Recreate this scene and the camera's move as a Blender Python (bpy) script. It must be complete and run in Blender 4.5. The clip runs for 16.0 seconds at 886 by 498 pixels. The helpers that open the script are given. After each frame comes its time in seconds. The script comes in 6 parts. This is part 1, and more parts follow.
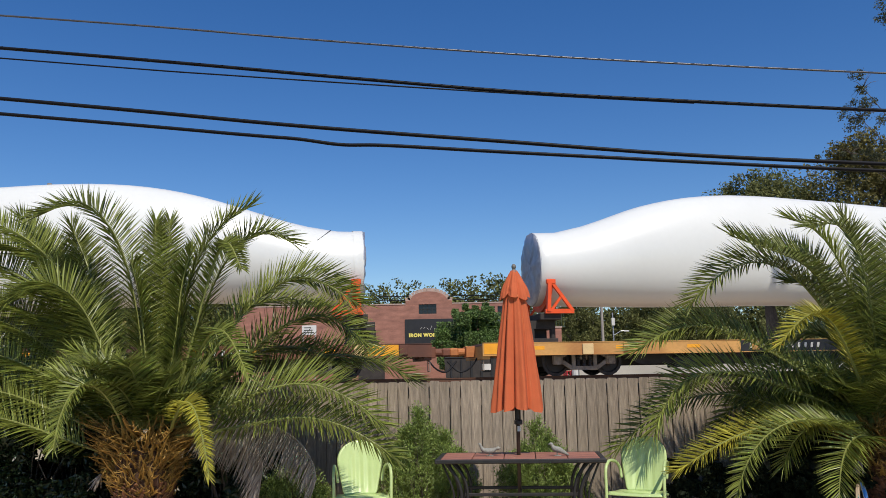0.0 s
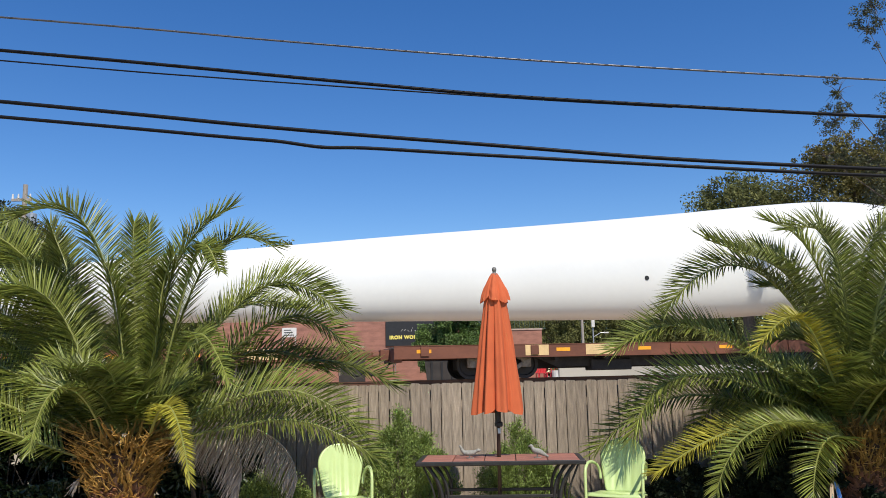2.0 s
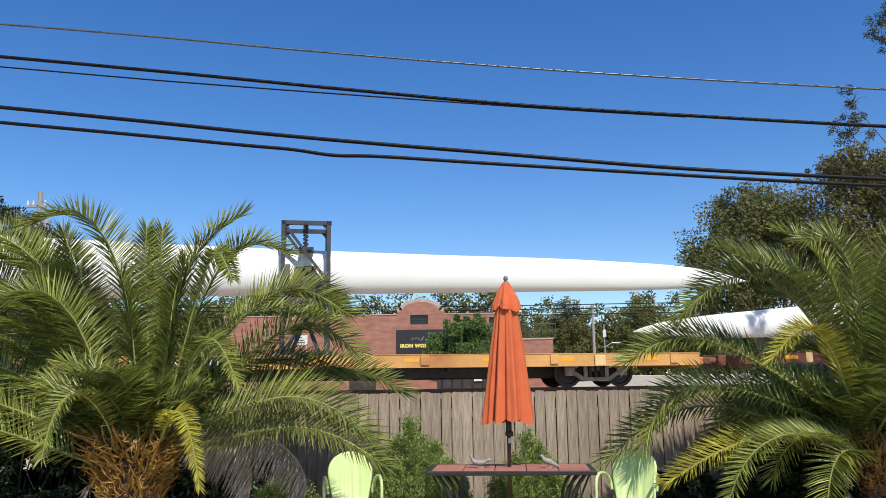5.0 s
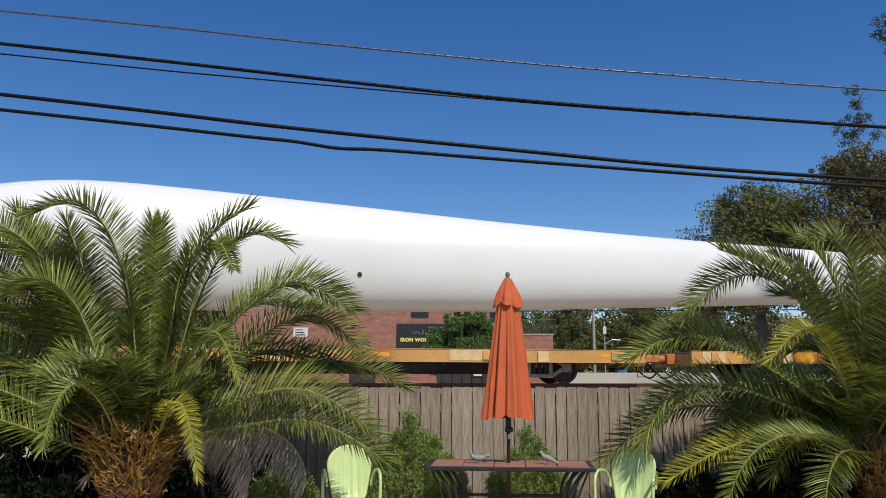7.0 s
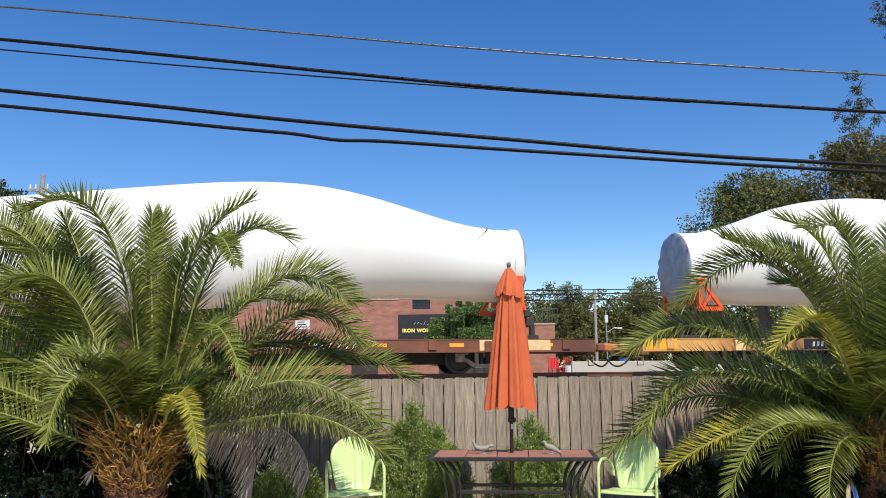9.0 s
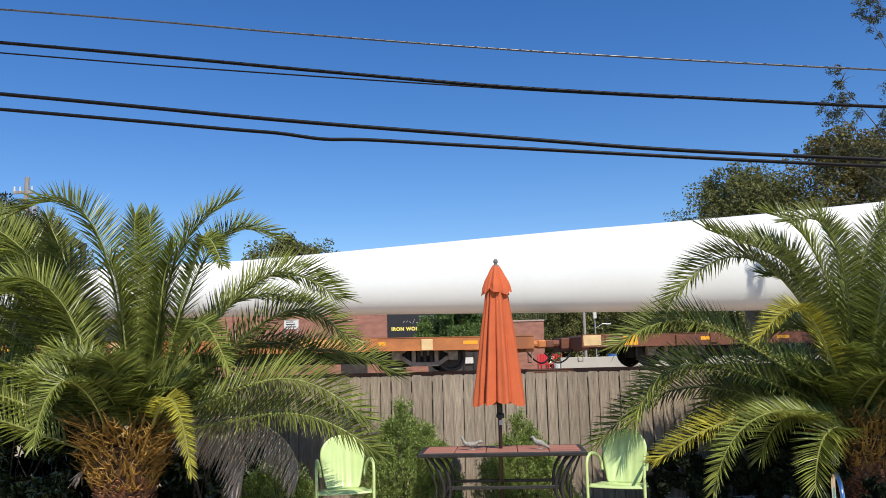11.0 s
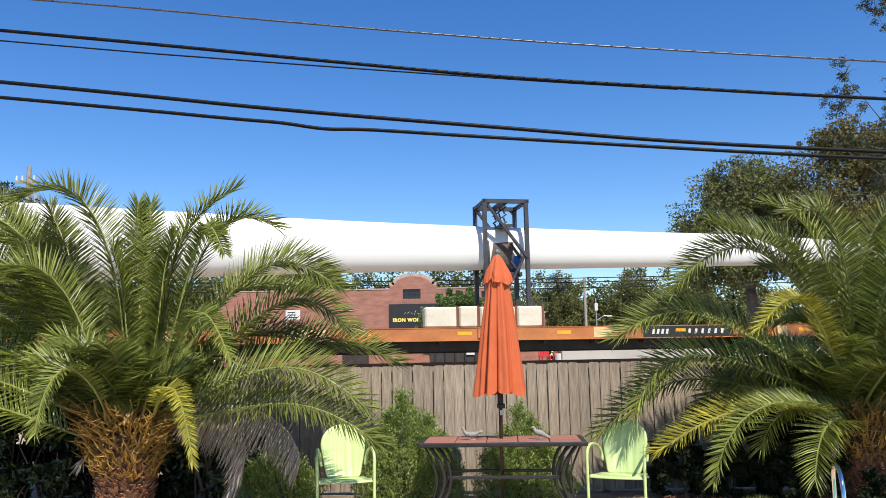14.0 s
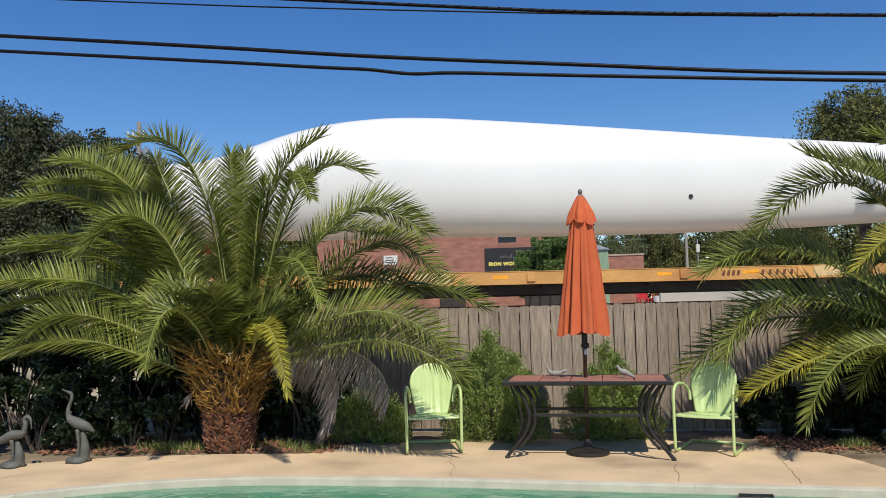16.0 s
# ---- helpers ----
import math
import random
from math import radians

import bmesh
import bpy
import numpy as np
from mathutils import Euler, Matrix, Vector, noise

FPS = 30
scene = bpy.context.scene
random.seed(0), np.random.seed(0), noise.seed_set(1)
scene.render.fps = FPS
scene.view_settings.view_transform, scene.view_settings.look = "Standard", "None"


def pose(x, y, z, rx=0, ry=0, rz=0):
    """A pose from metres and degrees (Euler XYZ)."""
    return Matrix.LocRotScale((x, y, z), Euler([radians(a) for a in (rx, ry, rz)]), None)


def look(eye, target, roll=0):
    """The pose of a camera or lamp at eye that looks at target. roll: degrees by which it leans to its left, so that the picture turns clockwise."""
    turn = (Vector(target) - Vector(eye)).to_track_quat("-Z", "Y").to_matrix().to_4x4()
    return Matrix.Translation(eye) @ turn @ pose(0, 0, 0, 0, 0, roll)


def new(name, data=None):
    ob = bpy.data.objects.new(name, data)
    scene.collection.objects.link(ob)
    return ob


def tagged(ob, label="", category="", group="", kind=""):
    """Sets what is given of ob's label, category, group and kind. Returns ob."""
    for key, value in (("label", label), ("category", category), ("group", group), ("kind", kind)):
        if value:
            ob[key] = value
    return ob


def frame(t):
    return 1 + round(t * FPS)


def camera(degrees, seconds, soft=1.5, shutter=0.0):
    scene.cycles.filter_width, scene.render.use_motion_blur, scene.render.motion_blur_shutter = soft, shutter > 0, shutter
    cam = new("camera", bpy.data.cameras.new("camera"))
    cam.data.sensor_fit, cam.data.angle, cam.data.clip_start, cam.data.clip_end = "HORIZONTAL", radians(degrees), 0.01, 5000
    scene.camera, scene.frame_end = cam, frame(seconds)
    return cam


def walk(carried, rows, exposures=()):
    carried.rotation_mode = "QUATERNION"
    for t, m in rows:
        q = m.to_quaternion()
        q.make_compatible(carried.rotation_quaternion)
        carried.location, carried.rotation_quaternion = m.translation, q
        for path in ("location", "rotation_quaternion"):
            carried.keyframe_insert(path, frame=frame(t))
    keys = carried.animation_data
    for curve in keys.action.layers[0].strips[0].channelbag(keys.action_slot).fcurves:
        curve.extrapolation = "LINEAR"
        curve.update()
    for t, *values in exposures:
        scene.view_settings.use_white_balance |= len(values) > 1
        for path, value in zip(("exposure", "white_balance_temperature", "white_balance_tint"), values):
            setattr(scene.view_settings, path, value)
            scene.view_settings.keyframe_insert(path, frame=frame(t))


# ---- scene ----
cam = camera(58.5, 16.0, soft=0.7)
PATH = [
    (0, (0.074, 0.33, 1.538), (0.053, 2.305, 1.851), -1.1),
    (0.5, (0.07, 0.312, 1.538), (0.057, 2.287, 1.858), -1.0),
    (1, (0.071, 0.298, 1.545), (0.086, 2.272, 1.871), -1.2),
    (1.5, (0.07, 0.307, 1.548), (0.096, 2.28, 1.869), -1.4),
    (2, (0.073, 0.297, 1.544), (0.101, 2.272, 1.861), -1.3),
    (2.5, (0.071, 0.304, 1.546), (0.099, 2.277, 1.87), -1.3),
    (3, (0.074, 0.304, 1.546), (0.097, 2.277, 1.877), -1.5),
    (3.5, (0.073, 0.309, 1.546), (0.086, 2.28, 1.885), -1.8),
    (4, (0.074, 0.302, 1.539), (0.077, 2.273, 1.878), -1.5),
    (6.5, (0.064, 0.304, 1.552), (0.071, 2.275, 1.891), -0.0),
    (7, (0.062, 0.314, 1.55), (0.058, 2.287, 1.875), 0.1),
    (7.5, (0.063, 0.326, 1.55), (0.052, 2.3, 1.867), -0.2),
    (8, (0.065, 0.318, 1.552), (0.057, 2.293, 1.867), -0.5),
    (8.5, (0.061, 0.328, 1.559), (0.052, 2.305, 1.865), -0.5),
    (11, (0.078, 0.304, 1.548), (0.101, 2.282, 1.844), -1.4),
    (11.5, (0.079, 0.312, 1.547), (0.106, 2.29, 1.847), -1.4),
    (12, (0.066, 0.312, 1.559), (0.091, 2.29, 1.857), -1.0),
    (12.5, (0.075, 0.319, 1.549), (0.094, 2.297, 1.848), -1.2),
    (13, (0.084, 0.324, 1.541), (0.103, 2.302, 1.837), -1.4),
    (13.5, (0.079, 0.33, 1.541), (0.1, 2.309, 1.826), -1.4),
    (14, (0.081, 0.318, 1.534), (0.099, 2.299, 1.809), -1.1),
    (14.5, (0.072, 0.317, 1.539), (0.064, 2.299, 1.806), -0.9),
    (15, (0.087, 0.322, 1.537), (-0.005, 2.305, 1.786), -0.7),
    (15.5, (0.152, 0.297, 1.52), (-0.001, 2.279, 1.736), -1.3),
    (16, (0.229, 0.26, 1.498), (-0.001, 2.242, 1.639), -1.4),
]
EXPOSURES = [(0, -0.15), (0.5, 0.1), (1, 0.3), (1.5, 0.28), (2, 0.14), (3, 0.3), (3.5, 0.32), (4, 0.3), (6.5, 0.02), (7, -0.2), (7.5, -0.35), (8, -0.2), (8.5, 0.3), (11, 0.2),
             (11.5, 0.22), (12, 0.16), (12.5, 0.26), (13, 0.42), (14, 0.43), (14.5, 0.32), (15, 0.2), (15.5, 0.05), (16, -0.05)]
walk(cam, [(t, look(eye, target, roll)) for t, eye, target, roll in PATH], EXPOSURES)

# world, sun, exposure
SUN_TO = Vector((0.26, -0.72, 1.0)).normalized()
world = bpy.data.worlds.new("sky")
scene.world = world
world.use_nodes = True
wn = world.node_tree.nodes
sky = wn.new("ShaderNodeTexSky")
sky.sky_type, sky.sun_disc = "NISHITA", False
sky.sun_elevation = math.asin(SUN_TO.z)
sky.sun_rotation = math.atan2(SUN_TO.x, SUN_TO.y)
sky.altitude, sky.air_density, sky.dust_density, sky.ozone_density = 0, 1.0, 0.1, 3.0
deep = wn.new("ShaderNodeHueSaturation")
deep.inputs["Hue"].default_value, deep.inputs["Saturation"].default_value = 0.510, 1.32
world.node_tree.links.new(sky.outputs[0], deep.inputs["Color"])
world.node_tree.links.new(deep.outputs[0], wn["Background"].inputs[0])
wn["Background"].inputs[1].default_value = 0.122
sun = new("sun", bpy.data.lights.new("sun", "SUN"))
sun.data.energy, sun.data.angle, sun.data.color = 4.6, radians(0.53), (1.0, 0.94, 0.84)
sun.matrix_world = look(SUN_TO * 50, (0, 0, 0))
scene.view_settings.exposure = 0.0


# ---- materials ----
def mat(name, col, rough=0.6, metal=0.0, var=0.2, scale=4.0, fine=60.0, bump=0.15, col2=None, mix=0.5, spread=0.12,
        stretch=(1, 1, 1), each=0.0, island=0.0, coat=0.0, spec=0.5, through_leaf=0.0, stain=None, stain_at=0.6):
    """A surface in its base colour, with large stains, fine grain, relief, and a shade of its own for each piece."""
    m = bpy.data.materials.new(name)
    m.use_nodes = True
    n, l = m.node_tree.nodes, m.node_tree.links
    b = n["Principled BSDF"]
    b.inputs["Roughness"].default_value, b.inputs["Metallic"].default_value = rough, metal
    b.inputs["Coat Weight"].default_value, b.inputs["Specular IOR Level"].default_value = coat, spec
    tc, mp = n.new("ShaderNodeTexCoord"), n.new("ShaderNodeMapping")
    mp.inputs["Scale"].default_value = stretch
    l.new(tc.outputs["Object"], mp.inputs[0])
    big, small = n.new("ShaderNodeTexNoise"), n.new("ShaderNodeTexNoise")
    big.inputs["Scale"].default_value, big.inputs["Detail"].default_value = scale, 5
    small.inputs["Scale"].default_value, small.inputs["Detail"].default_value = fine, 3
    for t in (big, small):
        l.new(mp.outputs[0], t.inputs["Vector"])
    dark = [c * (1 - var) for c in col]
    light = list(col2) if col2 else [min(1, c * (1 + var)) for c in col]
    r = n.new("ShaderNodeValToRGB")
    r.color_ramp.elements[0].position, r.color_ramp.elements[1].position = max(0, mix - 2 * spread), min(1, mix + 2 * spread)
    r.color_ramp.elements[0].color, r.color_ramp.elements[1].color = (*dark, 1), (*light, 1)
    l.new(big.outputs["Fac"], r.inputs[0])
    g = n.new("ShaderNodeMix")
    g.data_type, g.blend_type = "RGBA", "MULTIPLY"
    g.inputs["Factor"].default_value = min(1.0, var * 2.0)
    l.new(r.outputs[0], g.inputs[6])
    gr = n.new("ShaderNodeMapRange")
    gr.inputs["To Min"].default_value, gr.inputs["To Max"].default_value = 0.55, 1.35
    l.new(small.outputs["Fac"], gr.inputs[0])
    l.new(gr.outputs[0], g.inputs[7])
    last = g.outputs[2]
    if stain:
        sn = n.new("ShaderNodeTexNoise")
        sn.inputs["Scale"].default_value, sn.inputs["Detail"].default_value = scale * 0.45, 8
        l.new(mp.outputs[0], sn.inputs["Vector"])
        sr = n.new("ShaderNodeMapRange")
        sr.inputs["From Min"].default_value, sr.inputs["From Max"].default_value = stain_at - 0.06, stain_at + 0.1
        l.new(sn.outputs["Fac"], sr.inputs[0])
        sm = n.new("ShaderNodeMix")
        sm.data_type = "RGBA"
        sm.inputs[7].default_value = (*stain, 1)
        l.new(sr.outputs[0], sm.inputs["Factor"])
        l.new(last, sm.inputs[6])
        last = sm.outputs[2]
    for amount, node, out in ((each, "ShaderNodeObjectInfo", "Random"), (island, "ShaderNodeNewGeometry", "Random Per Island")):
        if amount:
            o, h, mr = n.new(node), n.new("ShaderNodeMix"), n.new("ShaderNodeMapRange")
            h.data_type, h.blend_type = "RGBA", "MULTIPLY"
            h.inputs["Factor"].default_value = 1
            mr.inputs["To Min"].default_value, mr.inputs["To Max"].default_value = 1 - amount, 1 + amount
            l.new(o.outputs[out], mr.inputs[0])
            l.new(last, h.inputs[6])
            l.new(mr.outputs[0], h.inputs[7])
            last = h.outputs[2]
    l.new(last, b.inputs["Base Color"])
    if bump:
        bp = n.new("ShaderNodeBump")
        bp.inputs["Strength"].default_value, bp.inputs["Distance"].default_value = bump, 0.01
        l.new(small.outputs["Fac"], bp.inputs["Height"])
        l.new(bp.outputs[0], b.inputs["Normal"])
    if through_leaf:
        tr, ms = n.new("ShaderNodeBsdfTranslucent"), n.new("ShaderNodeMixShader")
        l.new(last, tr.inputs["Color"])
        ms.inputs[0].default_value = through_leaf
        l.new(b.outputs[0], ms.inputs[1])
        l.new(tr.outputs[0], ms.inputs[2])
        l.new(ms.outputs[0], n["Material Output"].inputs[0])
    return m


M_CONC = mat("pool_deck_concrete", (0.60, 0.44, 0.265), 0.85, var=0.18, scale=1.6, fine=90, bump=0.2, stain=(0.30, 0.21, 0.13), stain_at=0.62)
M_COPE = mat("coping_stone", (0.56, 0.50, 0.38), 0.8, var=0.15, scale=5, fine=120, each=0.08)
M_SOIL = mat("bed_soil", (0.17, 0.115, 0.07), 0.95, var=0.4, scale=3, fine=45, bump=0.6, col2=(0.30, 0.23, 0.14))
M_CRACK = mat("crack_dirt", (0.27, 0.18, 0.11), 0.95, var=0.3, scale=9)
M_GROUND = mat("dry_grass_ground", (0.26, 0.22, 0.135), 0.95, var=0.35, scale=0.6, fine=12, bump=0.5, col2=(0.44, 0.37, 0.25))
M_BALLAST = mat("ballast", (0.34, 0.29, 0.24), 0.95, var=0.35, scale=8, fine=22, bump=1.0)
M_ROAD = mat("pale_road", (0.46, 0.43, 0.38), 0.9, var=0.12, scale=0.8, fine=30)
M_RAIL = mat("rusty_rail", (0.12, 0.055, 0.03), 0.7, metal=0.3, var=0.3, scale=3, fine=30)
M_TIE = mat("weathered_tie", (0.10, 0.075, 0.055), 0.95, var=0.3)
M_FENCE = mat("weathered_cedar", (0.315, 0.252, 0.186), 0.9, var=0.40, scale=9, fine=70, bump=0.5, stretch=(6, 6, 0.55), each=0.20, stain=(0.17, 0.135, 0.105), stain_at=0.64)
M_WHITE = mat("white_gelcoat", (0.72, 0.72, 0.685), 0.32, var=0.03, scale=0.4, fine=6, bump=0.0, coat=0.15, stain=(0.70, 0.69, 0.65), stain_at=0.68)
M_COVER = mat("silver_root_cover", (0.36, 0.37, 0.42), 0.35, metal=0.25, var=0.25, scale=2.5, fine=9, bump=1.0)
M_ORANGE = mat("orange_steel", (0.78, 0.085, 0.012), 0.45, var=0.12, scale=3)
M_FRAME = mat("dark_grey_steel", (0.035, 0.037, 0.042), 0.5, var=0.3, scale=3, stain=(0.10, 0.055, 0.03), stain_at=0.66)
M_YELLOW = mat("railcar_yellow", (0.56, 0.29, 0.085), 0.6, var=0.2, scale=1.4, fine=20, stretch=(0.5, 1, 1), stain=(0.34, 0.12, 0.035), stain_at=0.57)
M_RUSTY = mat("railcar_rust_orange", (0.46, 0.16, 0.045), 0.7, var=0.25, scale=1.5, fine=20, stretch=(0.5, 1, 1), stain=(0.24, 0.08, 0.03), stain_at=0.55)
M_BROWN = mat("railcar_brown", (0.16, 0.055, 0.028), 0.7, var=0.25, scale=1.5, fine=20, stretch=(0.5, 1, 1), stain=(0.08, 0.032, 0.02), stain_at=0.57)
M_UNDER = mat("grimy_underframe", (0.035, 0.028, 0.024), 0.8, var=0.4, scale=3, fine=20)
M_DECK = mat("rusty_deck_plate", (0.36, 0.245, 0.17), 0.85, var=0.25, scale=1.5, fine=20)
M_TRUCK = mat("truck_casting", (0.27, 0.205, 0.155), 0.75, var=0.4, scale=4, fine=25)
M_WHEEL = mat("steel_wheel", (0.045, 0.035, 0.03), 0.6, metal=0.4, var=0.3, scale=6)
M_REFL = mat("amber_reflector", (0.85, 0.36, 0.02), 0.4, var=0.08)
M_PALE = mat("pale_patch_and_lit_pad", (0.66, 0.46, 0.22), 0.6, var=0.15, scale=4)
M_BLACK = mat("black_paint", (0.018, 0.017, 0.017), 0.5, var=0.2)
M_LETTER = mat("white_lettering", (0.62, 0.58, 0.52), 0.6, var=0.1)
M_CARGO = mat("cream_cargo_tarp", (0.66, 0.60, 0.47), 0.7, var=0.12, scale=1.8, fine=14, bump=0.4, each=0.05)
M_TARP = mat("black_tarp", (0.030, 0.028, 0.030), 0.6, var=0.3, scale=2, fine=10, bump=0.5)
M_BLUE = mat("blue_pad", (0.015, 0.12, 0.42), 0.6, var=0.15)
M_STRAP = mat("grey_brown_strap", (0.10, 0.075, 0.06), 0.8, var=0.25, scale=5)
M_CANOPY = mat("orange_canvas", (0.60, 0.128, 0.044), 0.9, var=0.1, scale=5, fine=180, bump=0.15, through_leaf=0.12)
M_POLE = mat("bronze_pole", (0.055, 0.04, 0.032), 0.4, metal=0.4, var=0.2)
M_FINIAL = mat("grey_plastic_cap", (0.16, 0.15, 0.13), 0.5, var=0.15)
M_IRON = mat("black_iron", (0.03, 0.026, 0.024), 0.45, metal=0.3, var=0.25, scale=12)
M_TILE = mat("terracotta_tile", (0.32, 0.13, 0.085), 0.55, var=0.25, scale=9, fine=90, each=0.12)
M_GREEN = mat("lime_enamel", (0.48, 0.60, 0.245), 0.35, var=0.06, scale=6, fine=60, bump=0.03, coat=0.3)
M_STATUE = mat("grey_verdigris_cast", (0.098, 0.100, 0.086), 0.7, var=0.35, scale=14, fine=80, bump=0.5)
M_DOVE = mat("pale_cast_stone", (0.27, 0.26, 0.22), 0.75, var=0.25, scale=40, fine=160)
M_BRICK = mat("red_brick", (0.32, 0.145, 0.102), 0.9, var=0.3, scale=1.2, fine=9, bump=0.3, stretch=(1, 1, 3), stain=(0.26, 0.12, 0.09), stain_at=0.6)
M_STUCCO = mat("pale_coping", (0.42, 0.30, 0.24), 0.9, var=0.15)
M_GLASS = mat("dark_window_glass", (0.012, 0.014, 0.018), 0.12, var=0.2, bump=0.0)
M_SIGNY = mat("yellow_sign_letters", (0.80, 0.66, 0.14), 0.5, var=0.05)
M_SHED = mat("pale_green_metal", (0.26, 0.36, 0.24), 0.5, var=0.12, stretch=(6, 6, 1))
M_WOODPOLE = mat("grey_pole_wood", (0.34, 0.30, 0.26), 0.9, var=0.3, scale=6, stretch=(3, 3, 0.3))
M_RAILING = mat("dark_green_railing", (0.075, 0.105, 0.065), 0.5, var=0.15)
M_GALV = mat("galvanised_steel", (0.45, 0.46, 0.47), 0.4, metal=0.6, var=0.12)
M_CABLE = mat("black_cable", (0.009, 0.009, 0.011), 0.5, var=0.2, spec=0.15)
M_WIRE = mat("bright_strand", (0.13, 0.13, 0.14), 0.4, metal=0.6, var=0.3)
M_CHROME = mat("chrome", (0.80, 0.80, 0.80), 0.08, metal=1.0, var=0.02, bump=0.0)
M_PLASTER = mat("pool_plaster", (0.11, 0.245, 0.185), 0.7, var=0.1, scale=2)
M_BARK = mat("bark", (0.11, 0.085, 0.065), 0.95, var=0.4, scale=8, fine=40, bump=0.8, stretch=(2, 2, 0.5))
M_PTRUNK = mat("palm_trunk_fibre", (0.10, 0.052, 0.03), 0.95, var=0.4, scale=14, fine=70, bump=0.9)
M_STUB = mat("red_brown_stubs", (0.20, 0.090, 0.046), 0.85, var=0.3, scale=9, island=0.35)
M_BOOT = mat("ochre_leaf_bases", (0.33, 0.190, 0.042), 0.7, var=0.3, scale=9, island=0.6)
M_FROND = mat("palm_leaf", (0.208, 0.236, 0.048), 0.38, spec=0.42, var=0.18, scale=2, fine=20, bump=0.0, island=0.5, each=0.22, through_leaf=0.26)
M_FRONDY = mat("yellowing_palm_leaf", (0.37, 0.335, 0.045), 0.48, spec=0.3, var=0.15, scale=2, fine=20, bump=0.0, island=0.35, through_leaf=0.25)
M_FRONDD = mat("dead_palm_leaf", (0.30, 0.255, 0.215), 0.85, var=0.2, scale=2, fine=20, bump=0.0, island=0.3)
M_RACHIS = mat("palm_midrib", (0.25, 0.26, 0.07), 0.45, var=0.15, scale=5)
M_LEAF = mat("oak_leaf", (0.150, 0.155, 0.052), 0.75, spec=0.2, var=0.15, scale=0.6, fine=4, bump=0.0, island=0.5, through_leaf=0.2)
M_LEAF2 = mat("olive_leaf", (0.165, 0.142, 0.045), 0.75, spec=0.2, var=0.2, scale=0.6, fine=4, bump=0.0, island=0.5, through_leaf=0.2)
M_LEAF3 = mat("dark_olive_leaf", (0.060, 0.068, 0.028), 0.6, var=0.2, scale=0.6, fine=4, bump=0.0, island=0.55, through_leaf=0.15)
M_LEAFY = mat("bright_leaf", (0.12, 0.19, 0.045), 0.45, var=0.15, scale=1, fine=6, bump=0.0, island=0.45, through_leaf=0.25)
# The hedge's own dark green, taken deeper to stand for denser shade.
M_HEDGE = mat("shade_deepened_hedge_leaf", (0.026, 0.042, 0.015), 0.36, var=0.2, scale=3, fine=10, bump=0.0, island=0.5, through_leaf=0.12)
# Near-black leaf colour stands for the deep shade under the right palm.
M_HEDGE_SHADE = mat("shade_black_hedge_leaf", (0.016, 0.024, 0.010), 0.7, var=0.2, scale=3, fine=10, bump=0.0, island=0.4, spec=0.2)
M_SHRUB = mat("feathery_green", (0.215, 0.285, 0.066), 0.55, var=0.15, scale=3, fine=12, bump=0.0, island=0.45, through_leaf=0.25)
M_GRASS = mat("grass_blades", (0.20, 0.24, 0.06), 0.6, var=0.2, scale=3, fine=12, bump=0.0, island=0.5, through_leaf=0.2)
M_RED = mat("red_plastic", (0.55, 0.035, 0.04), 0.4, var=0.1)
M_OFFW = mat("off_white_metal", (0.62, 0.60, 0.55), 0.5, var=0.1)


def water_material():
    m = bpy.data.materials.new("pool_water")
    m.use_nodes = True
    n, l = m.node_tree.nodes, m.node_tree.links
    b = n["Principled BSDF"]
    b.inputs["Base Color"].default_value = (0.50, 0.80, 0.68, 1)
    b.inputs["Roughness"].default_value, b.inputs["IOR"].default_value = 0.02, 1.33
    b.inputs["Transmission Weight"].default_value = 1.0
    tc, w, bp = n.new("ShaderNodeTexCoord"), n.new("ShaderNodeTexNoise"), n.new("ShaderNodeBump")
    w.inputs["Scale"].default_value, w.inputs["Detail"].default_value = 3.5, 4
    l.new(tc.outputs["Object"], w.inputs["Vector"])
    bp.inputs["Strength"].default_value, bp.inputs["Distance"].default_value = 0.6, 0.05
    l.new(w.outputs["Fac"], bp.inputs["Height"])
    l.new(bp.outputs[0], b.inputs["Normal"])
    return m


M_WATER = water_material()


# ---- mesh helpers ----
def obj(name, bm, material, parent=None, smooth=False):
    me = bpy.data.meshes.new(name)
    bm.normal_update()
    bm.to_mesh(me)
    bm.free()
    for m in material if isinstance(material, (list, tuple)) else [material]:
        me.materials.append(m)
    if smooth:
        for p in me.polygons:
            p.use_smooth = True
    ob = new(name, me)
    ob.parent = parent
    return ob


def part(name, bm, material, parent, label="", smooth=False):
    return tagged(obj(name, bm, material, parent, smooth), label=label)


def thing(name, label, category, group="", kind="", at=None):
    ob = new(name)
    ob.empty_display_size = 0.1
    if at is not None:
        ob.matrix_world = at
    return tagged(ob, label, category, group, kind)


def share(name, mesh, parent, m=None):
    ob = new(name, mesh)
    ob.parent = parent
    if m is not None:
        ob.matrix_basis = m
    return ob


def add_box(bm, x0, x1, y0, y1, z0, z1, bevel=0.0, m=None):
    r = bmesh.ops.create_cube(bm, size=1.0)["verts"]
    for v in r:
        v.co = Vector(((x0 + x1) / 2 + v.co.x * (x1 - x0), (y0 + y1) / 2 + v.co.y * (y1 - y0), (z0 + z1) / 2 + v.co.z * (z1 - z0)))
    if bevel:
        es = list({e for v in r for e in v.link_edges})
        made = bmesh.ops.bevel(bm, geom=es, offset=bevel, segments=1, affect="EDGES")
        r = list({v for v in made["verts"]} | {v for v in r if v.is_valid})
    if m is not None:
        for v in r:
            v.co = m @ v.co
    return bm


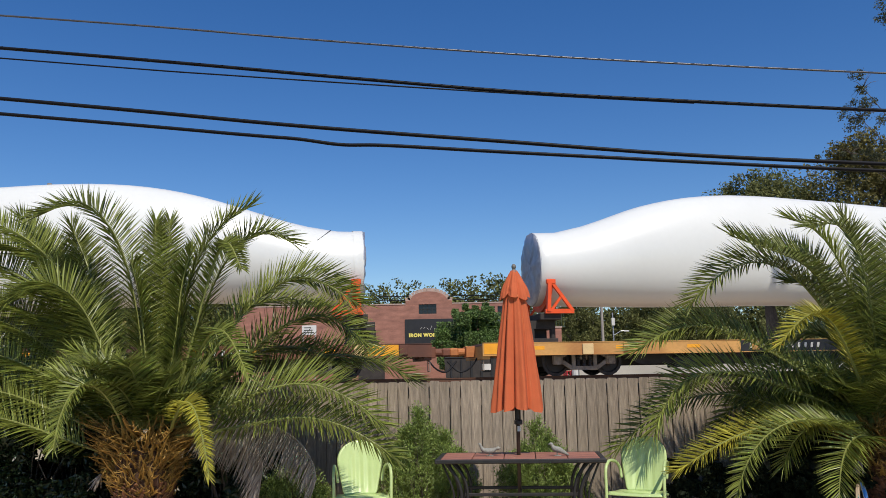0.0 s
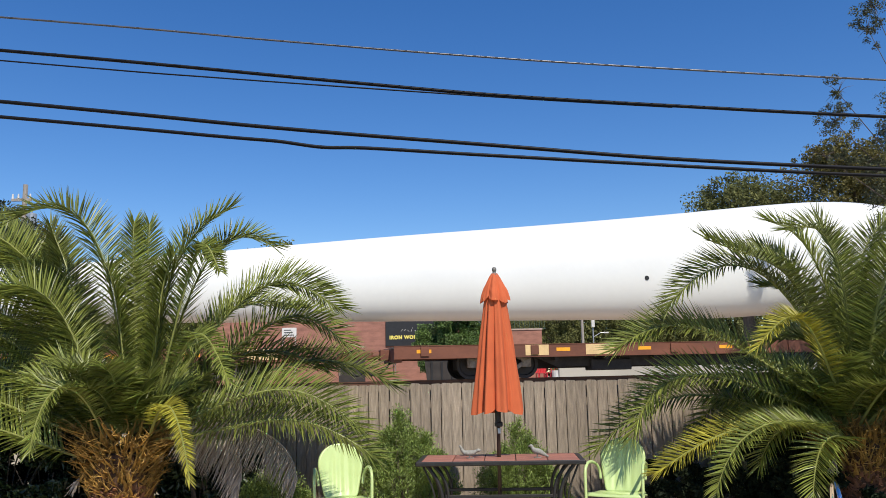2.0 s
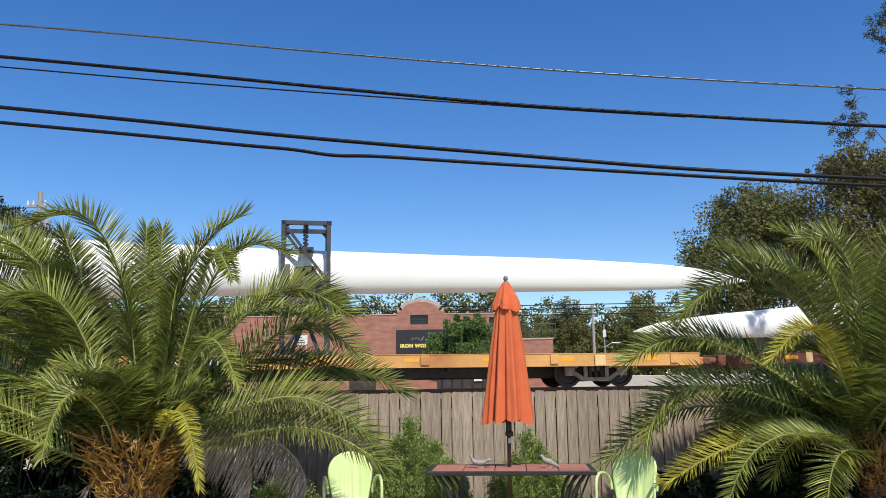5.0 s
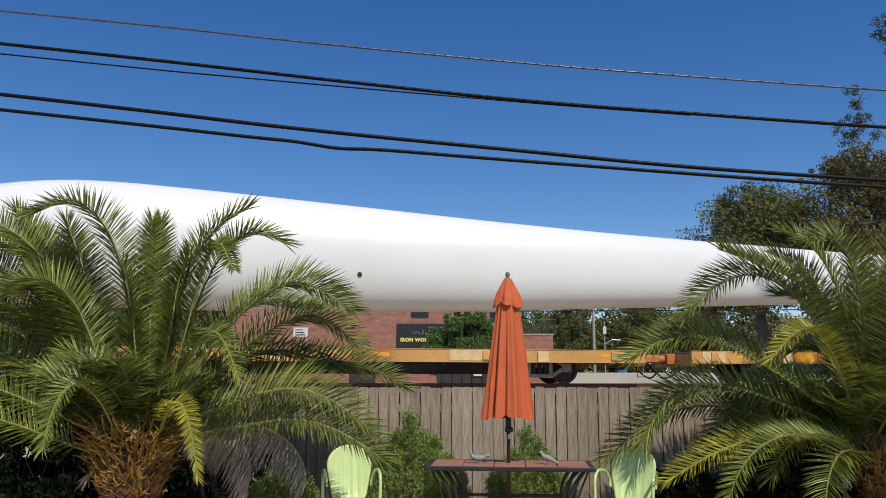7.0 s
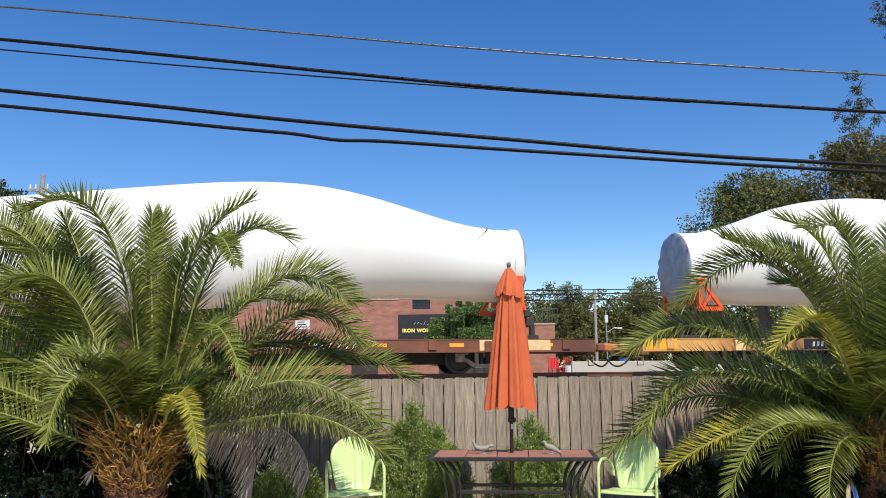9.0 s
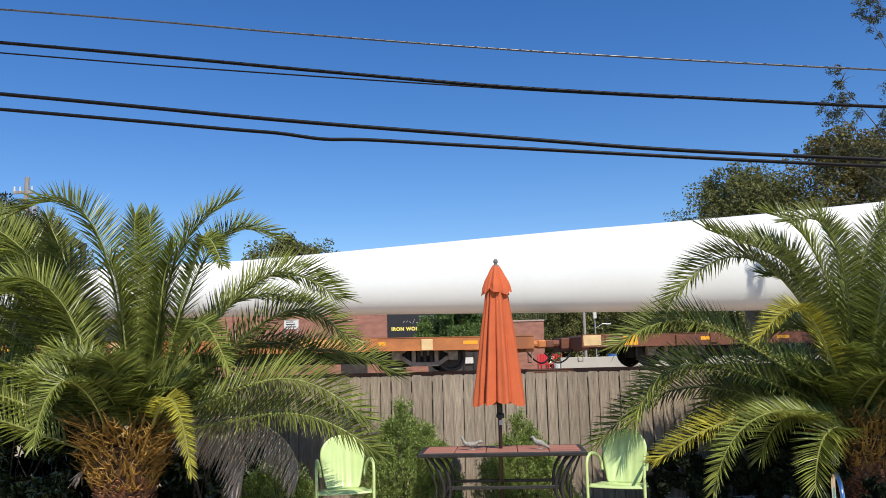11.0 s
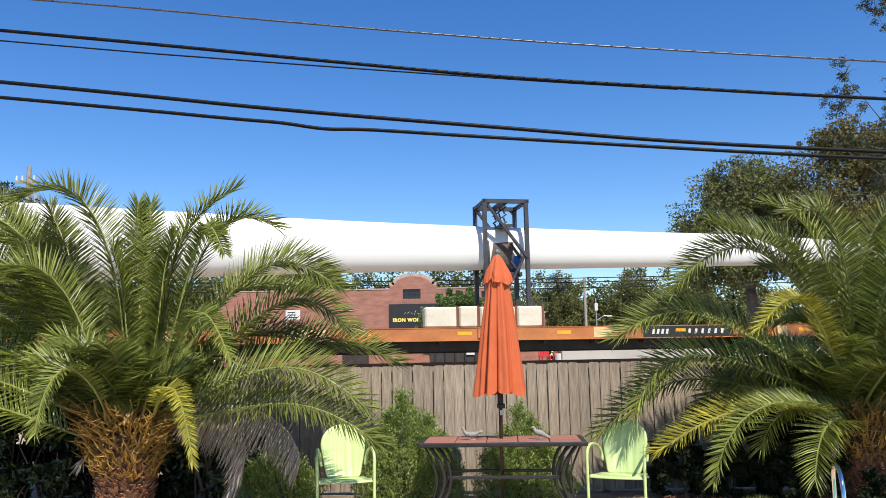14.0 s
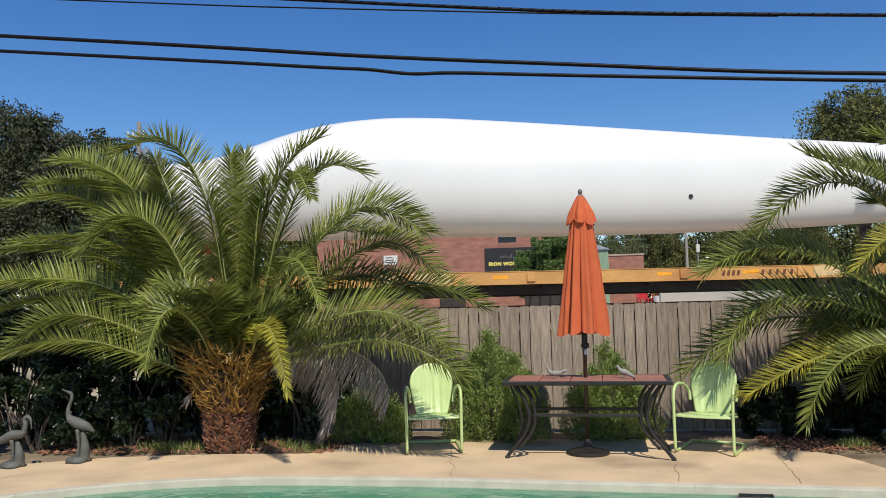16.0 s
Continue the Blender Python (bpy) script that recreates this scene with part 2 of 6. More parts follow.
def add_cyl(bm, p, q, r0, r1=None, seg=12, caps=True):
    p, q = Vector(p), Vector(q)
    r1 = r0 if r1 is None else r1
    rot = (q - p).to_track_quat("Z", "Y").to_matrix()
    a, b = [], []
    for i in range(seg):
        c = Vector((math.cos(2 * math.pi * i / seg), math.sin(2 * math.pi * i / seg), 0))
        a.append(bm.verts.new(p + rot @ (c * r0)))
        b.append(bm.verts.new(q + rot @ (c * r1)))
    for i in range(seg):
        bm.faces.new((a[i], a[(i + 1) % seg], b[(i + 1) % seg], b[i]))
    if caps:
        bm.faces.new(a[::-1])
        bm.faces.new(b)
    return bm


def add_tube(bm, pts, radii, seg=8, flat=1.0):
    """A tube through points; radii is one number or one for each point."""
    pts = [Vector(p) for p in pts]
    if not isinstance(radii, (list, tuple)):
        radii = [radii] * len(pts)
    rings, side = [], None
    for i, p in enumerate(pts):
        t = (pts[min(i + 1, len(pts) - 1)] - pts[max(i - 1, 0)]).normalized()
        if side is None:
            side = t.orthogonal().normalized() if abs(t.z) > 0.95 else t.cross(Vector((0, 0, 1))).normalized()
        side = (side - t * side.dot(t)).normalized()
        up = side.cross(t)
        rings.append([bm.verts.new(p + radii[i] * (side * math.cos(2 * math.pi * k / seg) + up * flat * math.sin(2 * math.pi * k / seg))) for k in range(seg)])
    for a, b in zip(rings, rings[1:]):
        for k in range(seg):
            bm.faces.new((a[k], a[(k + 1) % seg], b[(k + 1) % seg], b[k]))
    bm.faces.new(rings[0][::-1])
    bm.faces.new(rings[-1])
    return bm


def curve_pts(ctrl, n=8):
    """A smooth line through the given points."""
    c = [Vector(p) for p in ctrl]
    c = [2 * c[0] - c[1], *c, 2 * c[-1] - c[-2]]
    out = []
    for i in range(1, len(c) - 2):
        for k in range(n):
            t = k / n
            out.append(0.5 * (2 * c[i] + (c[i + 1] - c[i - 1]) * t + (2 * c[i - 1] - 5 * c[i] + 4 * c[i + 1] - c[i + 2]) * t * t
                              + (3 * c[i] - c[i - 1] - 3 * c[i + 1] + c[i + 2]) * t ** 3))
    return out + [c[-2]]


def add_prism(bm, outline, y0, y1):
    """An outline in x and z, thick from y0 to y1."""
    a = [bm.verts.new((x, y0, z)) for x, z in outline]
    b = [bm.verts.new((x, y1, z)) for x, z in outline]
    n = len(a)
    bm.faces.new(a)
    bm.faces.new(b[::-1])
    for i in range(n):
        bm.faces.new((a[(i + 1) % n], a[i], b[i], b[(i + 1) % n]))
    return bm


def beam(bm, p, q, w, d=None):
    """A square bar from p to q."""
    p, q = Vector(p), Vector(q)
    rot = (q - p).to_track_quat("Z", "Y").to_matrix().to_4x4()
    L, d = (q - p).length, d or w
    return add_box(bm, -w / 2, w / 2, -d / 2, d / 2, 0, L, m=Matrix.Translation(p) @ rot)


def span(x, *pairs):
    """Runs evenly through (x, value) pairs."""
    return float(np.interp(x, [p[0] for p in pairs], [p[1] for p in pairs]))


# ---- setting ----
TRACK_TURN = 10.2
ALONG = Vector((math.cos(radians(TRACK_TURN)), math.sin(radians(TRACK_TURN)), 0))
ACROSS = Vector((-ALONG.y, ALONG.x, 0))
TRACK_MID = Vector((0, 25.0, 0)) + 1.42 * ACROSS
RAIL_Z, DECK_Z = 1.42, 2.48


def track_pose(s, z=0.0):
    p = TRACK_MID + s * ALONG
    return pose(p.x, p.y, z, 0, 0, TRACK_TURN)


def ground_height(x, y):
    d = (Vector((x, y, 0)) - TRACK_MID).dot(ACROSS)
    if y < 8.0:
        return -2.2
    if y < 9.8:
        return -0.02 + 0.02 * noise.noise((x * 1.5, y * 1.5, 0))
    rise = min(1.0, max(0.0, (d + 13.5) / 10.0))
    return -0.02 + 1.12 * rise * rise * (3 - 2 * rise) + 0.04 * noise.noise((x * 0.3, y * 0.3, 2))


def build_ground():
    xs = sorted({*np.linspace(-900, -60, 8), *np.linspace(-60, -8, 20), *np.linspace(-8, 8, 65), *np.linspace(8, 60, 20), *np.linspace(60, 900, 8)})
    ys = sorted({-900.0, -300.0, -60.0, 0.0, 7.9, *np.linspace(8.0, 9.8, 10), *np.linspace(9.9, 32, 40), *np.linspace(34, 110, 20), 200.0, 400.0, 1500.0})
    bm = bmesh.new()
    grid = [[bm.verts.new((x, y, ground_height(x, y) if y < 60 else 1.1)) for x in xs] for y in ys]
    for a, b in zip(grid, grid[1:]):
        for i in range(len(xs) - 1):
            f = bm.faces.new((a[i], a[i + 1], b[i + 1], b[i]))
            f.material_index = 1 if b[i].co.y <= 9.85 else 0
    tagged(obj("ground", bm, [M_GROUND, M_SOIL], smooth=True), "dry grass and bare soil under fence and railway", "ground", kind="structure")


POOL_SIDE = [(-5.2, 4.9), (-4.75, 5.8), (-4.1, 6.45), (-3.45, 6.82), (-2.79, 7.03), (-2.04, 7.11), (-0.61, 7.05), (0.41, 6.94), (1.43, 6.84), (2.82, 6.70), (5.2, 6.3), (6.6, 5.2),
             (6.4, 3.2), (4.0, 2.3), (0.0, 2.3), (-3.2, 2.9), (-4.7, 3.9)]


def ring_pts(side, n=5):
    c = [Vector((x, y, 0)) for x, y in side]
    loop = curve_pts([*c[-2:], *c, *c[:2]], n)
    return loop[2 * n: 2 * n + len(c) * n]


def build_pool():
    inner = ring_pts(POOL_SIDE)
    n = len(inner)
    mid = sum(inner, Vector()) / n
    outs = []
    for i in range(n):
        t = (inner[(i + 1) % n] - inner[i - 1]).normalized()
        o = Vector((t.y, -t.x, 0))
        outs.append(o if o.dot(inner[i] - mid) > 0 else -o)
    outer = [p + 0.085 * o for p, o in zip(inner, outs)]
    # paved deck round the pool, with the opening cut out of it
    back = [(-30, 8.0), (-5.6, 7.75), (-4.9, 7.85), (-4.2, 8.17), (-3.05, 8.33), (-2.15, 8.34), (-1.95, 8.7), (-1.75, 9.12), (-0.7, 9.2), (1.4, 9.1),
            (2.35, 8.68), (2.75, 8.45), (3.0, 8.2), (3.1, 7.9), (3.2, 7.5), (5.0, 7.2), (30, 7.0)]
    rim = [Vector((x, y, 0)) for x, y in back] + [Vector((30, -14, 0)), Vector((-30, -14, 0))]
    bm = bmesh.new()
    a = [bm.verts.new(p) for p in rim]
    b = [bm.verts.new(p + Vector((0, 0, 0.0))) for p in outer]
    es = [bm.edges.new((v[i], v[(i + 1) % len(v)])) for v in (a, b) for i in range(len(v))]
    bmesh.ops.triangle_fill(bm, edges=es, use_beauty=True)
    top = list(bm.faces)
    ext = bmesh.ops.extrude_face_region(bm, geom=top)
    for v in ext["geom"]:
        if isinstance(v, bmesh.types.BMVert):
            v.co.z -= 0.12
    bmesh.ops.recalc_face_normals(bm, faces=bm.faces)
    tagged(obj("pool_deck", bm, M_CONC), "tan stained concrete deck with hairline cracks around the pool", "pavement", kind="structure")
    # coping stones, each with a joint
    pool = thing("pool", "freeform swimming pool with pale coping and green water", "pool", kind="structure")
    step = 10
    for i in range(0, n, step):
        bm = bmesh.new()
        k = [(i + j) % n for j in range(step + 1)]
        ins, ous = [inner[j].copy() for j in k], [outer[j].copy() for j in k]
        gap = 0.0012
        for side in (ins, ous):
            side[0] += (side[1] - side[0]).normalized() * gap
            side[-1] += (side[-2] - side[-1]).normalized() * gap
        prof = [(0.0, -0.07), (0.0, 0.008), (0.04, 0.022), (0.94, 0.022), (1.0, 0.008), (1.0, -0.07)]
        rows = [[bm.verts.new(p.lerp(q, f) + Vector((0, 0, z))) for f, z in prof] for p, q in zip(ins, ous)]
        for r, s in zip(rows, rows[1:]):
            for j in range(len(prof)):
                bm.faces.new((r[j], r[(j + 1) % len(prof)], s[(j + 1) % len(prof)], s[j]))
        bm.faces.new(rows[0][::-1])
        bm.faces.new(rows[-1])
        bmesh.ops.recalc_face_normals(bm, faces=bm.faces)
        part("coping_stone", bm, M_COPE, pool)
    bm = bmesh.new()
    top = [bm.verts.new(p + o * 0.02 + Vector((0, 0, -0.012))) for p, o in zip(inner, outs)]
    low = [bm.verts.new(p - o * 0.1 + Vector((0, 0, -1.5))) for p, o in zip(inner, outs)]
    for i in range(n):
        bm.faces.new((top[i], top[(i + 1) % n], low[(i + 1) % n], low[i]))
    bm.faces.new(low)
    bmesh.ops.recalc_face_normals(bm, faces=bm.faces)
    bmesh.ops.reverse_faces(bm, faces=bm.faces)
    part("basin", bm, M_PLASTER, pool, "pale green plaster basin")
    at = pose(1.88, 6.775, 0, 0, 0, -6)
    bm = bmesh.new()
    for x0, x1, z0, z1 in ((-0.125, -0.11, -0.16, -0.03), (0.11, 0.125, -0.16, -0.03), (-0.11, 0.11, -0.16, -0.145)):
        add_box(bm, x0, x1, -0.02, 0.02, z0, z1, m=at)
    add_box(bm, -0.11, 0.11, 0.0, 0.012, -0.145, -0.03, m=at)
    part("skimmer_mouth", bm, M_BLACK, pool, "dark skimmer mouth")
    bm = bmesh.new()
    bm.faces.new([bm.verts.new(p + o * 0.03 + Vector((0, 0, -0.042))) for p, o in zip(inner, outs)])
    bm.normal_update()
    for f in bm.faces:
        if f.normal.z < 0:
            f.normal_flip()
    w = tagged(obj("water", bm, M_WATER), "clear green rippled pool water", "water", kind="structure")
    w.visible_shadow = False


def build_track():
    bm = bmesh.new()
    prof = [(-3.4, 0.55), (-2.1, 1.20), (2.1, 1.20), (3.4, 0.7)]
    for s0 in range(-258, 258, 6):
        rows = [[bm.verts.new(TRACK_MID + s * ALONG + d * ACROSS + Vector((0, 0, z + 0.03 * noise.noise((s, d * 3, 1))))) for d, z in prof] for s in (s0, s0 + 6)]
        for j in range(3):
            bm.faces.new((rows[0][j], rows[1][j], rows[1][j + 1], rows[0][j + 1]))
    bmesh.ops.remove_doubles(bm, verts=bm.verts, dist=0.002)
    tagged(obj("track_bed", bm, M_BALLAST), "grey stone ballast bed of the railway", "track bed", kind="structure")
    for side in (-0.75, 0.75):
        bm = bmesh.new()
        for x0, x1, z0, z1 in ((-0.07, 0.07, RAIL_Z - 0.17, RAIL_Z - 0.15), (-0.012, 0.012, RAIL_Z - 0.15, RAIL_Z - 0.03), (-0.036, 0.036, RAIL_Z - 0.03, RAIL_Z)):
            add_box(bm, -258, 258, side + x0, side + x1, z0, z1)
        r = obj("rail", bm, M_RAIL)
        r.matrix_world = track_pose(0)
        tagged(r, "rusty steel railway rail on ties", "rail", "rails of the track", kind="structure")
    bm = bmesh.new()
    for i in range(-70, 71):
        add_box(bm, i * 0.55 - 0.11, i * 0.55 + 0.11, -1.3, 1.3, 1.12, RAIL_Z - 0.17)
    r = obj("railway_ties", bm, M_TIE)
    r.matrix_world = track_pose(0)
    tagged(r, "weathered wooden railway ties in ballast", "railway tie", kind="stuff")
    bm = bmesh.new()
    bm.faces.new([bm.verts.new((x, y, 1.16)) for x, y in ((-90, 32), (140, 48), (140, 62), (-90, 50))])
    ext = bmesh.ops.extrude_face_region(bm, geom=list(bm.faces))
    for v in ext["geom"]:
        if isinstance(v, bmesh.types.BMVert):
            v.co.z -= 0.2
    bmesh.ops.recalc_face_normals(bm, faces=bm.faces)
    tagged(obj("road", bm, M_ROAD), "pale sunlit concrete road beyond the railway", "road", kind="structure")


def build_cracks():
    rnd = random.Random(17)
    for x0, y0, x1, y1 in ((-0.55, 7.22, -0.75, 9.1), (1.35, 7.05, 1.6, 8.9), (-3.9, 7.1, -3.2, 8.3), (-4.9, 7.0, -4.3, 7.6), (2.3, 7.0, 2.5, 8.5)):
        bm = bmesh.new()
        n = 26
        rows = []
        for k in range(n + 1):
            f = k / n
            x, y = x0 + (x1 - x0) * f + 0.05 * noise.noise((f * 5, x0 * 3, 0)) + rnd.uniform(-0.008, 0.008), y0 + (y1 - y0) * f
            w = rnd.uniform(0.001, 0.0038)
            rows.append((bm.verts.new((x - w, y, 0.0025)), bm.verts.new((x + w, y, 0.0025))))
        for a, b in zip(rows, rows[1:]):
            bm.faces.new((a[0], a[1], b[1], b[0]))
        tagged(obj("deck_crack", bm, M_CRACK), "thin dirt-filled crack in the concrete deck", "crack", "cracks in the deck", kind="structure")


build_ground()
build_pool()
build_cracks()
build_track()


# ---- fence ----
def picket_mesh(i):
    rnd = random.Random(i)
    w, h = 0.0558 + rnd.uniform(-0.0026, 0.0016), 1.46 + rnd.uniform(-0.005, 0.005)
    bm = bmesh.new()
    c = 0.013
    add_prism(bm, [(-w, 0.02), (w, 0.02), (w, h - c), (w - c, h), (-w + c, h + rnd.uniform(-0.006, 0.006)), (-w, h - c)], -0.009, 0.009)
    lean = rnd.uniform(-0.003, 0.003)
    for v in bm.verts:
        v.co.x += lean * v.co.z
        v.co.y += 0.006 * math.sin(v.co.z * 2 + i)
    me = bpy.data.meshes.new("picket")
    bm.normal_update()
    bm.to_mesh(me)
    bm.free()
    me.materials.append(M_FENCE)
    return me


def build_fence():
    fence = thing("fence", "weathered grey-brown cedar board fence with narrow dark gaps", "fence", kind="structure", at=pose(0.41, 9.75, 0, 0, 0, -2.5) @ Matrix.Diagonal((1.027, 1.0, 0.999, 1.0)))
    kinds = [picket_mesh(i) for i in range(9)]
    rnd = random.Random(5)
    x, i = -3.4, 0
    while x < 9.0:
        share("picket", kinds[rnd.randrange(9)], fence, pose(x, rnd.uniform(-0.006, 0.004), rnd.uniform(-0.004, 0.004), 0, 0, rnd.uniform(-2, 2)))
        x += 0.1185
    # an added row behind the gaps, not known to exist, to keep them dark
    x = -3.4 + 0.1185 / 2
    while x < 8.9:
        share("back_picket", kinds[rnd.randrange(9)], fence, pose(x, 0.066, -0.012, 0, 0, rnd.uniform(-1, 1)))
        x += 0.1185
    for z in (0.3, 0.78, 1.22):
        part("rail", add_box(bmesh.new(), -3.5, 9.1, 0.012, 0.05, z - 0.045, z + 0.045), M_FENCE, fence)
    for k in range(6):
        part("post", add_box(bmesh.new(), -3.3 + 2.4 * k, -3.21 + 2.4 * k, 0.082, 0.17, -0.05, 1.42, 0.004), M_FENCE, fence)


build_fence()


# ---- train ----
CAR_PITCH = 28.8
MOVING = []   # (thing, place along the train)
TILT = {}      # things that lie a little out of level
SPINNING = []  # (wheelset, its own pose, car place)


def train_travel(t):
    return 13.2863 * t + 0.014024 * t * t


def add_disc_profile(bm, y, prof, seg=20):
    """A turned shape about the y axis, from (offset, radius) pairs."""
    rings = [[bm.verts.new((r * math.cos(2 * math.pi * k / seg), y + o, r * math.sin(2 * math.pi * k / seg))) for k in range(seg)] for o, r in prof]
    for a, b in zip(rings, rings[1:]):
        for k in range(seg):
            bm.faces.new((a[k], a[(k + 1) % seg], b[(k + 1) % seg], b[k]))
    bm.faces.new(rings[0][::-1])
    bm.faces.new(rings[-1])


def wheelset_mesh():
    bm = bmesh.new()
    for sgn in (-1, 1):
        prof = [(-0.07, 0.06), (-0.07, 0.13), (-0.03, 0.16), (-0.02, 0.36), (-0.06, 0.38), (-0.06, 0.43), (0.05, 0.44), (0.055, 0.468), (0.08, 0.462), (0.08, 0.37), (0.03, 0.34), (0.03, 0.15), (0.08, 0.12), (0.08, 0.08)]
        add_disc_profile(bm, sgn * 0.76, [(sgn * -1 * -o if sgn < 0 else -o, r) for o, r in prof])
    add_cyl(bm, (0, -1.12, 0), (0, 1.12, 0), 0.085)
    bmesh.ops.recalc_face_normals(bm, faces=bm.faces)
    me = bpy.data.meshes.new("wheelset")
    bm.to_mesh(me)
    bm.free()
    me.materials.append(M_WHEEL)
    return me


WHEELSET = wheelset_mesh()


def side_frame_bm(y):
    bm = bmesh.new()
    top = [(-1.02, 0.60), (-0.72, 0.64), (-0.44, 0.83), (0.44, 0.83), (0.72, 0.64), (1.02, 0.60)]
    low = [(-1.02, 0.50), (-0.72, 0.44), (-0.42, 0.24), (0.42, 0.24), (0.72, 0.44), (1.02, 0.50)]
    for line, w in ((top, 0.13), (low, 0.12)):
        for (x0, z0), (x1, z1) in zip(line, line[1:]):
            beam(bm, (x0, y, z0), (x1, y, z1), 0.13, w)
    for sx in (-1, 1):
        beam(bm, (sx * 0.36, y, 0.24), (sx * 0.36, y, 0.83), 0.12, 0.11)
        add_box(bm, sx * 0.89 - 0.15, sx * 0.89 + 0.15, y - 0.10, y + 0.10, 0.36, 0.64, 0.02)
        add_disc = add_cyl(bm, (sx * 0.89, y - 0.13, 0.46), (sx * 0.89, y + 0.13, 0.46), 0.11, seg=10)
    return bm


SHARED = {}   # meshes of alike small pieces


def build_truck(car, x):
    truck = part("truck", add_box(bmesh.new(), -0.2, 0.2, -1.0, 1.0, 0.50, 0.78, 0.03), M_TRUCK, car, "grimy cast-steel wheel truck")
    truck.matrix_basis = Matrix.Translation((x, 0, RAIL_Z))
    for y in (-1.02, 1.02):
        part("side_frame", side_frame_bm(y), M_TRUCK, truck)
        for sx in (-0.2, 0.0, 0.2):
            if "spring" not in SHARED:
                SHARED["spring"] = add_tube(bmesh.new(), [(0, 0, 0.0425 * k) for k in range(11)], [0.075 if k % 2 else 0.055 for k in range(11)], 8)
                SHARED["spring"] = part("spring", SHARED["spring"], M_UNDER, truck).data
                truck.children[-1].matrix_basis = Matrix.Translation((sx, y, 0.30))
            else:
                share("spring", SHARED["spring"], truck, Matrix.Translation((sx, y, 0.30)))
    for sx in (-0.89, 0.89):
        w = share("wheelset", WHEELSET, truck, Matrix.Translation((sx, 0, 0.455)))
        SPINNING.append((w, (sx, 0, 0.455), car))


def build_car(n, paint, words, label, bits=(), amber=()):
    u = 13.80 - CAR_PITCH * n
    rnd = random.Random(40 + n)
    car = thing("flatcar", label, "flatcar", "flatcars of the train")
    x0, x1 = -12.8, 14.4
    bm = add_box(bmesh.new(), x0, x1, -1.34, 1.34, DECK_Z - 0.07, DECK_Z - 0.012)
    part("deck", bm, M_DECK, car, "rusty worn steel deck plate")
    for name, y in (("side_sill", -1.40), ("side_sill", 1.40)):
        s = -1 if y < 0 else 1
        bm = bmesh.new()
        add_box(bm, x0, x1, y - 0.02, y + 0.02, DECK_Z - 0.39, DECK_Z, 0.006)
        add_box(bm, x0, x1, y - 0.06 if s > 0 else y - 0.035, y + 0.035 if s > 0 else y + 0.06, DECK_Z - 0.012, DECK_Z + 0.008)
        add_box(bm, x0, x1, y - 0.1 if s > 0 else y - 0.035, y + 0.035 if s > 0 else y + 0.1, DECK_Z - 0.405, DECK_Z - 0.385)
        part(name, bm, paint, car)
    for x in (x0 + 1.0, x0 + 4.6, x0 + 9.4, 0.6, 5.2, 9.3, x1 - 0.9):
        x += rnd.uniform(-0.2, 0.2)
        part("stake_pocket", add_box(bmesh.new(), x - 0.13, x + 0.13, -1.475, -1.42, DECK_Z - 0.33, DECK_Z - 0.03, 0.012), paint, car)
    bm = add_box(bmesh.new(), x0 + 2.2, x1 - 2.2, -0.38, 0.38, 1.72, DECK_Z - 0.08)
    for x in np.arange(x0 + 5.2, x1 - 5, 1.7):
        add_box(bm, x, x + 0.14, -1.3, 1.3, DECK_Z - 0.52, DECK_Z - 0.08)
    add_prism(bm, [(-8.4, DECK_Z - 0.3), (-7.4, DECK_Z - 0.72), (7.4, DECK_Z - 0.72), (8.4, DECK_Z - 0.3)], -0.95, -0.90)
    part("underframe", bm, M_UNDER, car)
    for sx in (-1, 1):
        end = x0 if sx < 0 else x1
        bm = add_box(bmesh.new(), min(end, end - sx * 0.25), max(end, end - sx * 0.25), -1.36, 1.36, DECK_Z - 0.5, DECK_Z - 0.08, 0.01)
        part("end_sill", bm, paint, car)
        bm = add_box(bmesh.new(), min(end - sx * 2.6, end + sx * 0.30), max(end - sx * 2.6, end + sx * 0.30), -0.27, 0.27, DECK_Z - 0.42, DECK_Z - 0.06, 0.02)
        add_cyl(bm, (end + sx * 0.30, 0, 2.24), (end + sx * 0.60, 0, 2.24), 0.13)
        add_box(bm, min(end + sx * 0.52, end + sx * 0.83), max(end + sx * 0.52, end + sx * 0.83), -0.17, 0.17, 2.1, 2.38, 0.05)
        part("coupler", bm, M_RUSTY if paint is not M_BROWN else M_BROWN, car, "rusty coupler and draft gear")
        bm = bmesh.new()
        add_tube(bm, curve_pts([(end - sx * 0.1, -0.5, 2.15), (end + sx * 0.25, -0.55, 1.72), (end + sx * 0.6, -0.5, 1.62), (end + sx * 0.95, -0.4, 1.95)], 6), 0.03, 6)
        part("brake_hose", bm, M_CABLE, car)
        bm = bmesh.new()
        for y in (-1.3, -0.85):
            add_cyl(bm, (end - sx * 0.05, y, 1.62), (end - sx * 0.05, y, DECK_Z - 0.1), 0.016, seg=6)
        for z in (1.64, 1.88, 2.1):
            add_cyl(bm, (end - sx * 0.05, -1.3, z), (end - sx * 0.05, -0.85, z), 0.014, seg=6)
        part("end_ladder", bm, M_TRUCK, car)
    part("tool_box", add_box(bmesh.new(), -6.3, -4.9, -1.1, -0.5, 1.62, 1.98, 0.03), M_UNDER, car)
    part("brake_reservoir", add_cyl(bmesh.new(), (-3.6, -0.9, 1.86), (-2.6, -0.9, 1.86), 0.17, seg=12), M_UNDER, car)
    for x in amber or [x0 + 1.6 + k * 2.62 + rnd.uniform(-0.2, 0.2) for k in range(10)]:
        part("reflector", add_box(bmesh.new(), x, x + 0.46, -1.4245, -1.4205, DECK_Z - 0.23, DECK_Z - 0.12), M_REFL, car)
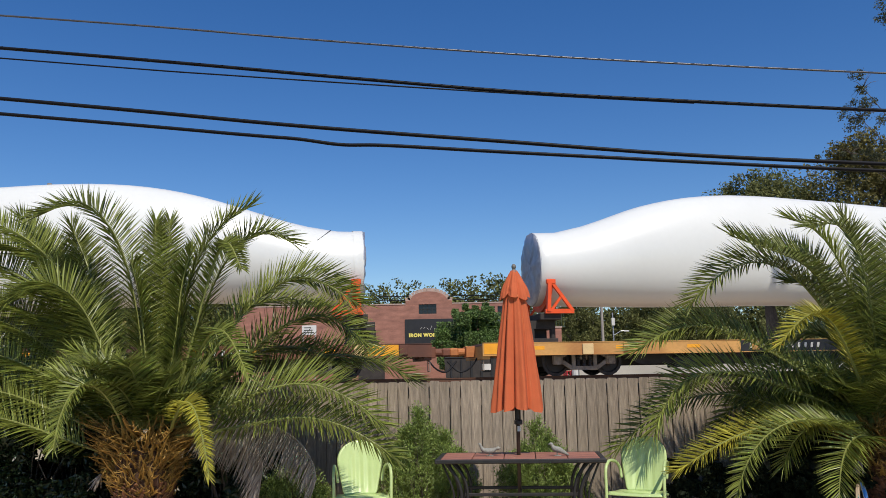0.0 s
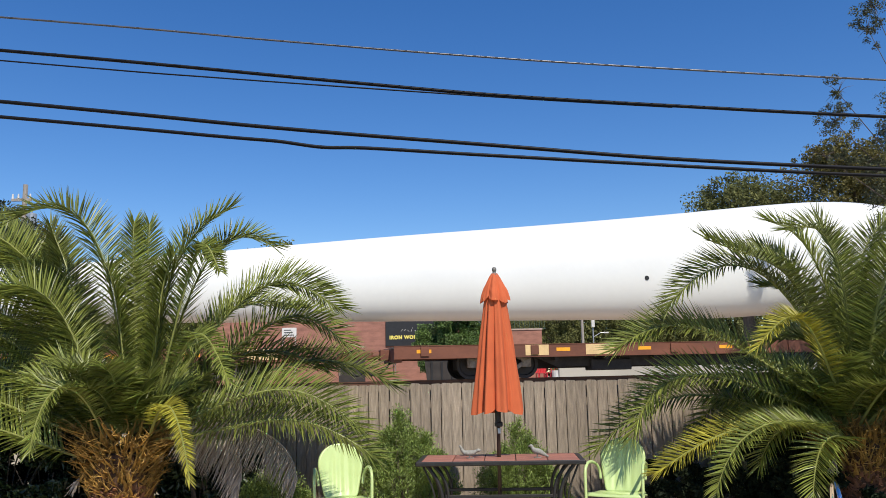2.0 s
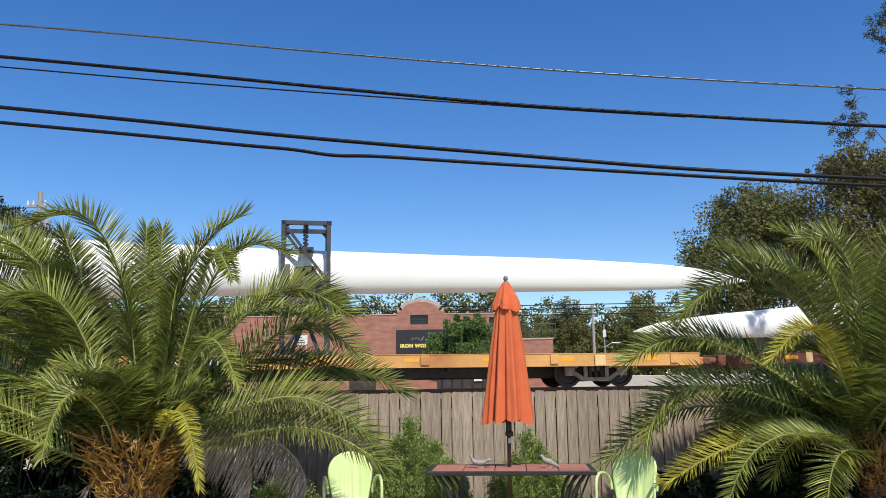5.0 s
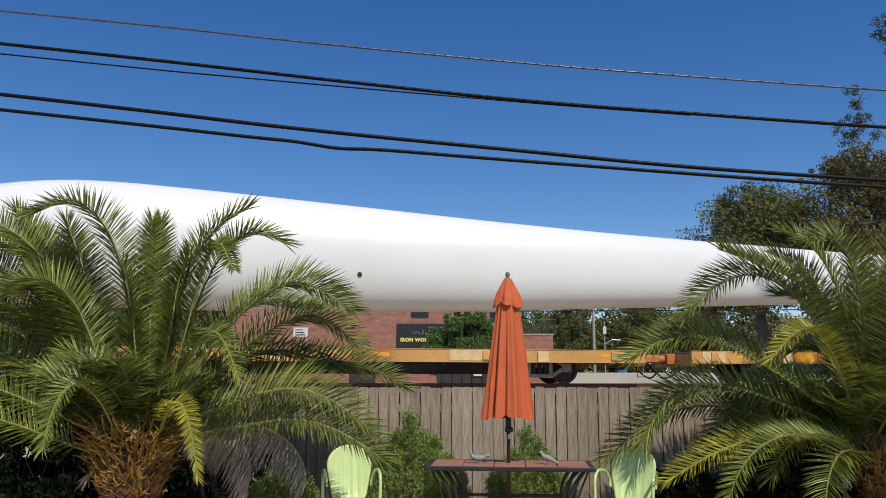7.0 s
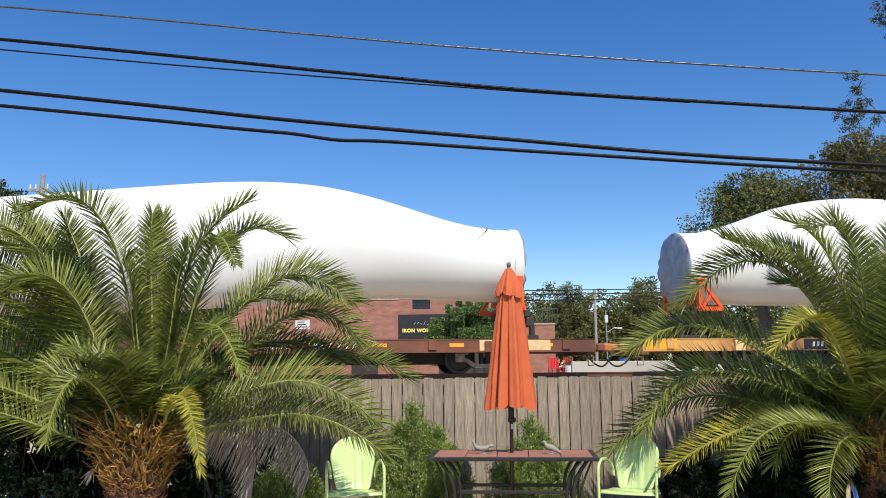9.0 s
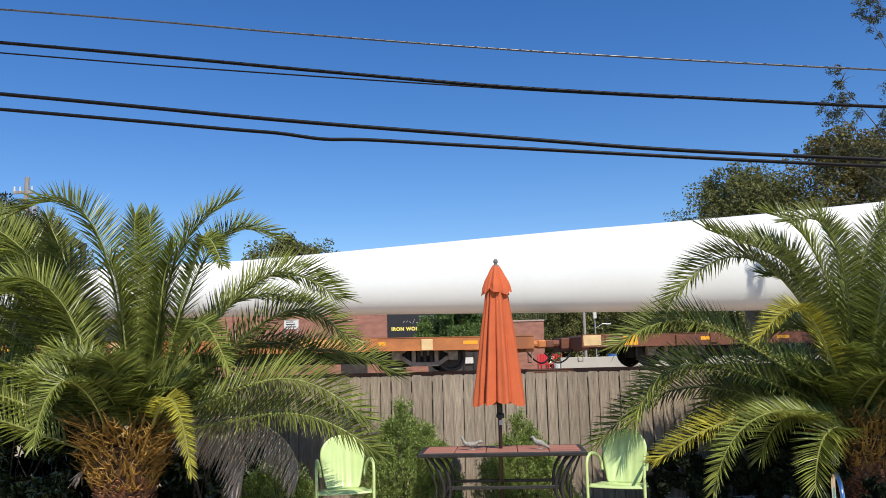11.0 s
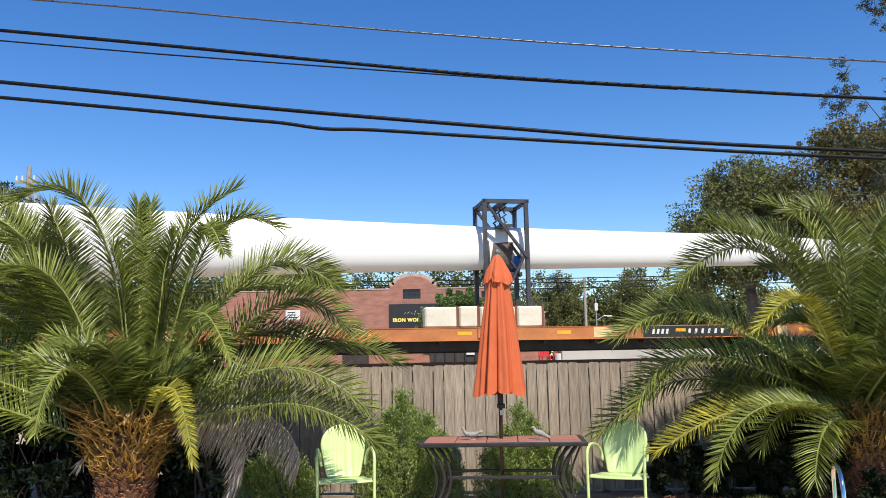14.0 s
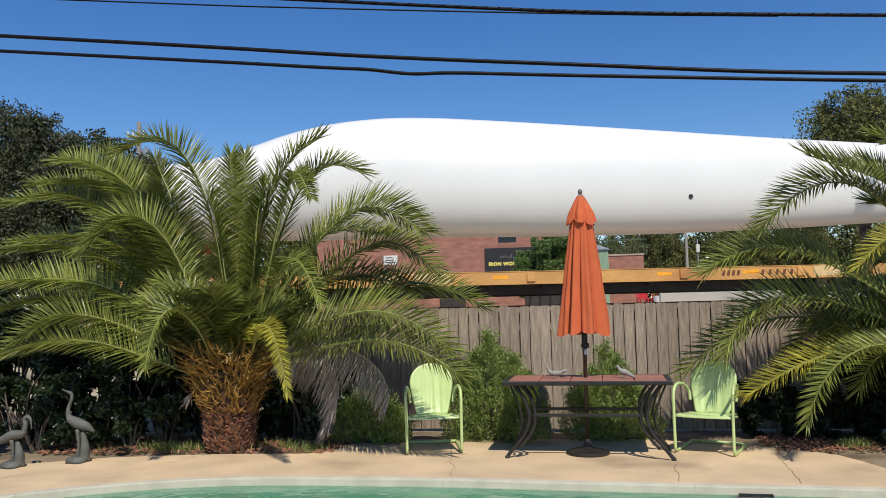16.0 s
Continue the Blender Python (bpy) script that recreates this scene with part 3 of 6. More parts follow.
    for x, w, m in bits:
        part("paint_patch", add_box(bmesh.new(), x, x + w, -1.4285, -1.4205, DECK_Z - 0.35, DECK_Z - 0.02), m, car)
    for x, dark in words:
        if dark:
            part("lettering_panel", add_box(bmesh.new(), x - 0.3, x + 3.2, -1.427, -1.4205, DECK_Z - 0.37, DECK_Z - 0.015), M_BLACK, car)
        ink = M_LETTER if dark or paint is M_BROWN else M_BROWN
        for start, pitch, run in ((0.0, 0.16, 4), (1.27, 0.235, 6)):
            for i in range(run):
                v = [(0, -0.27), (0.085, -0.27), (0.12, -0.11), (0.035, -0.11)]
                at = Matrix.Translation((x + start + i * pitch, 0, DECK_Z))
                if ink.name not in SHARED:
                    ob = part("letter_bar", add_prism(bmesh.new(), v, -1.4325, -1.428), ink, car)
                    ob.matrix_basis = at
                    SHARED[ink.name] = ob.data
                else:
                    share("letter_bar", SHARED[ink.name], car, at)
        part("reflector", add_box(bmesh.new(), x + 0.84, x + 1.2, -1.4335, -1.429, DECK_Z - 0.2, DECK_Z - 0.1), M_REFL, car)
    for sx in (-9.38, 10.94):
        build_truck(car, sx)
        # Pads on yellow and orange cars get a paler colour for sunlit paint.
        part("jacking_pad", add_box(bmesh.new(), sx - 0.18, sx + 0.18, -1.49, -1.42, DECK_Z - 0.40, DECK_Z - 0.06, 0.012), M_PALE if paint is not M_BROWN else paint, car)
    MOVING.append((car, u))
    return car


def blade_station(v, flip):
    """Top, bottom and half thickness of a blade, v metres from its root; flip: the kind whose tip lies low."""
    if flip:
        top = span(v, (0, 6.2), (1.2, 6.21), (2.1, 6.40), (3.2, 6.75), (4.3, 7.1), (5.3, 7.38), (6.4, 7.58), (7.6, 7.67), (8.8, 7.67), (10.2, 7.57), (12.1, 7.38), (14, 7.17), (17.2, 6.84),
                   (21, 6.49), (24.3, 6.21), (28, 5.85), (35.2, 5.14), (42, 4.71), (47.4, 4.42), (51.8, 4.03), (53.7, 3.86), (54.8, 3.73), (55.7, 3.58), (56.3, 3.42), (56.7, 3.27))
        low = span(v, (0, 3.76), (1, 3.76), (4.3, 3.9), (6.4, 3.8), (8.4, 3.65), (10.3, 3.5), (12.2, 3.39), (14, 3.32), (20.3, 3.33), (32.4, 3.36), (42.4, 3.3), (47.4, 3.22), (51.9, 3.04), (54, 3.04), (55.3, 3.12), (56.2, 3.2), (56.7, 3.26))
    else:
        top = span(v, (0, 6.22), (1.0, 6.25), (1.9, 6.45), (3.0, 6.95), (4.6, 7.42), (6.3, 7.67), (8.0, 7.71), (10, 7.6), (12, 7.47), (16, 7.18), (20, 6.88), (24.4, 6.6), (28, 6.42), (31.5, 6.26), (35.8, 6.08), (40.5, 5.94), (45.2, 5.84), (49.3, 5.78), (52.4, 5.66), (53.7, 5.6), (55.1, 5.4), (55.8, 5.22), (56.3, 5.06))
        low = span(v, (0, 3.76), (1.7, 3.7), (5, 3.68), (8.8, 3.72), (12, 3.66), (15.9, 3.68), (19.9, 3.78), (24, 3.95), (29.2, 4.14), (33.7, 4.31), (39.8, 4.45), (46, 4.57), (51.9, 4.68), (53.3, 4.73), (54.8, 4.82), (55.6, 4.92), (56.3, 5.05))
    half = span(v, (0, 1.22), (2, 1.2), (6, 1.12), (10, 1.0), (20, 0.72), (35, 0.45), (48, 0.27), (54, 0.16), (56.7, 0.012))
    return top, low, half


def build_blade(root, way, flip, length, low_dot):
    """way: +1 when the tip points along +x from the root."""
    blade = thing("wind_turbine_blade", "huge glossy white wind turbine blade lying on railway flatcars", "turbine blade", "blades on the train")
    bm = bmesh.new()
    vs = [0, 0.3, 0.8, 1.2] + [1.2 + 0.55 * k for k in range(1, 24)] + list(np.linspace(14.6, 52, 44)) + list(np.linspace(52.3, length, 20))
    seg, rings = 36, []
    # soften the run of the outline
    for v in vs:
        ks = [blade_station(min(length, max(0, v + o)), flip) for o in (-0.9, -0.45, 0, 0.45, 0.9)] if 1 < v < length - 1.5 else [blade_station(v, flip)]
        top, low, half = [sum(k[i] for k in ks) / len(ks) for i in range(3)]
        mid, h = (top + low) / 2, (top - low) / 2
        lift = span(v, (0, 0), (4, 0.0), (9, 0.35), (57, 0.3))
        ring = []
        for k in range(seg):
            a = 2 * math.pi * k / seg
            c, s = math.cos(a), math.sin(a)
            # thickest below the middle, sharper at the upper trailing edge
            y = half * c * (1 - lift * 0.55 * s)
            ring.append(bm.verts.new((way * v * 1.009, y, mid + h * s)))
        rings.append(ring)
    for a, b in zip(rings, rings[1:]):
        for k in range(seg):
            bm.faces.new((a[k], a[(k + 1) % seg], b[(k + 1) % seg], b[k]))
    bm.faces.new(rings[-1])
    bmesh.ops.recalc_face_normals(bm, faces=bm.faces)
    part("shell", bm, M_WHITE, blade, smooth=True)
    # crumpled cover over the root
    bm = bmesh.new()
    rs = []
    for j, r in enumerate((1.235, 1.235, 1.2, 0.9, 0.55, 0.2)):
        ring = []
        for k in range(40):
            a = 2 * math.pi * k / 40
            x = (0.32, 0.02, -0.03, -0.05, -0.05, -0.04)[j]
            w = 0.10 * noise.noise((4.5 * math.cos(a) * r, 4.5 * math.sin(a) * r, root)) if j > 1 else 0.008 * math.sin(9 * a)
            ring.append(bm.verts.new((way * (x + w), r * math.cos(a), 4.98 + r * 1.01 * math.sin(a))))
        rs.append(ring)
    for a, b in zip(rs, rs[1:]):
        for k in range(40):
            f = bm.faces.new((a[k], a[(k + 1) % 40], b[(k + 1) % 40], b[k]))
            f.material_index = 1 if a is rs[0] else 0
    bm.faces.new(rs[-1])
    bmesh.ops.recalc_face_normals(bm, faces=bm.faces)
    part("root_cover", bm, [M_COVER, M_WHITE], blade, "crumpled silver plastic cover", smooth=True)
    v = low_dot[0]
    top, low, half = blade_station(v, flip)
    s = max(-0.95, min(0.95, (low_dot[1] - (top + low) / 2) / ((top - low) / 2)))
    lift = span(v, (0, 0), (4, 0.0), (9, 0.35), (57, 0.3))
    y = -half * math.sqrt(1 - s * s) * (1 - lift * 0.55 * s)
    bm = bmesh.new()
    add_cyl(bm, (way * v, y + 0.05, low_dot[1]), (way * v, y - 0.02, low_dot[1]), 0.075, seg=14)
    part("lifting_socket", bm, M_BLACK, blade)
    bm = bmesh.new()
    for k in range(7):
        a0 = radians(100 + 7 * k)
        p = [(way * (1.02 + 0.012 * k * k), -1.238 * math.sin(a0 - radians(90)) , 4.98 + 1.245 * math.cos(a0 - radians(90)))]
        if k:
            beam(bm, last_p, p[0], 0.03, 0.05)
        last_p = p[0]
    part("tape_mark", bm, M_FRAME, blade)
    MOVING.append((blade, root))
    if root == -118.0:
        TILT[blade] = Matrix.Rotation(radians(-0.1), 4, "Y")
    return blade


def build_root_stand(root, way):
    """The bright stand under a blade's root, on its dark pedestal."""
    st = thing("root_stand", "bright orange triangular steel blade stand on a dark pedestal", "blade stand", "orange stands under the blade roots")
    for y in (-1.32, 1.22):
        bm = bmesh.new()
        a, b, c = (way * 0.16, y, 3.47), (way * 0.22, y, 4.42), (way * 0.98, y, 3.47)
        beam(bm, a, b, 0.17, 0.12)
        beam(bm, (way * 0.3, y, 4.40), c, 0.11, 0.1)
        beam(bm, (way * 0.05, y, 3.47), (way * 1.0, y, 3.47), 0.10, 0.14)
        beam(bm, (way * 0.26, y, 3.5), (way * 0.60, y, 3.95), 0.08, 0.08)
        add_box(bm, min(way * 0.12, way * 0.42), max(way * 0.12, way * 0.42), y - 0.07, y + 0.07, 4.34, 4.5, 0.02)
        part("side_bracket", bm, M_ORANGE, st)
    bm = bmesh.new()
    for k in range(17):
        a = radians(205 + 130 * k / 16)
        p = (way * 0.3, 1.3 * math.cos(a), 4.98 + 1.3 * math.sin(a))
        if k:
            beam(bm, q, p, 0.12, 0.3)
        q = p
    part("saddle", bm, M_ORANGE, st)
    bm = add_box(bmesh.new(), min(-way * 0.45, way * 0.55), max(-way * 0.45, way * 0.55), -1.0, 1.0, DECK_Z, 2.62, 0.01)
    add_box(bm, min(-way * 0.35, way * 0.5), max(-way * 0.35, way * 0.5), -0.9, 0.9, 2.92, 3.2, 0.02)
    add_box(bm, min(-way * 0.1, way * 0.6), max(-way * 0.1, way * 0.6), -1.25, 1.25, 3.2, 3.42, 0.02)
    for x in (-0.28, 0.42):
        for y in (-0.8, 0.8):
            add_cyl(bm, (way * x, y, 2.6), (way * x, y, 2.95), 0.1)
    add_box(bm, min(-way * 0.1, way * 0.3), max(-way * 0.1, way * 0.3), -0.55, 0.55, 2.6, 2.95)
    part("pedestal", bm, M_UNDER, st, "dark turntable pedestal")
    MOVING.append((st, root))


def build_tip_frame(u, high):
    """The portal that carries the slender end of a blade in a sling."""
    fr = thing("tip_frame", "dark grey steel portal frame holding the blade in a sling", "support frame", "portal frames under the blade ends")
    top, base = (6.74, DECK_Z) if high else (5.70, DECK_Z + 0.02)
    mid, half = (5.05, 0.62) if high else (4.05, 0.66)
    for y, far in ((-0.74, 0), (0.66, 1)):
        bm = bmesh.new()
        for x in (0, 1.42):
            beam(bm, (x, y, base), (x, y, top), 0.13, 0.13)
        beam(bm, (-0.06, y, top - 0.06), (1.51, y, top - 0.06), 0.13, 0.13)
        beam(bm, (-0.1, y, base + 0.06), (1.55, y, base + 0.06), 0.16, 0.12)
        for x in (0, 1.42):
            s = 1 if x == 0 else -1
            add_prism(bm, [(x, base), (x + s * 0.3, base), (x, base + 0.35)], y - 0.02, y + 0.02)
            add_prism(bm, [(x, top - 0.1), (x + s * 0.22, top - 0.1), (x, top - 0.36)], y - 0.02, y + 0.02)
        part("portal", bm, M_FRAME, fr)
        bm = bmesh.new()
        beam(bm, (0.1, y - 0.04, top - 0.2), (1.4, y - 0.04, mid - 0.25), 0.13, 0.08)
        beam(bm, (0.12, y, base + 0.2), (1.4, y, mid - 0.05), 0.12, 0.08)
        part("brace", bm, M_FRAME, fr)
    for x, z, w in ((0.0, base + 0.12, 0.11), (0.0, top - 0.07, 0.11), (1.42, base + 0.12, 0.11), (1.42, top - 0.07, 0.11), (0.7, top - 0.07, 0.16)):
        bm = bmesh.new()
        beam(bm, (x, -0.74, z), (x, 0.66, z), w)
        part("cross_beam", bm, M_FRAME, fr)
    bm = bmesh.new()
    add_box(bm, 0.5, 0.95, -0.75, 0.75, mid + half + 0.16, mid + half + 0.24)
    for y in (-0.6, 0.0, 0.6):
        for k in range(6):
            z0 = mid + half + 0.22 + k * (top - mid - half - 0.3) / 6
            add_cyl(bm, (0.62 + 0.1 * (k % 2), y, z0), (0.72 - 0.1 * (k % 2) + 0.06, y, z0 + (top - mid - half - 0.3) / 6), 0.03, seg=6)
    part("chain", bm, M_FRAME, fr, "hanging chain hoist")
    half_t = 0.34 if high else 0.36
    for name, x0, x1, m, grow in (("sling", 0.32, 1.02, M_STRAP, 0.05), ("pad", 1.06, 1.30, M_BLUE if high else M_TARP, 0.07), ("pad", 0.06, 0.22, M_TARP, 0.07)):
        bm = bmesh.new()
        rings = []
        for x in (x0, x1):
            rings.append([bm.verts.new((x + (0.12 * math.sin(2 * math.pi * k / 28) if name == "sling" else 0), (half_t + grow) * math.cos(2 * math.pi * k / 28) * (1 - 0.16 * math.sin(2 * math.pi * k / 28)), mid + (half + grow) * math.sin(2 * math.pi * k / 28))) for k in range(28)])
        for k in range(28):
            s = math.sin(2 * math.pi * (k + 0.5) / 28)
            if name == "sling" or s < (-0.25 if x0 > 1 else 0.9):
                bm.faces.new((rings[0][k], rings[0][(k + 1) % 28], rings[1][(k + 1) % 28], rings[1][k]))
        bmesh.ops.delete(bm, geom=[v for v in bm.verts if not v.link_faces], context="VERTS")
        ext = bmesh.ops.extrude_face_region(bm, geom=list(bm.faces))
        for v in ext["geom"]:
            if isinstance(v, bmesh.types.BMVert):
                d = Vector((0, v.co.y, v.co.z - mid))
                v.co += d.normalized() * 0.025
        bmesh.ops.recalc_face_normals(bm, faces=bm.faces)
        part(name, bm, m, fr, "grey-brown webbing sling" if name == "sling" else "")
    bm = bmesh.new()
    for z in (mid + 0.25, mid - 0.35):
        beam(bm, (0.9, -0.52, z), (1.25, -0.54, z - 0.5), 0.16, 0.06)
    add_box(bm, 0.15, 1.3, -0.5, 0.5, mid - half - 0.22, mid - half - 0.09)
    beam(bm, (0.3, -0.4, base + 0.1), (1.0, -0.4, mid - half - 0.1), 0.13)
    beam(bm, (1.2, 0.4, base + 0.1), (0.5, 0.4, mid - half - 0.1), 0.13)
    part("cradle", bm, M_FRAME, fr)
    MOVING.append((fr, u))


def build_cargo(u, width, height, material, label):
    c = thing("strapped_crate", label, "crate", "crates beside the portal frames")
    bm = add_box(bmesh.new(), 0, width, -1.38, -0.85, DECK_Z + 0.012, DECK_Z + height, 0.05)
    bmesh.ops.subdivide_edges(bm, edges=bm.edges, cuts=3, use_grid_fill=True)
    for v in bm.verts:
        v.co += Vector((0.3, 1, 1)) * 0.018 * noise.noise(v.co * 2.5 + Vector((u, 0, 0)))
        v.co.z = max(v.co.z, DECK_Z + 0.01)
    part("tarp", bm, material, c, smooth=False)
    bm = add_box(bmesh.new(), width - 0.05, width + 0.02, -1.40, -0.84, DECK_Z + 0.01, DECK_Z + height + 0.02)
    part("strap", bm, M_BROWN, c)
    MOVING.append((c, u))


build_car(0, M_YELLOW, [(-3.8, True)], "weathered yellow flatcar with rust streaks carrying a blade root", bits=((-12.75, 1.0, M_REFL), (3, 2.2, M_PALE)))
build_car(1, M_BROWN, [(6.36, False)], "dark brown rusty flatcar with amber reflectors",
          bits=((1.93, 0.43, M_PALE), (-8.61, 0.77, M_PALE), (-6.59, 0.97, M_PALE), (12.43, 0.94, M_REFL), (12.02, 0.3, M_PALE)), amber=(2.42, 4.44, 9.0, -12.1, -7.58, -4.8, 10.98, -1.9))
build_car(2, M_BROWN, [(-7.96, False)], "dark brown flatcar with pale paint patches under a portal frame",
          bits=((2.44, 2.16, M_PALE), (-4.74, 1.21, M_PALE), (-10.54, 0.24, M_PALE), (11.6, 0.9, M_PALE)), amber=(-5.22, -8.86, -11.3, 4.93, -2.89, 7.5, 9.8, 0.1))
build_car(3, M_YELLOW, [(-3.4, True)], "weathered orange-yellow flatcar with faded patches", bits=((-9.1, 0.9, M_REFL), (-12.4, 0.8, M_PALE)))
build_car(4, M_YELLOW, [(-6.73, True)], "weathered yellow flatcar with black lettering panel",
          bits=((-0.92, 0.52, M_PALE), (2.22, 0.72, M_PALE), (0.04, 0.63, M_OFFW), (7.95, 1.2, M_PALE), (-12.7, 0.36, M_REFL), (-12.2, 0.6, M_REFL), (-8.9, 0.6, M_PALE)), amber=(-2.27, 1.42, 5.6, 9.4, 12.9))
build_car(5, M_BROWN, [(4.2, False)], "reddish brown flatcar with one yellow end", bits=((10.6, 2.3, M_PALE), (-12.75, 0.6, M_PALE), (-11.38, 0.5, M_REFL)))
build_car(6, M_RUSTY, [(-6.55, True)], "rust-orange flatcar with black lettering panel", bits=((1.69, 0.38, M_PALE), (7, 2.0, M_YELLOW)), amber=(2.23, 5.6, 9.2, 12.1, -1.2, -7.5, -10.6))
build_car(7, M_RUSTY, [(6.25, True)], "rust-orange flatcar carrying cream strapped crates", bits=((4.25, 0.62, M_PALE), (-12.1, 0.3, M_REFL), (-9.08, 0.45, M_PALE), (-5.5, 1.2, M_PALE)), amber=(-0.23, 3.02, -3.4, -7.0, 11.6))
build_car(8, M_YELLOW, [(6.6, False)], "weathered orange-yellow flatcar under a blade root", bits=((9.6, 1.6, M_PALE), (-4.2, 2.2, M_PALE)))

for root, way in ((3.05, 1), (-2.65, -1), (-112.25, 1), (-118.0, -1), (-227.5, 1)):
    flip = way < 0
    build_blade(root, way, flip, 56.7 if flip else 56.3, (16.4, 4.68) if flip else (16.85 if root < -200 else 16.0, 4.82))
    build_root_stand(root, way)
for u, high in ((-44.87, False), (-160.07, False), (-71.7, True), (-186.9, True)):
    build_tip_frame(u, high)
for i, (x, w) in enumerate(((-189.05, 1.05), (-187.95, 0.62), (-187.28, 1.18), (-186.06, 0.85))):
    build_cargo(x, w, 0.66 + 0.02 * (i % 2), M_CARGO, "cream tarpaulin-wrapped crate strapped down on the flatcar deck")
for x, w in ((-46.4, 1.4), (-43.25, 2.7), (-161.6, 1.4), (-158.45, 2.7)):
    build_cargo(x, w, 0.52, M_TARP, "black tarpaulin-wrapped crate strapped down on the flatcar deck")


# ---- palms ----
SWAYING = []   # fronds that stir in the wind
def frond_bm(p0, p1, p2, p3, leaf=0.40, seed=0, turn=0.5, comb=62, droop=0.0):
    """A feather leaf along a bow p0..p3, with two rows of stiff narrow leaflets; turn tips its upper side forward."""
    rnd = random.Random(seed)
    p0, p1, p2, p3 = Vector(p0), Vector(p1), Vector(p2), Vector(p3)
    bm = bmesh.new()

    def at(t):
        return p0 * (1 - t) ** 3 + p1 * 3 * t * (1 - t) ** 2 + p2 * 3 * t * t * (1 - t) + p3 * t ** 3

    def way(t):
        return ((p1 - p0) * (1 - t) ** 2 + (p2 - p1) * 2 * t * (1 - t) + (p3 - p2) * t * t).normalized()

    line = [at(k / 14) for k in range(15)]
    length = sum((q - p).length for p, q in zip(line, line[1:]))
    add_tube(bm, line, [0.013 * (1 - 0.8 * k / 14) + 0.003 for k in range(15)], 5)
    for f in bm.faces:
        f.material_index = 1
    n = int(max(22, length * comb))
    flat = (p3 - p0).cross(Vector((0, 0, 1)))
    flat = flat.normalized() if flat.length > 0.05 else Vector((1, 0, 0))
    for i in range(n):
        t = 0.13 + 0.865 * (i + rnd.uniform(-0.15, 0.15)) / (n - 1)
        t = min(0.995, t)
        o, d = at(t), way(t)
        side = d.cross(Vector((0, 0, 1)))
        side = (side.normalized() * 0.7 + flat * 0.3).normalized() if side.length > 0.15 else flat
        side = (side - d * side.dot(d)).normalized()
        nor = side.cross(d).normalized()
        front = Vector((0, -1, 0))
        nor = (nor + (front - d * front.dot(d)) * turn).normalized()
        side = d.cross(nor).normalized()
        L = 0.96 * leaf * min(1.0, 0.42 + 2.6 * t) * (1 - 0.40 * max(0, t - 0.6) / 0.4) * rnd.uniform(0.92, 1.06)
        sweep = 0.42 + 0.28 * t + 0.5 * max(0, t - 0.88) / 0.12
        for s in (-1, 1):
            a = rnd.gauss(0, 0.045)
            lift = (0.16, 0.48)[(i // 2) % 2] + rnd.uniform(-0.07, 0.07)
            dirn = (side * s * math.cos(sweep + a) + d * math.sin(sweep + a) + nor * lift).normalized()
            dirn = (dirn * (1 - droop) + Vector((-0.55 * droop + rnd.uniform(-0.2, 0.2) * droop, 0, -droop))).normalized()
            end = o + dirn * L + Vector((0, 0, -0.06 * L * rnd.uniform(0.2, 1.6)))
            m = o + dirn * L * 0.45
            wide = d - dirn * d.dot(dirn)
            wide = Matrix.Rotation(rnd.uniform(-0.6, 0.6), 3, dirn) @ wide.normalized()
            fold = wide.cross(dirn).normalized() * 0.0045
            wide = wide * rnd.uniform(0.0062, 0.0092)
            v = [bm.verts.new(q) for q in (o - wide * 0.5, o + wide * 0.5, m + wide + fold, m - wide + fold, end, o - fold, m - fold * 0.6)]
            for f in ((0, 5, 6, 3), (5, 1, 2, 6), (3, 6, 4), (6, 2, 4)):
                bm.faces.new([v[j] for j in f])
    return bm


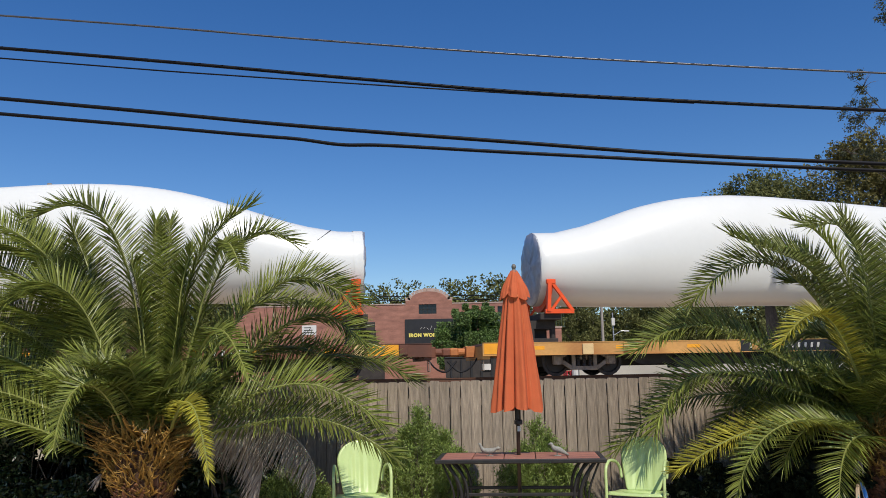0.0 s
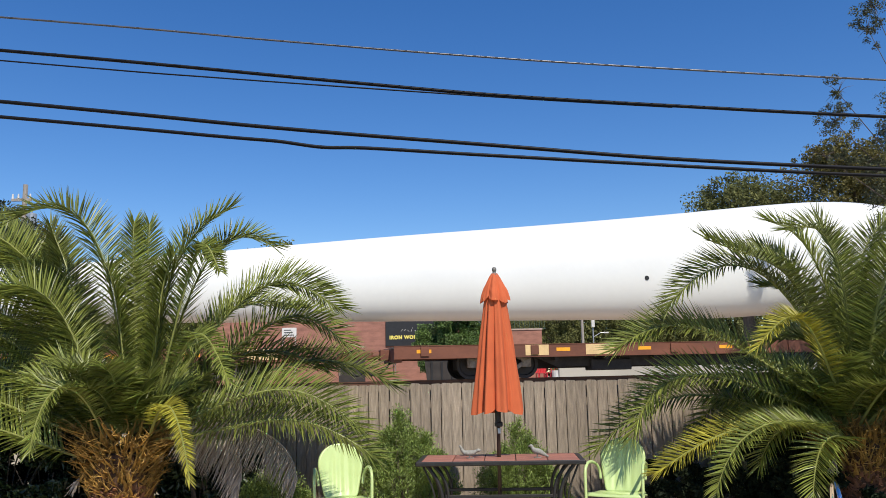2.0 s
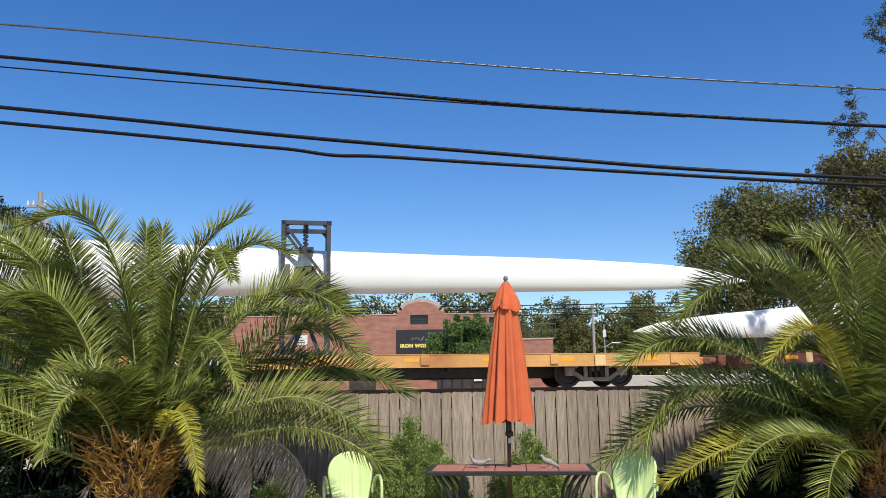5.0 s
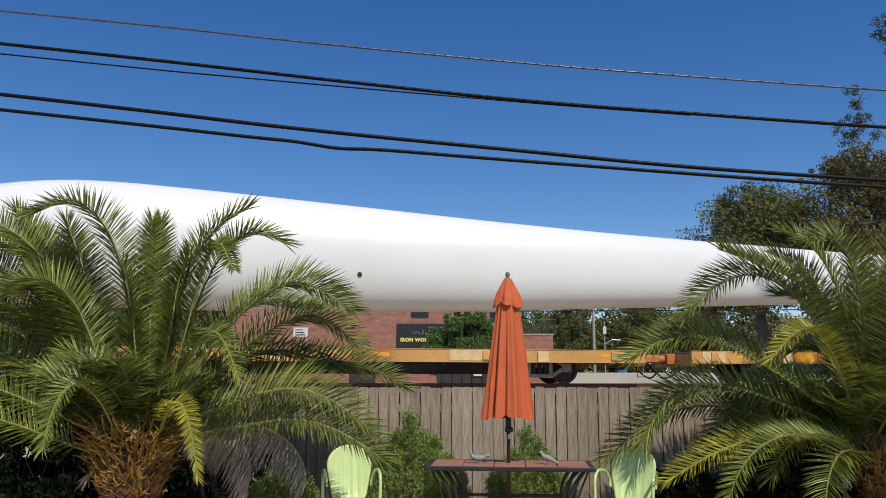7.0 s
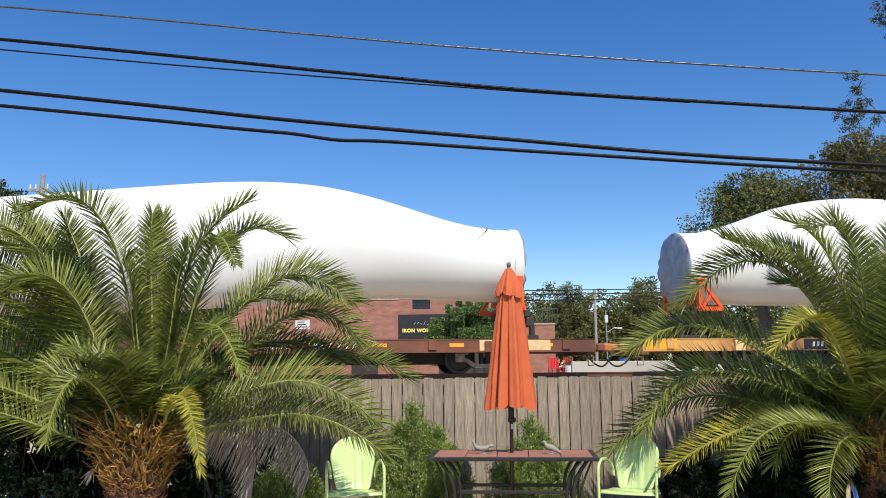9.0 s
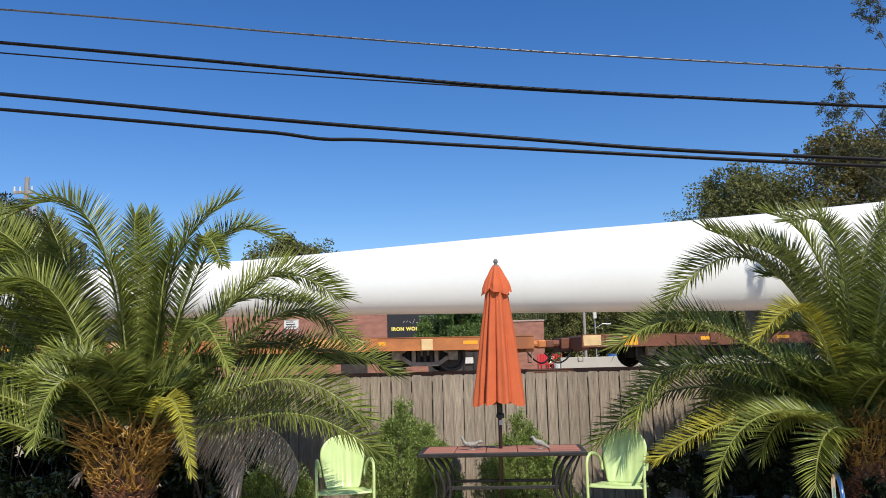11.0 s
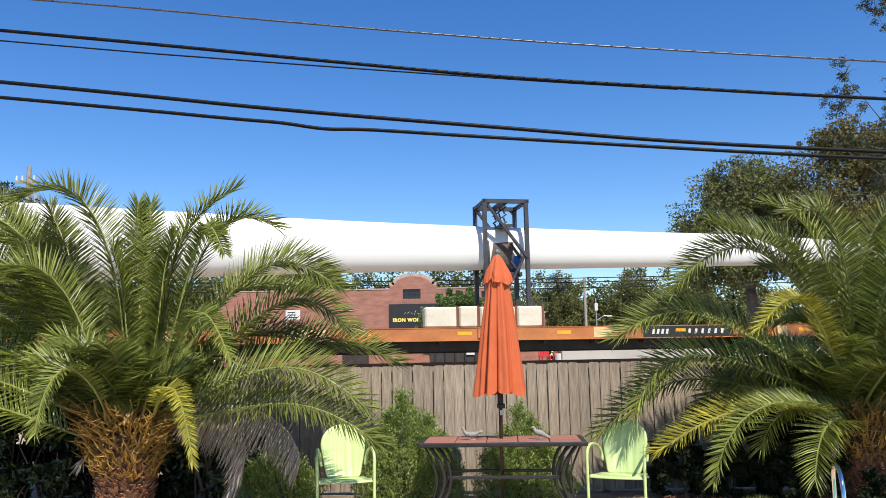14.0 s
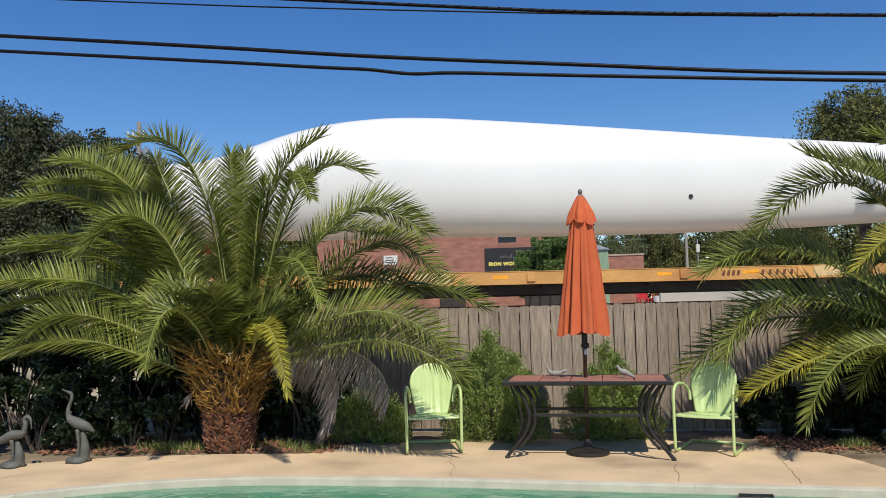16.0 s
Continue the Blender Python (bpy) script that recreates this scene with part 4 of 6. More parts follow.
def build_palm(name, at, crown, label, seed, trunk_r=0.27, foot=0.0):
    palm = thing(name, label, "palm tree", "date palms by the pool", at=pose(*at))
    rnd = random.Random(seed)
    bm = bmesh.new()
    rings = []
    for k in range(9):
        z = -0.05 + crown * 0.75 * k / 8
        r = trunk_r * (0.88 + 0.26 * k / 8)
        rings.append([bm.verts.new(((r + 0.035 * noise.noise((a * 3, z * 6, seed))) * math.cos(a), (r + 0.035 * noise.noise((a * 3, z * 6, seed))) * math.sin(a), z)) for a in [2 * math.pi * j / 26 for j in range(26)]])
    for a, b in zip(rings, rings[1:]):
        for j in range(26):
            bm.faces.new((a[j], a[(j + 1) % 26], b[(j + 1) % 26], b[j]))
    bm.faces.new(rings[-1])
    part("trunk", bm, M_PTRUNK, palm, "stout trunk of brown fibre")
    # short flat cut stubs in spiral rows low on the trunk
    bm = bmesh.new()
    for k in range(560):
        a, z = k * 2.39996 + rnd.uniform(-0.2, 0.2), 0.02 + 0.52 * (k / 560) + rnd.uniform(-0.02, 0.02)
        r, side = Vector((math.cos(a), math.sin(a), 0)), Vector((-math.sin(a), math.cos(a), 0))
        p = r * trunk_r * (0.86 + 0.26 * z / (crown * 0.75)) + Vector((0, 0, z))
        q = p + r * rnd.uniform(0.012, 0.065) + side * rnd.uniform(-0.02, 0.02) + Vector((0, 0, rnd.uniform(0.015, 0.075)))
        add_tube(bm, [p, p.lerp(q, 0.6), q], [0.030, 0.022, rnd.uniform(0.006, 0.016)], 5, 0.4)
    part("stub_cover", bm, M_STUB, palm, "reddish brown cut leaf stubs")
    # broad leaf bases, bare stalks and thorns that spread from the trunk's head
    bm = bmesh.new()
    for k in range(640):
        a, z = rnd.uniform(0, 2 * math.pi), rnd.uniform(0.36, crown * 0.86)
        r, side = Vector((math.cos(a), math.sin(a), 0)), Vector((-math.sin(a), math.cos(a), 0))
        p = r * trunk_r * (0.74 + 0.26 * z / (crown * 0.75)) + Vector((0, 0, z))
        high = max(0.0, z - 0.36) / (crown * 0.5)
        q = p + r * rnd.uniform(0.05, 0.14 + 0.30 * high) + side * rnd.gauss(0, 0.06) + Vector((0, 0, rnd.uniform(0.02, 0.24)))
        w = rnd.uniform(0.010, 0.024)
        add_tube(bm, [p, p.lerp(q, 0.5) + r * 0.02, q], [w, w * 0.6, 0.003], 4, 0.5)
        for j in range(4):
            o = p.lerp(q, rnd.uniform(0.3, 0.95))
            e = o + Vector((rnd.gauss(0, 0.045), rnd.gauss(0, 0.045), rnd.uniform(-0.03, 0.09)))
            add_tube(bm, [o, e], [0.005, 0.001], 3)
    part("leaf_base_skirt", bm, M_BOOT, palm, "ochre cut leaf stalks")
    # pale dry husk hanging from the skirt
    bm = bmesh.new()
    for k in range(26):
        o = Vector((-trunk_r - 0.10, -0.16, 0.62))
        e = o + Vector((rnd.gauss(-0.06, 0.035), rnd.gauss(-0.03, 0.03), -rnd.uniform(0.08, 0.17)))
        add_tube(bm, [o, o.lerp(e, 0.5), e], [0.006, 0.006, 0.002], 4)
    part("dry_husk", bm, M_FRONDD, palm, "pale dry leaf husk")
    for ob in palm.children:
        ob.matrix_basis = Matrix.Translation((foot, 0, 0))
    return palm


def grow(palm, rows, seed, leaf=0.42, turn=0.7, kind=0, crown=1.2):
    """One frond for each row: foot, two bends and tip."""
    m = {0: M_FROND, 1: M_FRONDY, 2: M_FRONDD}[kind]
    for i, r in enumerate(rows):
        bm = frond_bm(r[0:3], r[3:6], r[6:9], r[9:12], leaf, seed * 100 + i, turn, droop=0.78 if kind == 2 else 0.0)
        SWAYING.append((part("frond", bm, [m, M_RACHIS if kind < 2 else M_FRONDD], palm, ("", "yellowing frond", "dead grey frond")[kind]), crown, seed + 3 * i))


def fill_crown(palm, crown, count, seed, clear):
    """Fronds of the crown's inside and far side; clear keeps the front low quarter open."""
    rnd = random.Random(seed)
    for i in range(count):
        a = 2 * math.pi * (i * 0.381966 + 0.03 * rnd.random())
        el = rnd.uniform(0.15, 1.25)
        L = rnd.uniform(0.95, 1.45)
        d = Vector((math.cos(a), math.sin(a), 0))
        if d.y < 0.1:
            el, L = rnd.uniform(0.75, 1.3), rnd.uniform(0.75, 1.1)
        if clear * d.x > 0.35:
            L *= 0.72
        foot = Vector((d.x * 0.08, d.y * 0.08, crown - 0.15))
        up = Vector((0, 0, 1))
        c1 = foot + (d * math.cos(el) + up * math.sin(el)) * L * 0.4
        c2 = foot + (d * math.cos(el) + up * math.sin(el)) * L * 0.75 + d * 0.1
        e = c2 + d * L * 0.28 + up * L * (0.16 * math.sin(el) - 0.14)
        SWAYING.append((part("frond", frond_bm(foot, c1, c2, e, 0.36, seed * 100 + 50 + i, 0.7), [M_FROND, M_RACHIS], palm), crown, seed + i))


left_palm = build_palm("palm_tree", (-3.1, 8.6, 0), 1.2, "bushy green date palm with ochre leaf bases in a planting bed", 3)
# upright and arching
grow(left_palm, [
    (0.01, 0.00, 1.20, -0.07, -0.06, 1.70, -0.09, -0.19, 3.92, -1.11, -0.30, 3.22),
    (0.18, 0.00, 1.19, 0.38, 0.03, 1.84, 0.18, 0.09, 3.05, 1.00, 0.15, 3.38),
    (0.25, 0.00, 1.19, 0.37, 0.07, 1.47, 0.56, 0.27, 3.65, 1.40, 0.40, 3.02),
    (0.28, 0.00, 1.19, 1.37, -0.25, 2.85, 1.65, -0.12, 2.66, 2.21, -0.30, 2.25),
    (0.31, 0.00, 1.16, 1.43, 0.03, 2.15, 1.67, 0.14, 2.49, 2.24, 0.10, 1.89),
    (0.31, 0.00, 1.10, 1.39, 0.32, 1.68, 1.89, 0.41, 2.04, 2.71, 0.50, 1.48),
], 31, 0.46, 0.65, 0, 1.20)
grow(left_palm, [
    (0.33, -0.05, 1.05, 1.33, -0.51, 1.33, 1.69, -0.59, 1.81, 2.50, -0.75, 1.07),
    (0.35, -0.10, 0.97, 1.45, -0.59, 1.06, 1.80, -0.78, 1.43, 2.61, -0.90, 0.81),
    (-0.23, 0.00, 1.13, -0.83, 0.22, 2.64, -1.32, -0.02, 3.32, -2.16, 0.20, 3.25),
    (-0.24, 0.00, 1.06, -0.56, -0.24, 2.79, -1.02, -0.33, 2.72, -1.40, -0.50, 2.19),
    (-0.29, 0.05, 1.06, -1.09, 0.21, 2.64, -1.85, 0.37, 3.14, -2.94, 0.30, 2.77),
    (-0.30, 0.00, 1.00, -1.35, -0.03, 2.03, -1.77, -0.14, 1.92, -2.91, -0.10, 1.88),
], 32, 0.44, 0.65, 0, 1.20)
grow(left_palm, [
    (-0.28, -0.05, 0.95, -1.37, -0.34, 1.52, -1.70, -0.48, 1.78, -2.24, -0.70, 1.00),
    (-0.29, -0.10, 0.80, -0.82, -0.45, 0.98, -1.26, -0.65, 1.48, -2.13, -0.70, 1.08),
    (-0.09, 0.05, 1.19, -1.22, 0.43, 2.41, -1.01, 0.35, 2.92, -1.96, 0.50, 2.26),
], 33, 0.42, 0.65, 0, 1.20)
# bent forward
grow(left_palm, [
    (-0.10, -0.20, 0.95, -0.11, -0.83, 1.69, -0.37, -1.02, 1.69, -0.35, -1.20, 0.95),
    (0.43, -0.20, 1.41, 0.88, -0.67, 2.16, 1.01, -0.91, 2.18, 1.34, -1.15, 1.54),
    (0.31, 0.00, 1.30, 0.80, -0.20, 3.44, 0.89, -0.40, 2.94, 1.10, -0.60, 2.60),
], 37, 0.22, 0.50, 0, 1.20)
# behind
grow(left_palm, [
    (-0.28, 0.10, 1.18, -1.09, 0.38, 3.00, -1.39, 0.37, 3.10, -2.65, 0.50, 3.05),
    (-0.29, 0.10, 1.12, -1.12, 0.35, 2.36, -1.59, 0.45, 2.54, -2.79, 0.40, 2.36),
    (-0.31, 0.10, 1.06, -1.27, 0.17, 2.15, -1.88, 0.38, 2.48, -3.22, 0.30, 2.17),
    (-0.27, 0.10, 1.18, -0.89, 0.35, 2.84, -1.04, 0.45, 2.75, -1.66, 0.40, 3.40),
    (-0.33, 0.10, 1.00, -1.26, 0.06, 1.53, -1.96, 0.17, 1.91, -2.99, 0.20, 1.49),
    (-0.25, 0.10, 1.18, -0.65, 0.17, 2.50, -0.84, 0.38, 2.81, -1.04, 0.30, 3.25),
    (0.22, 0.10, 1.18, 0.77, 0.43, 2.23, 0.90, 0.30, 2.54, 1.69, 0.40, 2.30),
    (0.22, 0.10, 1.12, 1.03, 0.18, 1.89, 1.28, 0.34, 2.02, 2.00, 0.35, 1.65),
], 38, 0.42, 0.50, 0, 1.20)
# young and nearly upright
grow(left_palm, [
    (0.11, 0.00, 1.19, 0.05, 0.14, 2.37, -0.05, 0.13, 2.67, -0.05, 0.20, 3.28),
    (0.15, 0.00, 1.19, 0.06, 0.25, 2.36, 0.11, 0.13, 2.68, 0.05, 0.30, 3.28),
    (0.15, 0.00, 1.19, 0.46, -0.22, 2.24, 0.24, 0.02, 2.39, 0.50, -0.20, 2.85),
    (0.05, 0.00, 1.19, 0.01, -0.25, 2.04, -0.04, -0.12, 2.31, -0.12, -0.30, 2.73),
], 34, 0.33, 0.40, 0, 1.20)
grow(left_palm, [
    (0.38, -0.35, 1.04, 0.65, -0.93, 1.35, 0.83, -1.07, 1.63, 1.03, -1.20, 0.68),
], 35, 0.17, 0.50, 1, 1.20)
grow(left_palm, [
    (0.45, -0.05, 1.00, 0.91, -0.12, 1.23, 1.75, -0.23, 1.14, 1.82, -0.35, 0.56),
    (0.40, 0.10, 0.98, 1.05, 0.03, 1.18, 1.40, 0.01, 0.77, 1.10, -0.10, 0.27),
], 36, 0.44, 0.50, 2, 1.20)
fill_crown(left_palm, 1.2, 40, 3, 1)
right_palm = build_palm("palm_tree", (4.3, 8.75, 0), 1.1, "bushy green date palm with some yellowing fronds", 8, foot=0.22)
grow(right_palm, [
    (0.09, 0.00, 1.00, -1.15, -0.50, 1.76, -1.70, -0.48, 2.30, -2.42, -0.60, 1.74),
    (0.05, 0.00, 0.94, -0.84, -0.32, 1.30, -1.86, -0.20, 2.02, -2.23, -0.30, 0.93),
    (0.05, 0.00, 0.89, -0.90, -0.02, 0.98, -1.51, 0.04, 1.82, -2.59, -0.05, 0.71),
    (0.10, 0.00, 1.12, -0.51, -0.53, 2.37, -1.08, -0.62, 3.09, -1.91, -0.70, 2.17),
    (0.13, 0.00, 1.12, -0.58, -0.51, 2.76, -0.63, -0.64, 2.49, -1.56, -0.85, 2.81),
    (0.22, 0.00, 1.07, 0.11, -0.05, 1.31, 0.20, -0.46, 3.31, -0.59, -0.60, 2.92),
], 81, 0.44, 0.65, 0, 1.10)
grow(right_palm, [
    (0.09, 0.00, 1.06, -0.08, 0.28, 2.54, -0.09, 0.27, 2.66, -0.53, 0.40, 2.93),
    (0.23, 0.00, 1.06, 0.53, 0.04, 1.59, 0.40, 0.12, 2.92, 1.39, 0.20, 3.09),
    (0.24, 0.00, 1.06, 0.64, -0.07, 2.04, 0.79, -0.28, 2.75, 1.58, -0.20, 2.68),
    (0.27, 0.00, 1.00, 0.87, 0.00, 1.61, 1.49, 0.00, 2.06, 2.09, 0.00, 1.26),
    (0.12, -0.20, 0.95, 0.17, -0.65, 1.43, 0.42, -0.95, 1.85, 0.50, -1.10, 0.81),
], 82, 0.44, 0.60, 0, 1.10)
grow(right_palm, [
    (-0.06, -0.20, 0.84, -0.65, -0.69, 1.06, -1.42, -0.88, 1.29, -1.71, -1.00, 0.34),
], 85, 0.26, 0.40, 0, 1.10)
grow(right_palm, [
    (0.19, -0.20, 1.07, 0.41, -0.65, 2.20, 0.49, -0.95, 2.21, 0.76, -1.10, 1.82),
    (0.18, -0.20, 0.95, 0.47, -0.58, 1.41, 0.88, -0.67, 1.61, 1.04, -0.90, 0.78),
    (0.21, -0.20, 0.95, 0.77, -0.55, 1.86, 0.89, -0.75, 2.16, 0.94, -0.80, 1.08),
    (0.21, -0.20, 0.95, 0.93, -0.48, 1.45, 1.14, -0.47, 1.91, 1.60, -0.60, 1.39),
    (0.25, -0.10, 1.12, 0.27, -0.55, 2.55, 0.34, -0.85, 2.82, 0.78, -1.00, 2.90),
    (0.21, -0.20, 0.90, 0.56, -0.44, 1.32, 0.91, -0.53, 1.18, 0.77, -0.70, 0.40),
], 87, 0.42, 0.30, 0, 1.10)
grow(right_palm, [
    (0.05, -0.10, 0.81, -0.03, -0.18, 1.03, -0.82, -0.34, 1.21, -1.00, -0.35, 0.59),
    (0.10, 0.00, 0.83, -0.32, 0.03, 1.21, -0.74, 0.14, 1.42, -1.28, 0.10, 0.66),
    (0.05, -0.20, 0.79, -0.23, -0.48, 0.88, -0.47, -0.47, 1.01, -0.61, -0.60, 0.30),
    (0.12, 0.00, 1.06, -0.45, 0.12, 1.91, -1.03, 0.18, 1.53, -1.43, 0.15, 0.95),
], 83, 0.36, 0.60, 0, 1.10)
# dense head
grow(right_palm, [
    (0.23, 0.05, 1.07, 0.15, 0.09, 1.54, 0.25, 0.22, 3.05, -0.44, 0.30, 3.18),
    (0.25, 0.05, 1.09, 0.38, 0.10, 1.70, 0.25, 0.20, 2.64, 0.95, 0.30, 3.17),
    (0.25, 0.05, 1.09, 0.23, 0.13, 1.75, 0.55, 0.26, 2.58, 0.16, 0.40, 3.24),
    (0.26, 0.10, 1.05, 0.06, 0.38, 1.96, -0.22, 0.37, 2.12, -0.70, 0.50, 1.67),
    (0.26, 0.10, 1.05, 0.15, 0.42, 2.12, 0.00, 0.51, 2.49, -0.41, 0.60, 2.50),
], 88, 0.44, 0.50, 0, 1.10)
# yellowing
grow(right_palm, [
    (-0.01, -0.10, 0.81, -0.89, -0.45, 1.20, -1.55, -0.65, 0.97, -2.12, -0.70, 0.61),
], 84, 0.32, 0.40, 1, 1.10)
grow(right_palm, [
    (-0.03, -0.20, 1.13, -0.61, -0.92, 2.01, -0.70, -0.88, 2.30, -1.19, -1.00, 1.74),
], 86, 0.25, 0.40, 1, 1.10)
fill_crown(right_palm, 1.1, 36, 8, -1)


# ---- trees and shrubs ----
def leaf_cloud(blobs, count, size, seed, narrow=0.5, shell=0.55, loose=0.15):
    """Leaves scattered in clumps through rounded masses (x, y, z, rx, ry, rz)."""
    rng = np.random.default_rng(seed)
    vol = np.array([b[3] * b[4] * b[5] for b in blobs]) ** 0.75
    pick = rng.choice(len(blobs), count, p=vol / vol.sum())
    B = np.array(blobs, float)
    clumps = {}
    for i, b in enumerate(blobs):
        k = max(10, int(26 * (b[3] * b[5]) ** 0.5))
        d = rng.normal(size=(k, 3))
        d /= np.linalg.norm(d, axis=1)[:, None]
        r = shell + (1.16 - shell) * rng.random(k) ** 0.7
        clumps[i] = (d * r[:, None]) * B[i, 3:6] + B[i, :3]
    cs = np.array([clumps[i][rng.integers(len(clumps[i]))] for i in pick])
    spread = np.array([min(B[i, 3:6]) for i in pick])[:, None]
    c = cs + np.clip(rng.normal(size=(count, 3)), -1.5, 1.5) * spread * loose
    n = rng.normal(size=(count, 3)) + np.array([0, 0, 0.6])
    n /= np.linalg.norm(n, axis=1)[:, None]
    a = np.cross(n, rng.normal(size=(count, 3)))
    a /= np.linalg.norm(a, axis=1)[:, None]
    b2 = np.cross(n, a)
    s = size * rng.uniform(0.6, 1.3, (count, 1))
    bend = n * s * 0.18
    v = np.stack([c - a * s, c + b2 * s * narrow + bend, c + a * s, c - b2 * s * narrow + bend], 1).reshape(-1, 3)
    f = np.arange(count * 4).reshape(-1, 4)
    return v, f


def cloud_part(name, data, material, parent, label=""):
    me = bpy.data.meshes.new(name)
    me.from_pydata(data[0].tolist(), [], data[1].tolist())
    me.materials.append(material)
    ob = new(name, me)
    ob.parent = parent
    return tagged(ob, label=label)


def build_tree(name, at, blobs, count, size, material, label, seed, trunk=0.25, narrow=0.5, group="", shell=0.55):
    tree = thing(name, label, "tree", group, at=pose(*at))
    rnd = random.Random(seed)
    bm = bmesh.new()
    lowest = min(b[2] - 0.5 * b[5] for b in blobs)
    fork = Vector((0, 0, max(0.3, lowest * 0.75)))
    add_tube(bm, curve_pts([(0, 0, -0.2), (trunk * 0.3, 0, fork.z * 0.5), fork], 5), [trunk * (1.3 - 0.06 * k) for k in range(11)], 9)
    for b in blobs:
        c = Vector(b[:3])
        add_tube(bm, curve_pts([fork, fork.lerp(c, 0.5) + Vector((rnd.uniform(-0.2, 0.2), rnd.uniform(-0.2, 0.2), 0.1 * b[5])), c], 5), [trunk * 0.6 * (1 - 0.08 * k) for k in range(11)], 6)
        for j in range(7):
            d = Vector((rnd.uniform(-1, 1) * b[3], rnd.uniform(-1, 1) * b[4], rnd.uniform(-0.6, 1) * b[5])) * 0.85
            add_tube(bm, [c, c + d * 0.5 + Vector((0, 0, 0.1 * b[5])), c + d], [trunk * 0.22, trunk * 0.12, trunk * 0.04], 5)
    part("trunk", bm, M_BARK, tree, smooth=True)
    cloud_part("crown", leaf_cloud(blobs, int(count * 3.2), size * 0.5, seed, narrow, shell, 0.16), material, tree)
    return tree


def build_shrub(name, at, w, h, count, material, label, seed, leaf=0.030, category="shrub", depth=0.8):
    """A dense evergreen shrub of fine upright sprays on thin stems."""
    shrub = thing(name, label, category, "shrubs along the fence", at=pose(*at))
    rng = random.Random(seed)
    bm = bmesh.new()
    lobes = [((0.2 * k - 0.5) * 1.15 * w, rng.uniform(-0.25, 0.25) * w, (1 - 0.42 * abs(0.2 * k - 0.45) * 2) * rng.uniform(0.84, 1.02) * h, rng.uniform(0.40, 0.5) * w) for k in range(6)]
    tips = []
    while len(tips) < count // 26:
        x, y, top, r = lobes[rng.randrange(len(lobes))]
        a, q, z = rng.uniform(0, 2 * math.pi), math.sqrt(rng.uniform(0.25, 1.0)), rng.random() ** 0.8
        wide = r * (1 - z ** 1.7) ** 0.85 * (0.75 + 0.25 * min(1, z * 4))
        tips.append((Vector((x + math.cos(a) * q * wide, (y + math.sin(a) * q * wide) * depth, max(0.03, z * top * 0.94))), Vector((math.cos(a), math.sin(a) * depth, 0)), q))
    for k in range(46):
        p = tips[rng.randrange(len(tips))][0]
        foot = Vector((p.x * 0.12, p.y * 0.12, -0.02))
        add_tube(bm, [foot, foot.lerp(p, 0.5) + Vector((p.x * 0.1, p.y * 0.1, 0)), p], [0.012, 0.007, 0.002], 4)
    part("branchwork", bm, M_BARK, shrub)
    V, F = [], []
    for p, out, q in tips:
        axis = (out * rng.uniform(0.15, 0.7) + Vector((rng.gauss(0, 0.2), rng.gauss(0, 0.2), rng.uniform(0.6, 1.2)))).normalized()
        size = rng.uniform(0.10, 0.22) * (0.6 + 0.5 * q)
        for k in range(26):
            t = rng.random()
            o = p + axis * (t - 0.35) * size
            sd = Matrix.Rotation(rng.uniform(0, 6.3), 3, axis) @ axis.orthogonal().normalized()
            d = (axis * rng.uniform(0.5, 1.1) + sd * rng.uniform(0.3, 0.9)).normalized()
            o = o + sd * rng.uniform(0, 0.022)
            L = leaf * rng.uniform(0.7, 1.5)
            cr = d.cross(axis)
            cr = cr.normalized() if cr.length > 0.05 else sd
            cr = Matrix.Rotation(rng.uniform(-1, 1), 3, d) @ cr
            i = len(V)
            V += [o, o + d * L * 0.5 + cr * L * 0.17, o + d * L, o + d * L * 0.5 - cr * L * 0.17]
            F.append((i, i + 1, i + 2, i + 3))
    cloud_part("foliage", (np.array([list(v) for v in V]), np.array(F)), material, shrub)
    return shrub


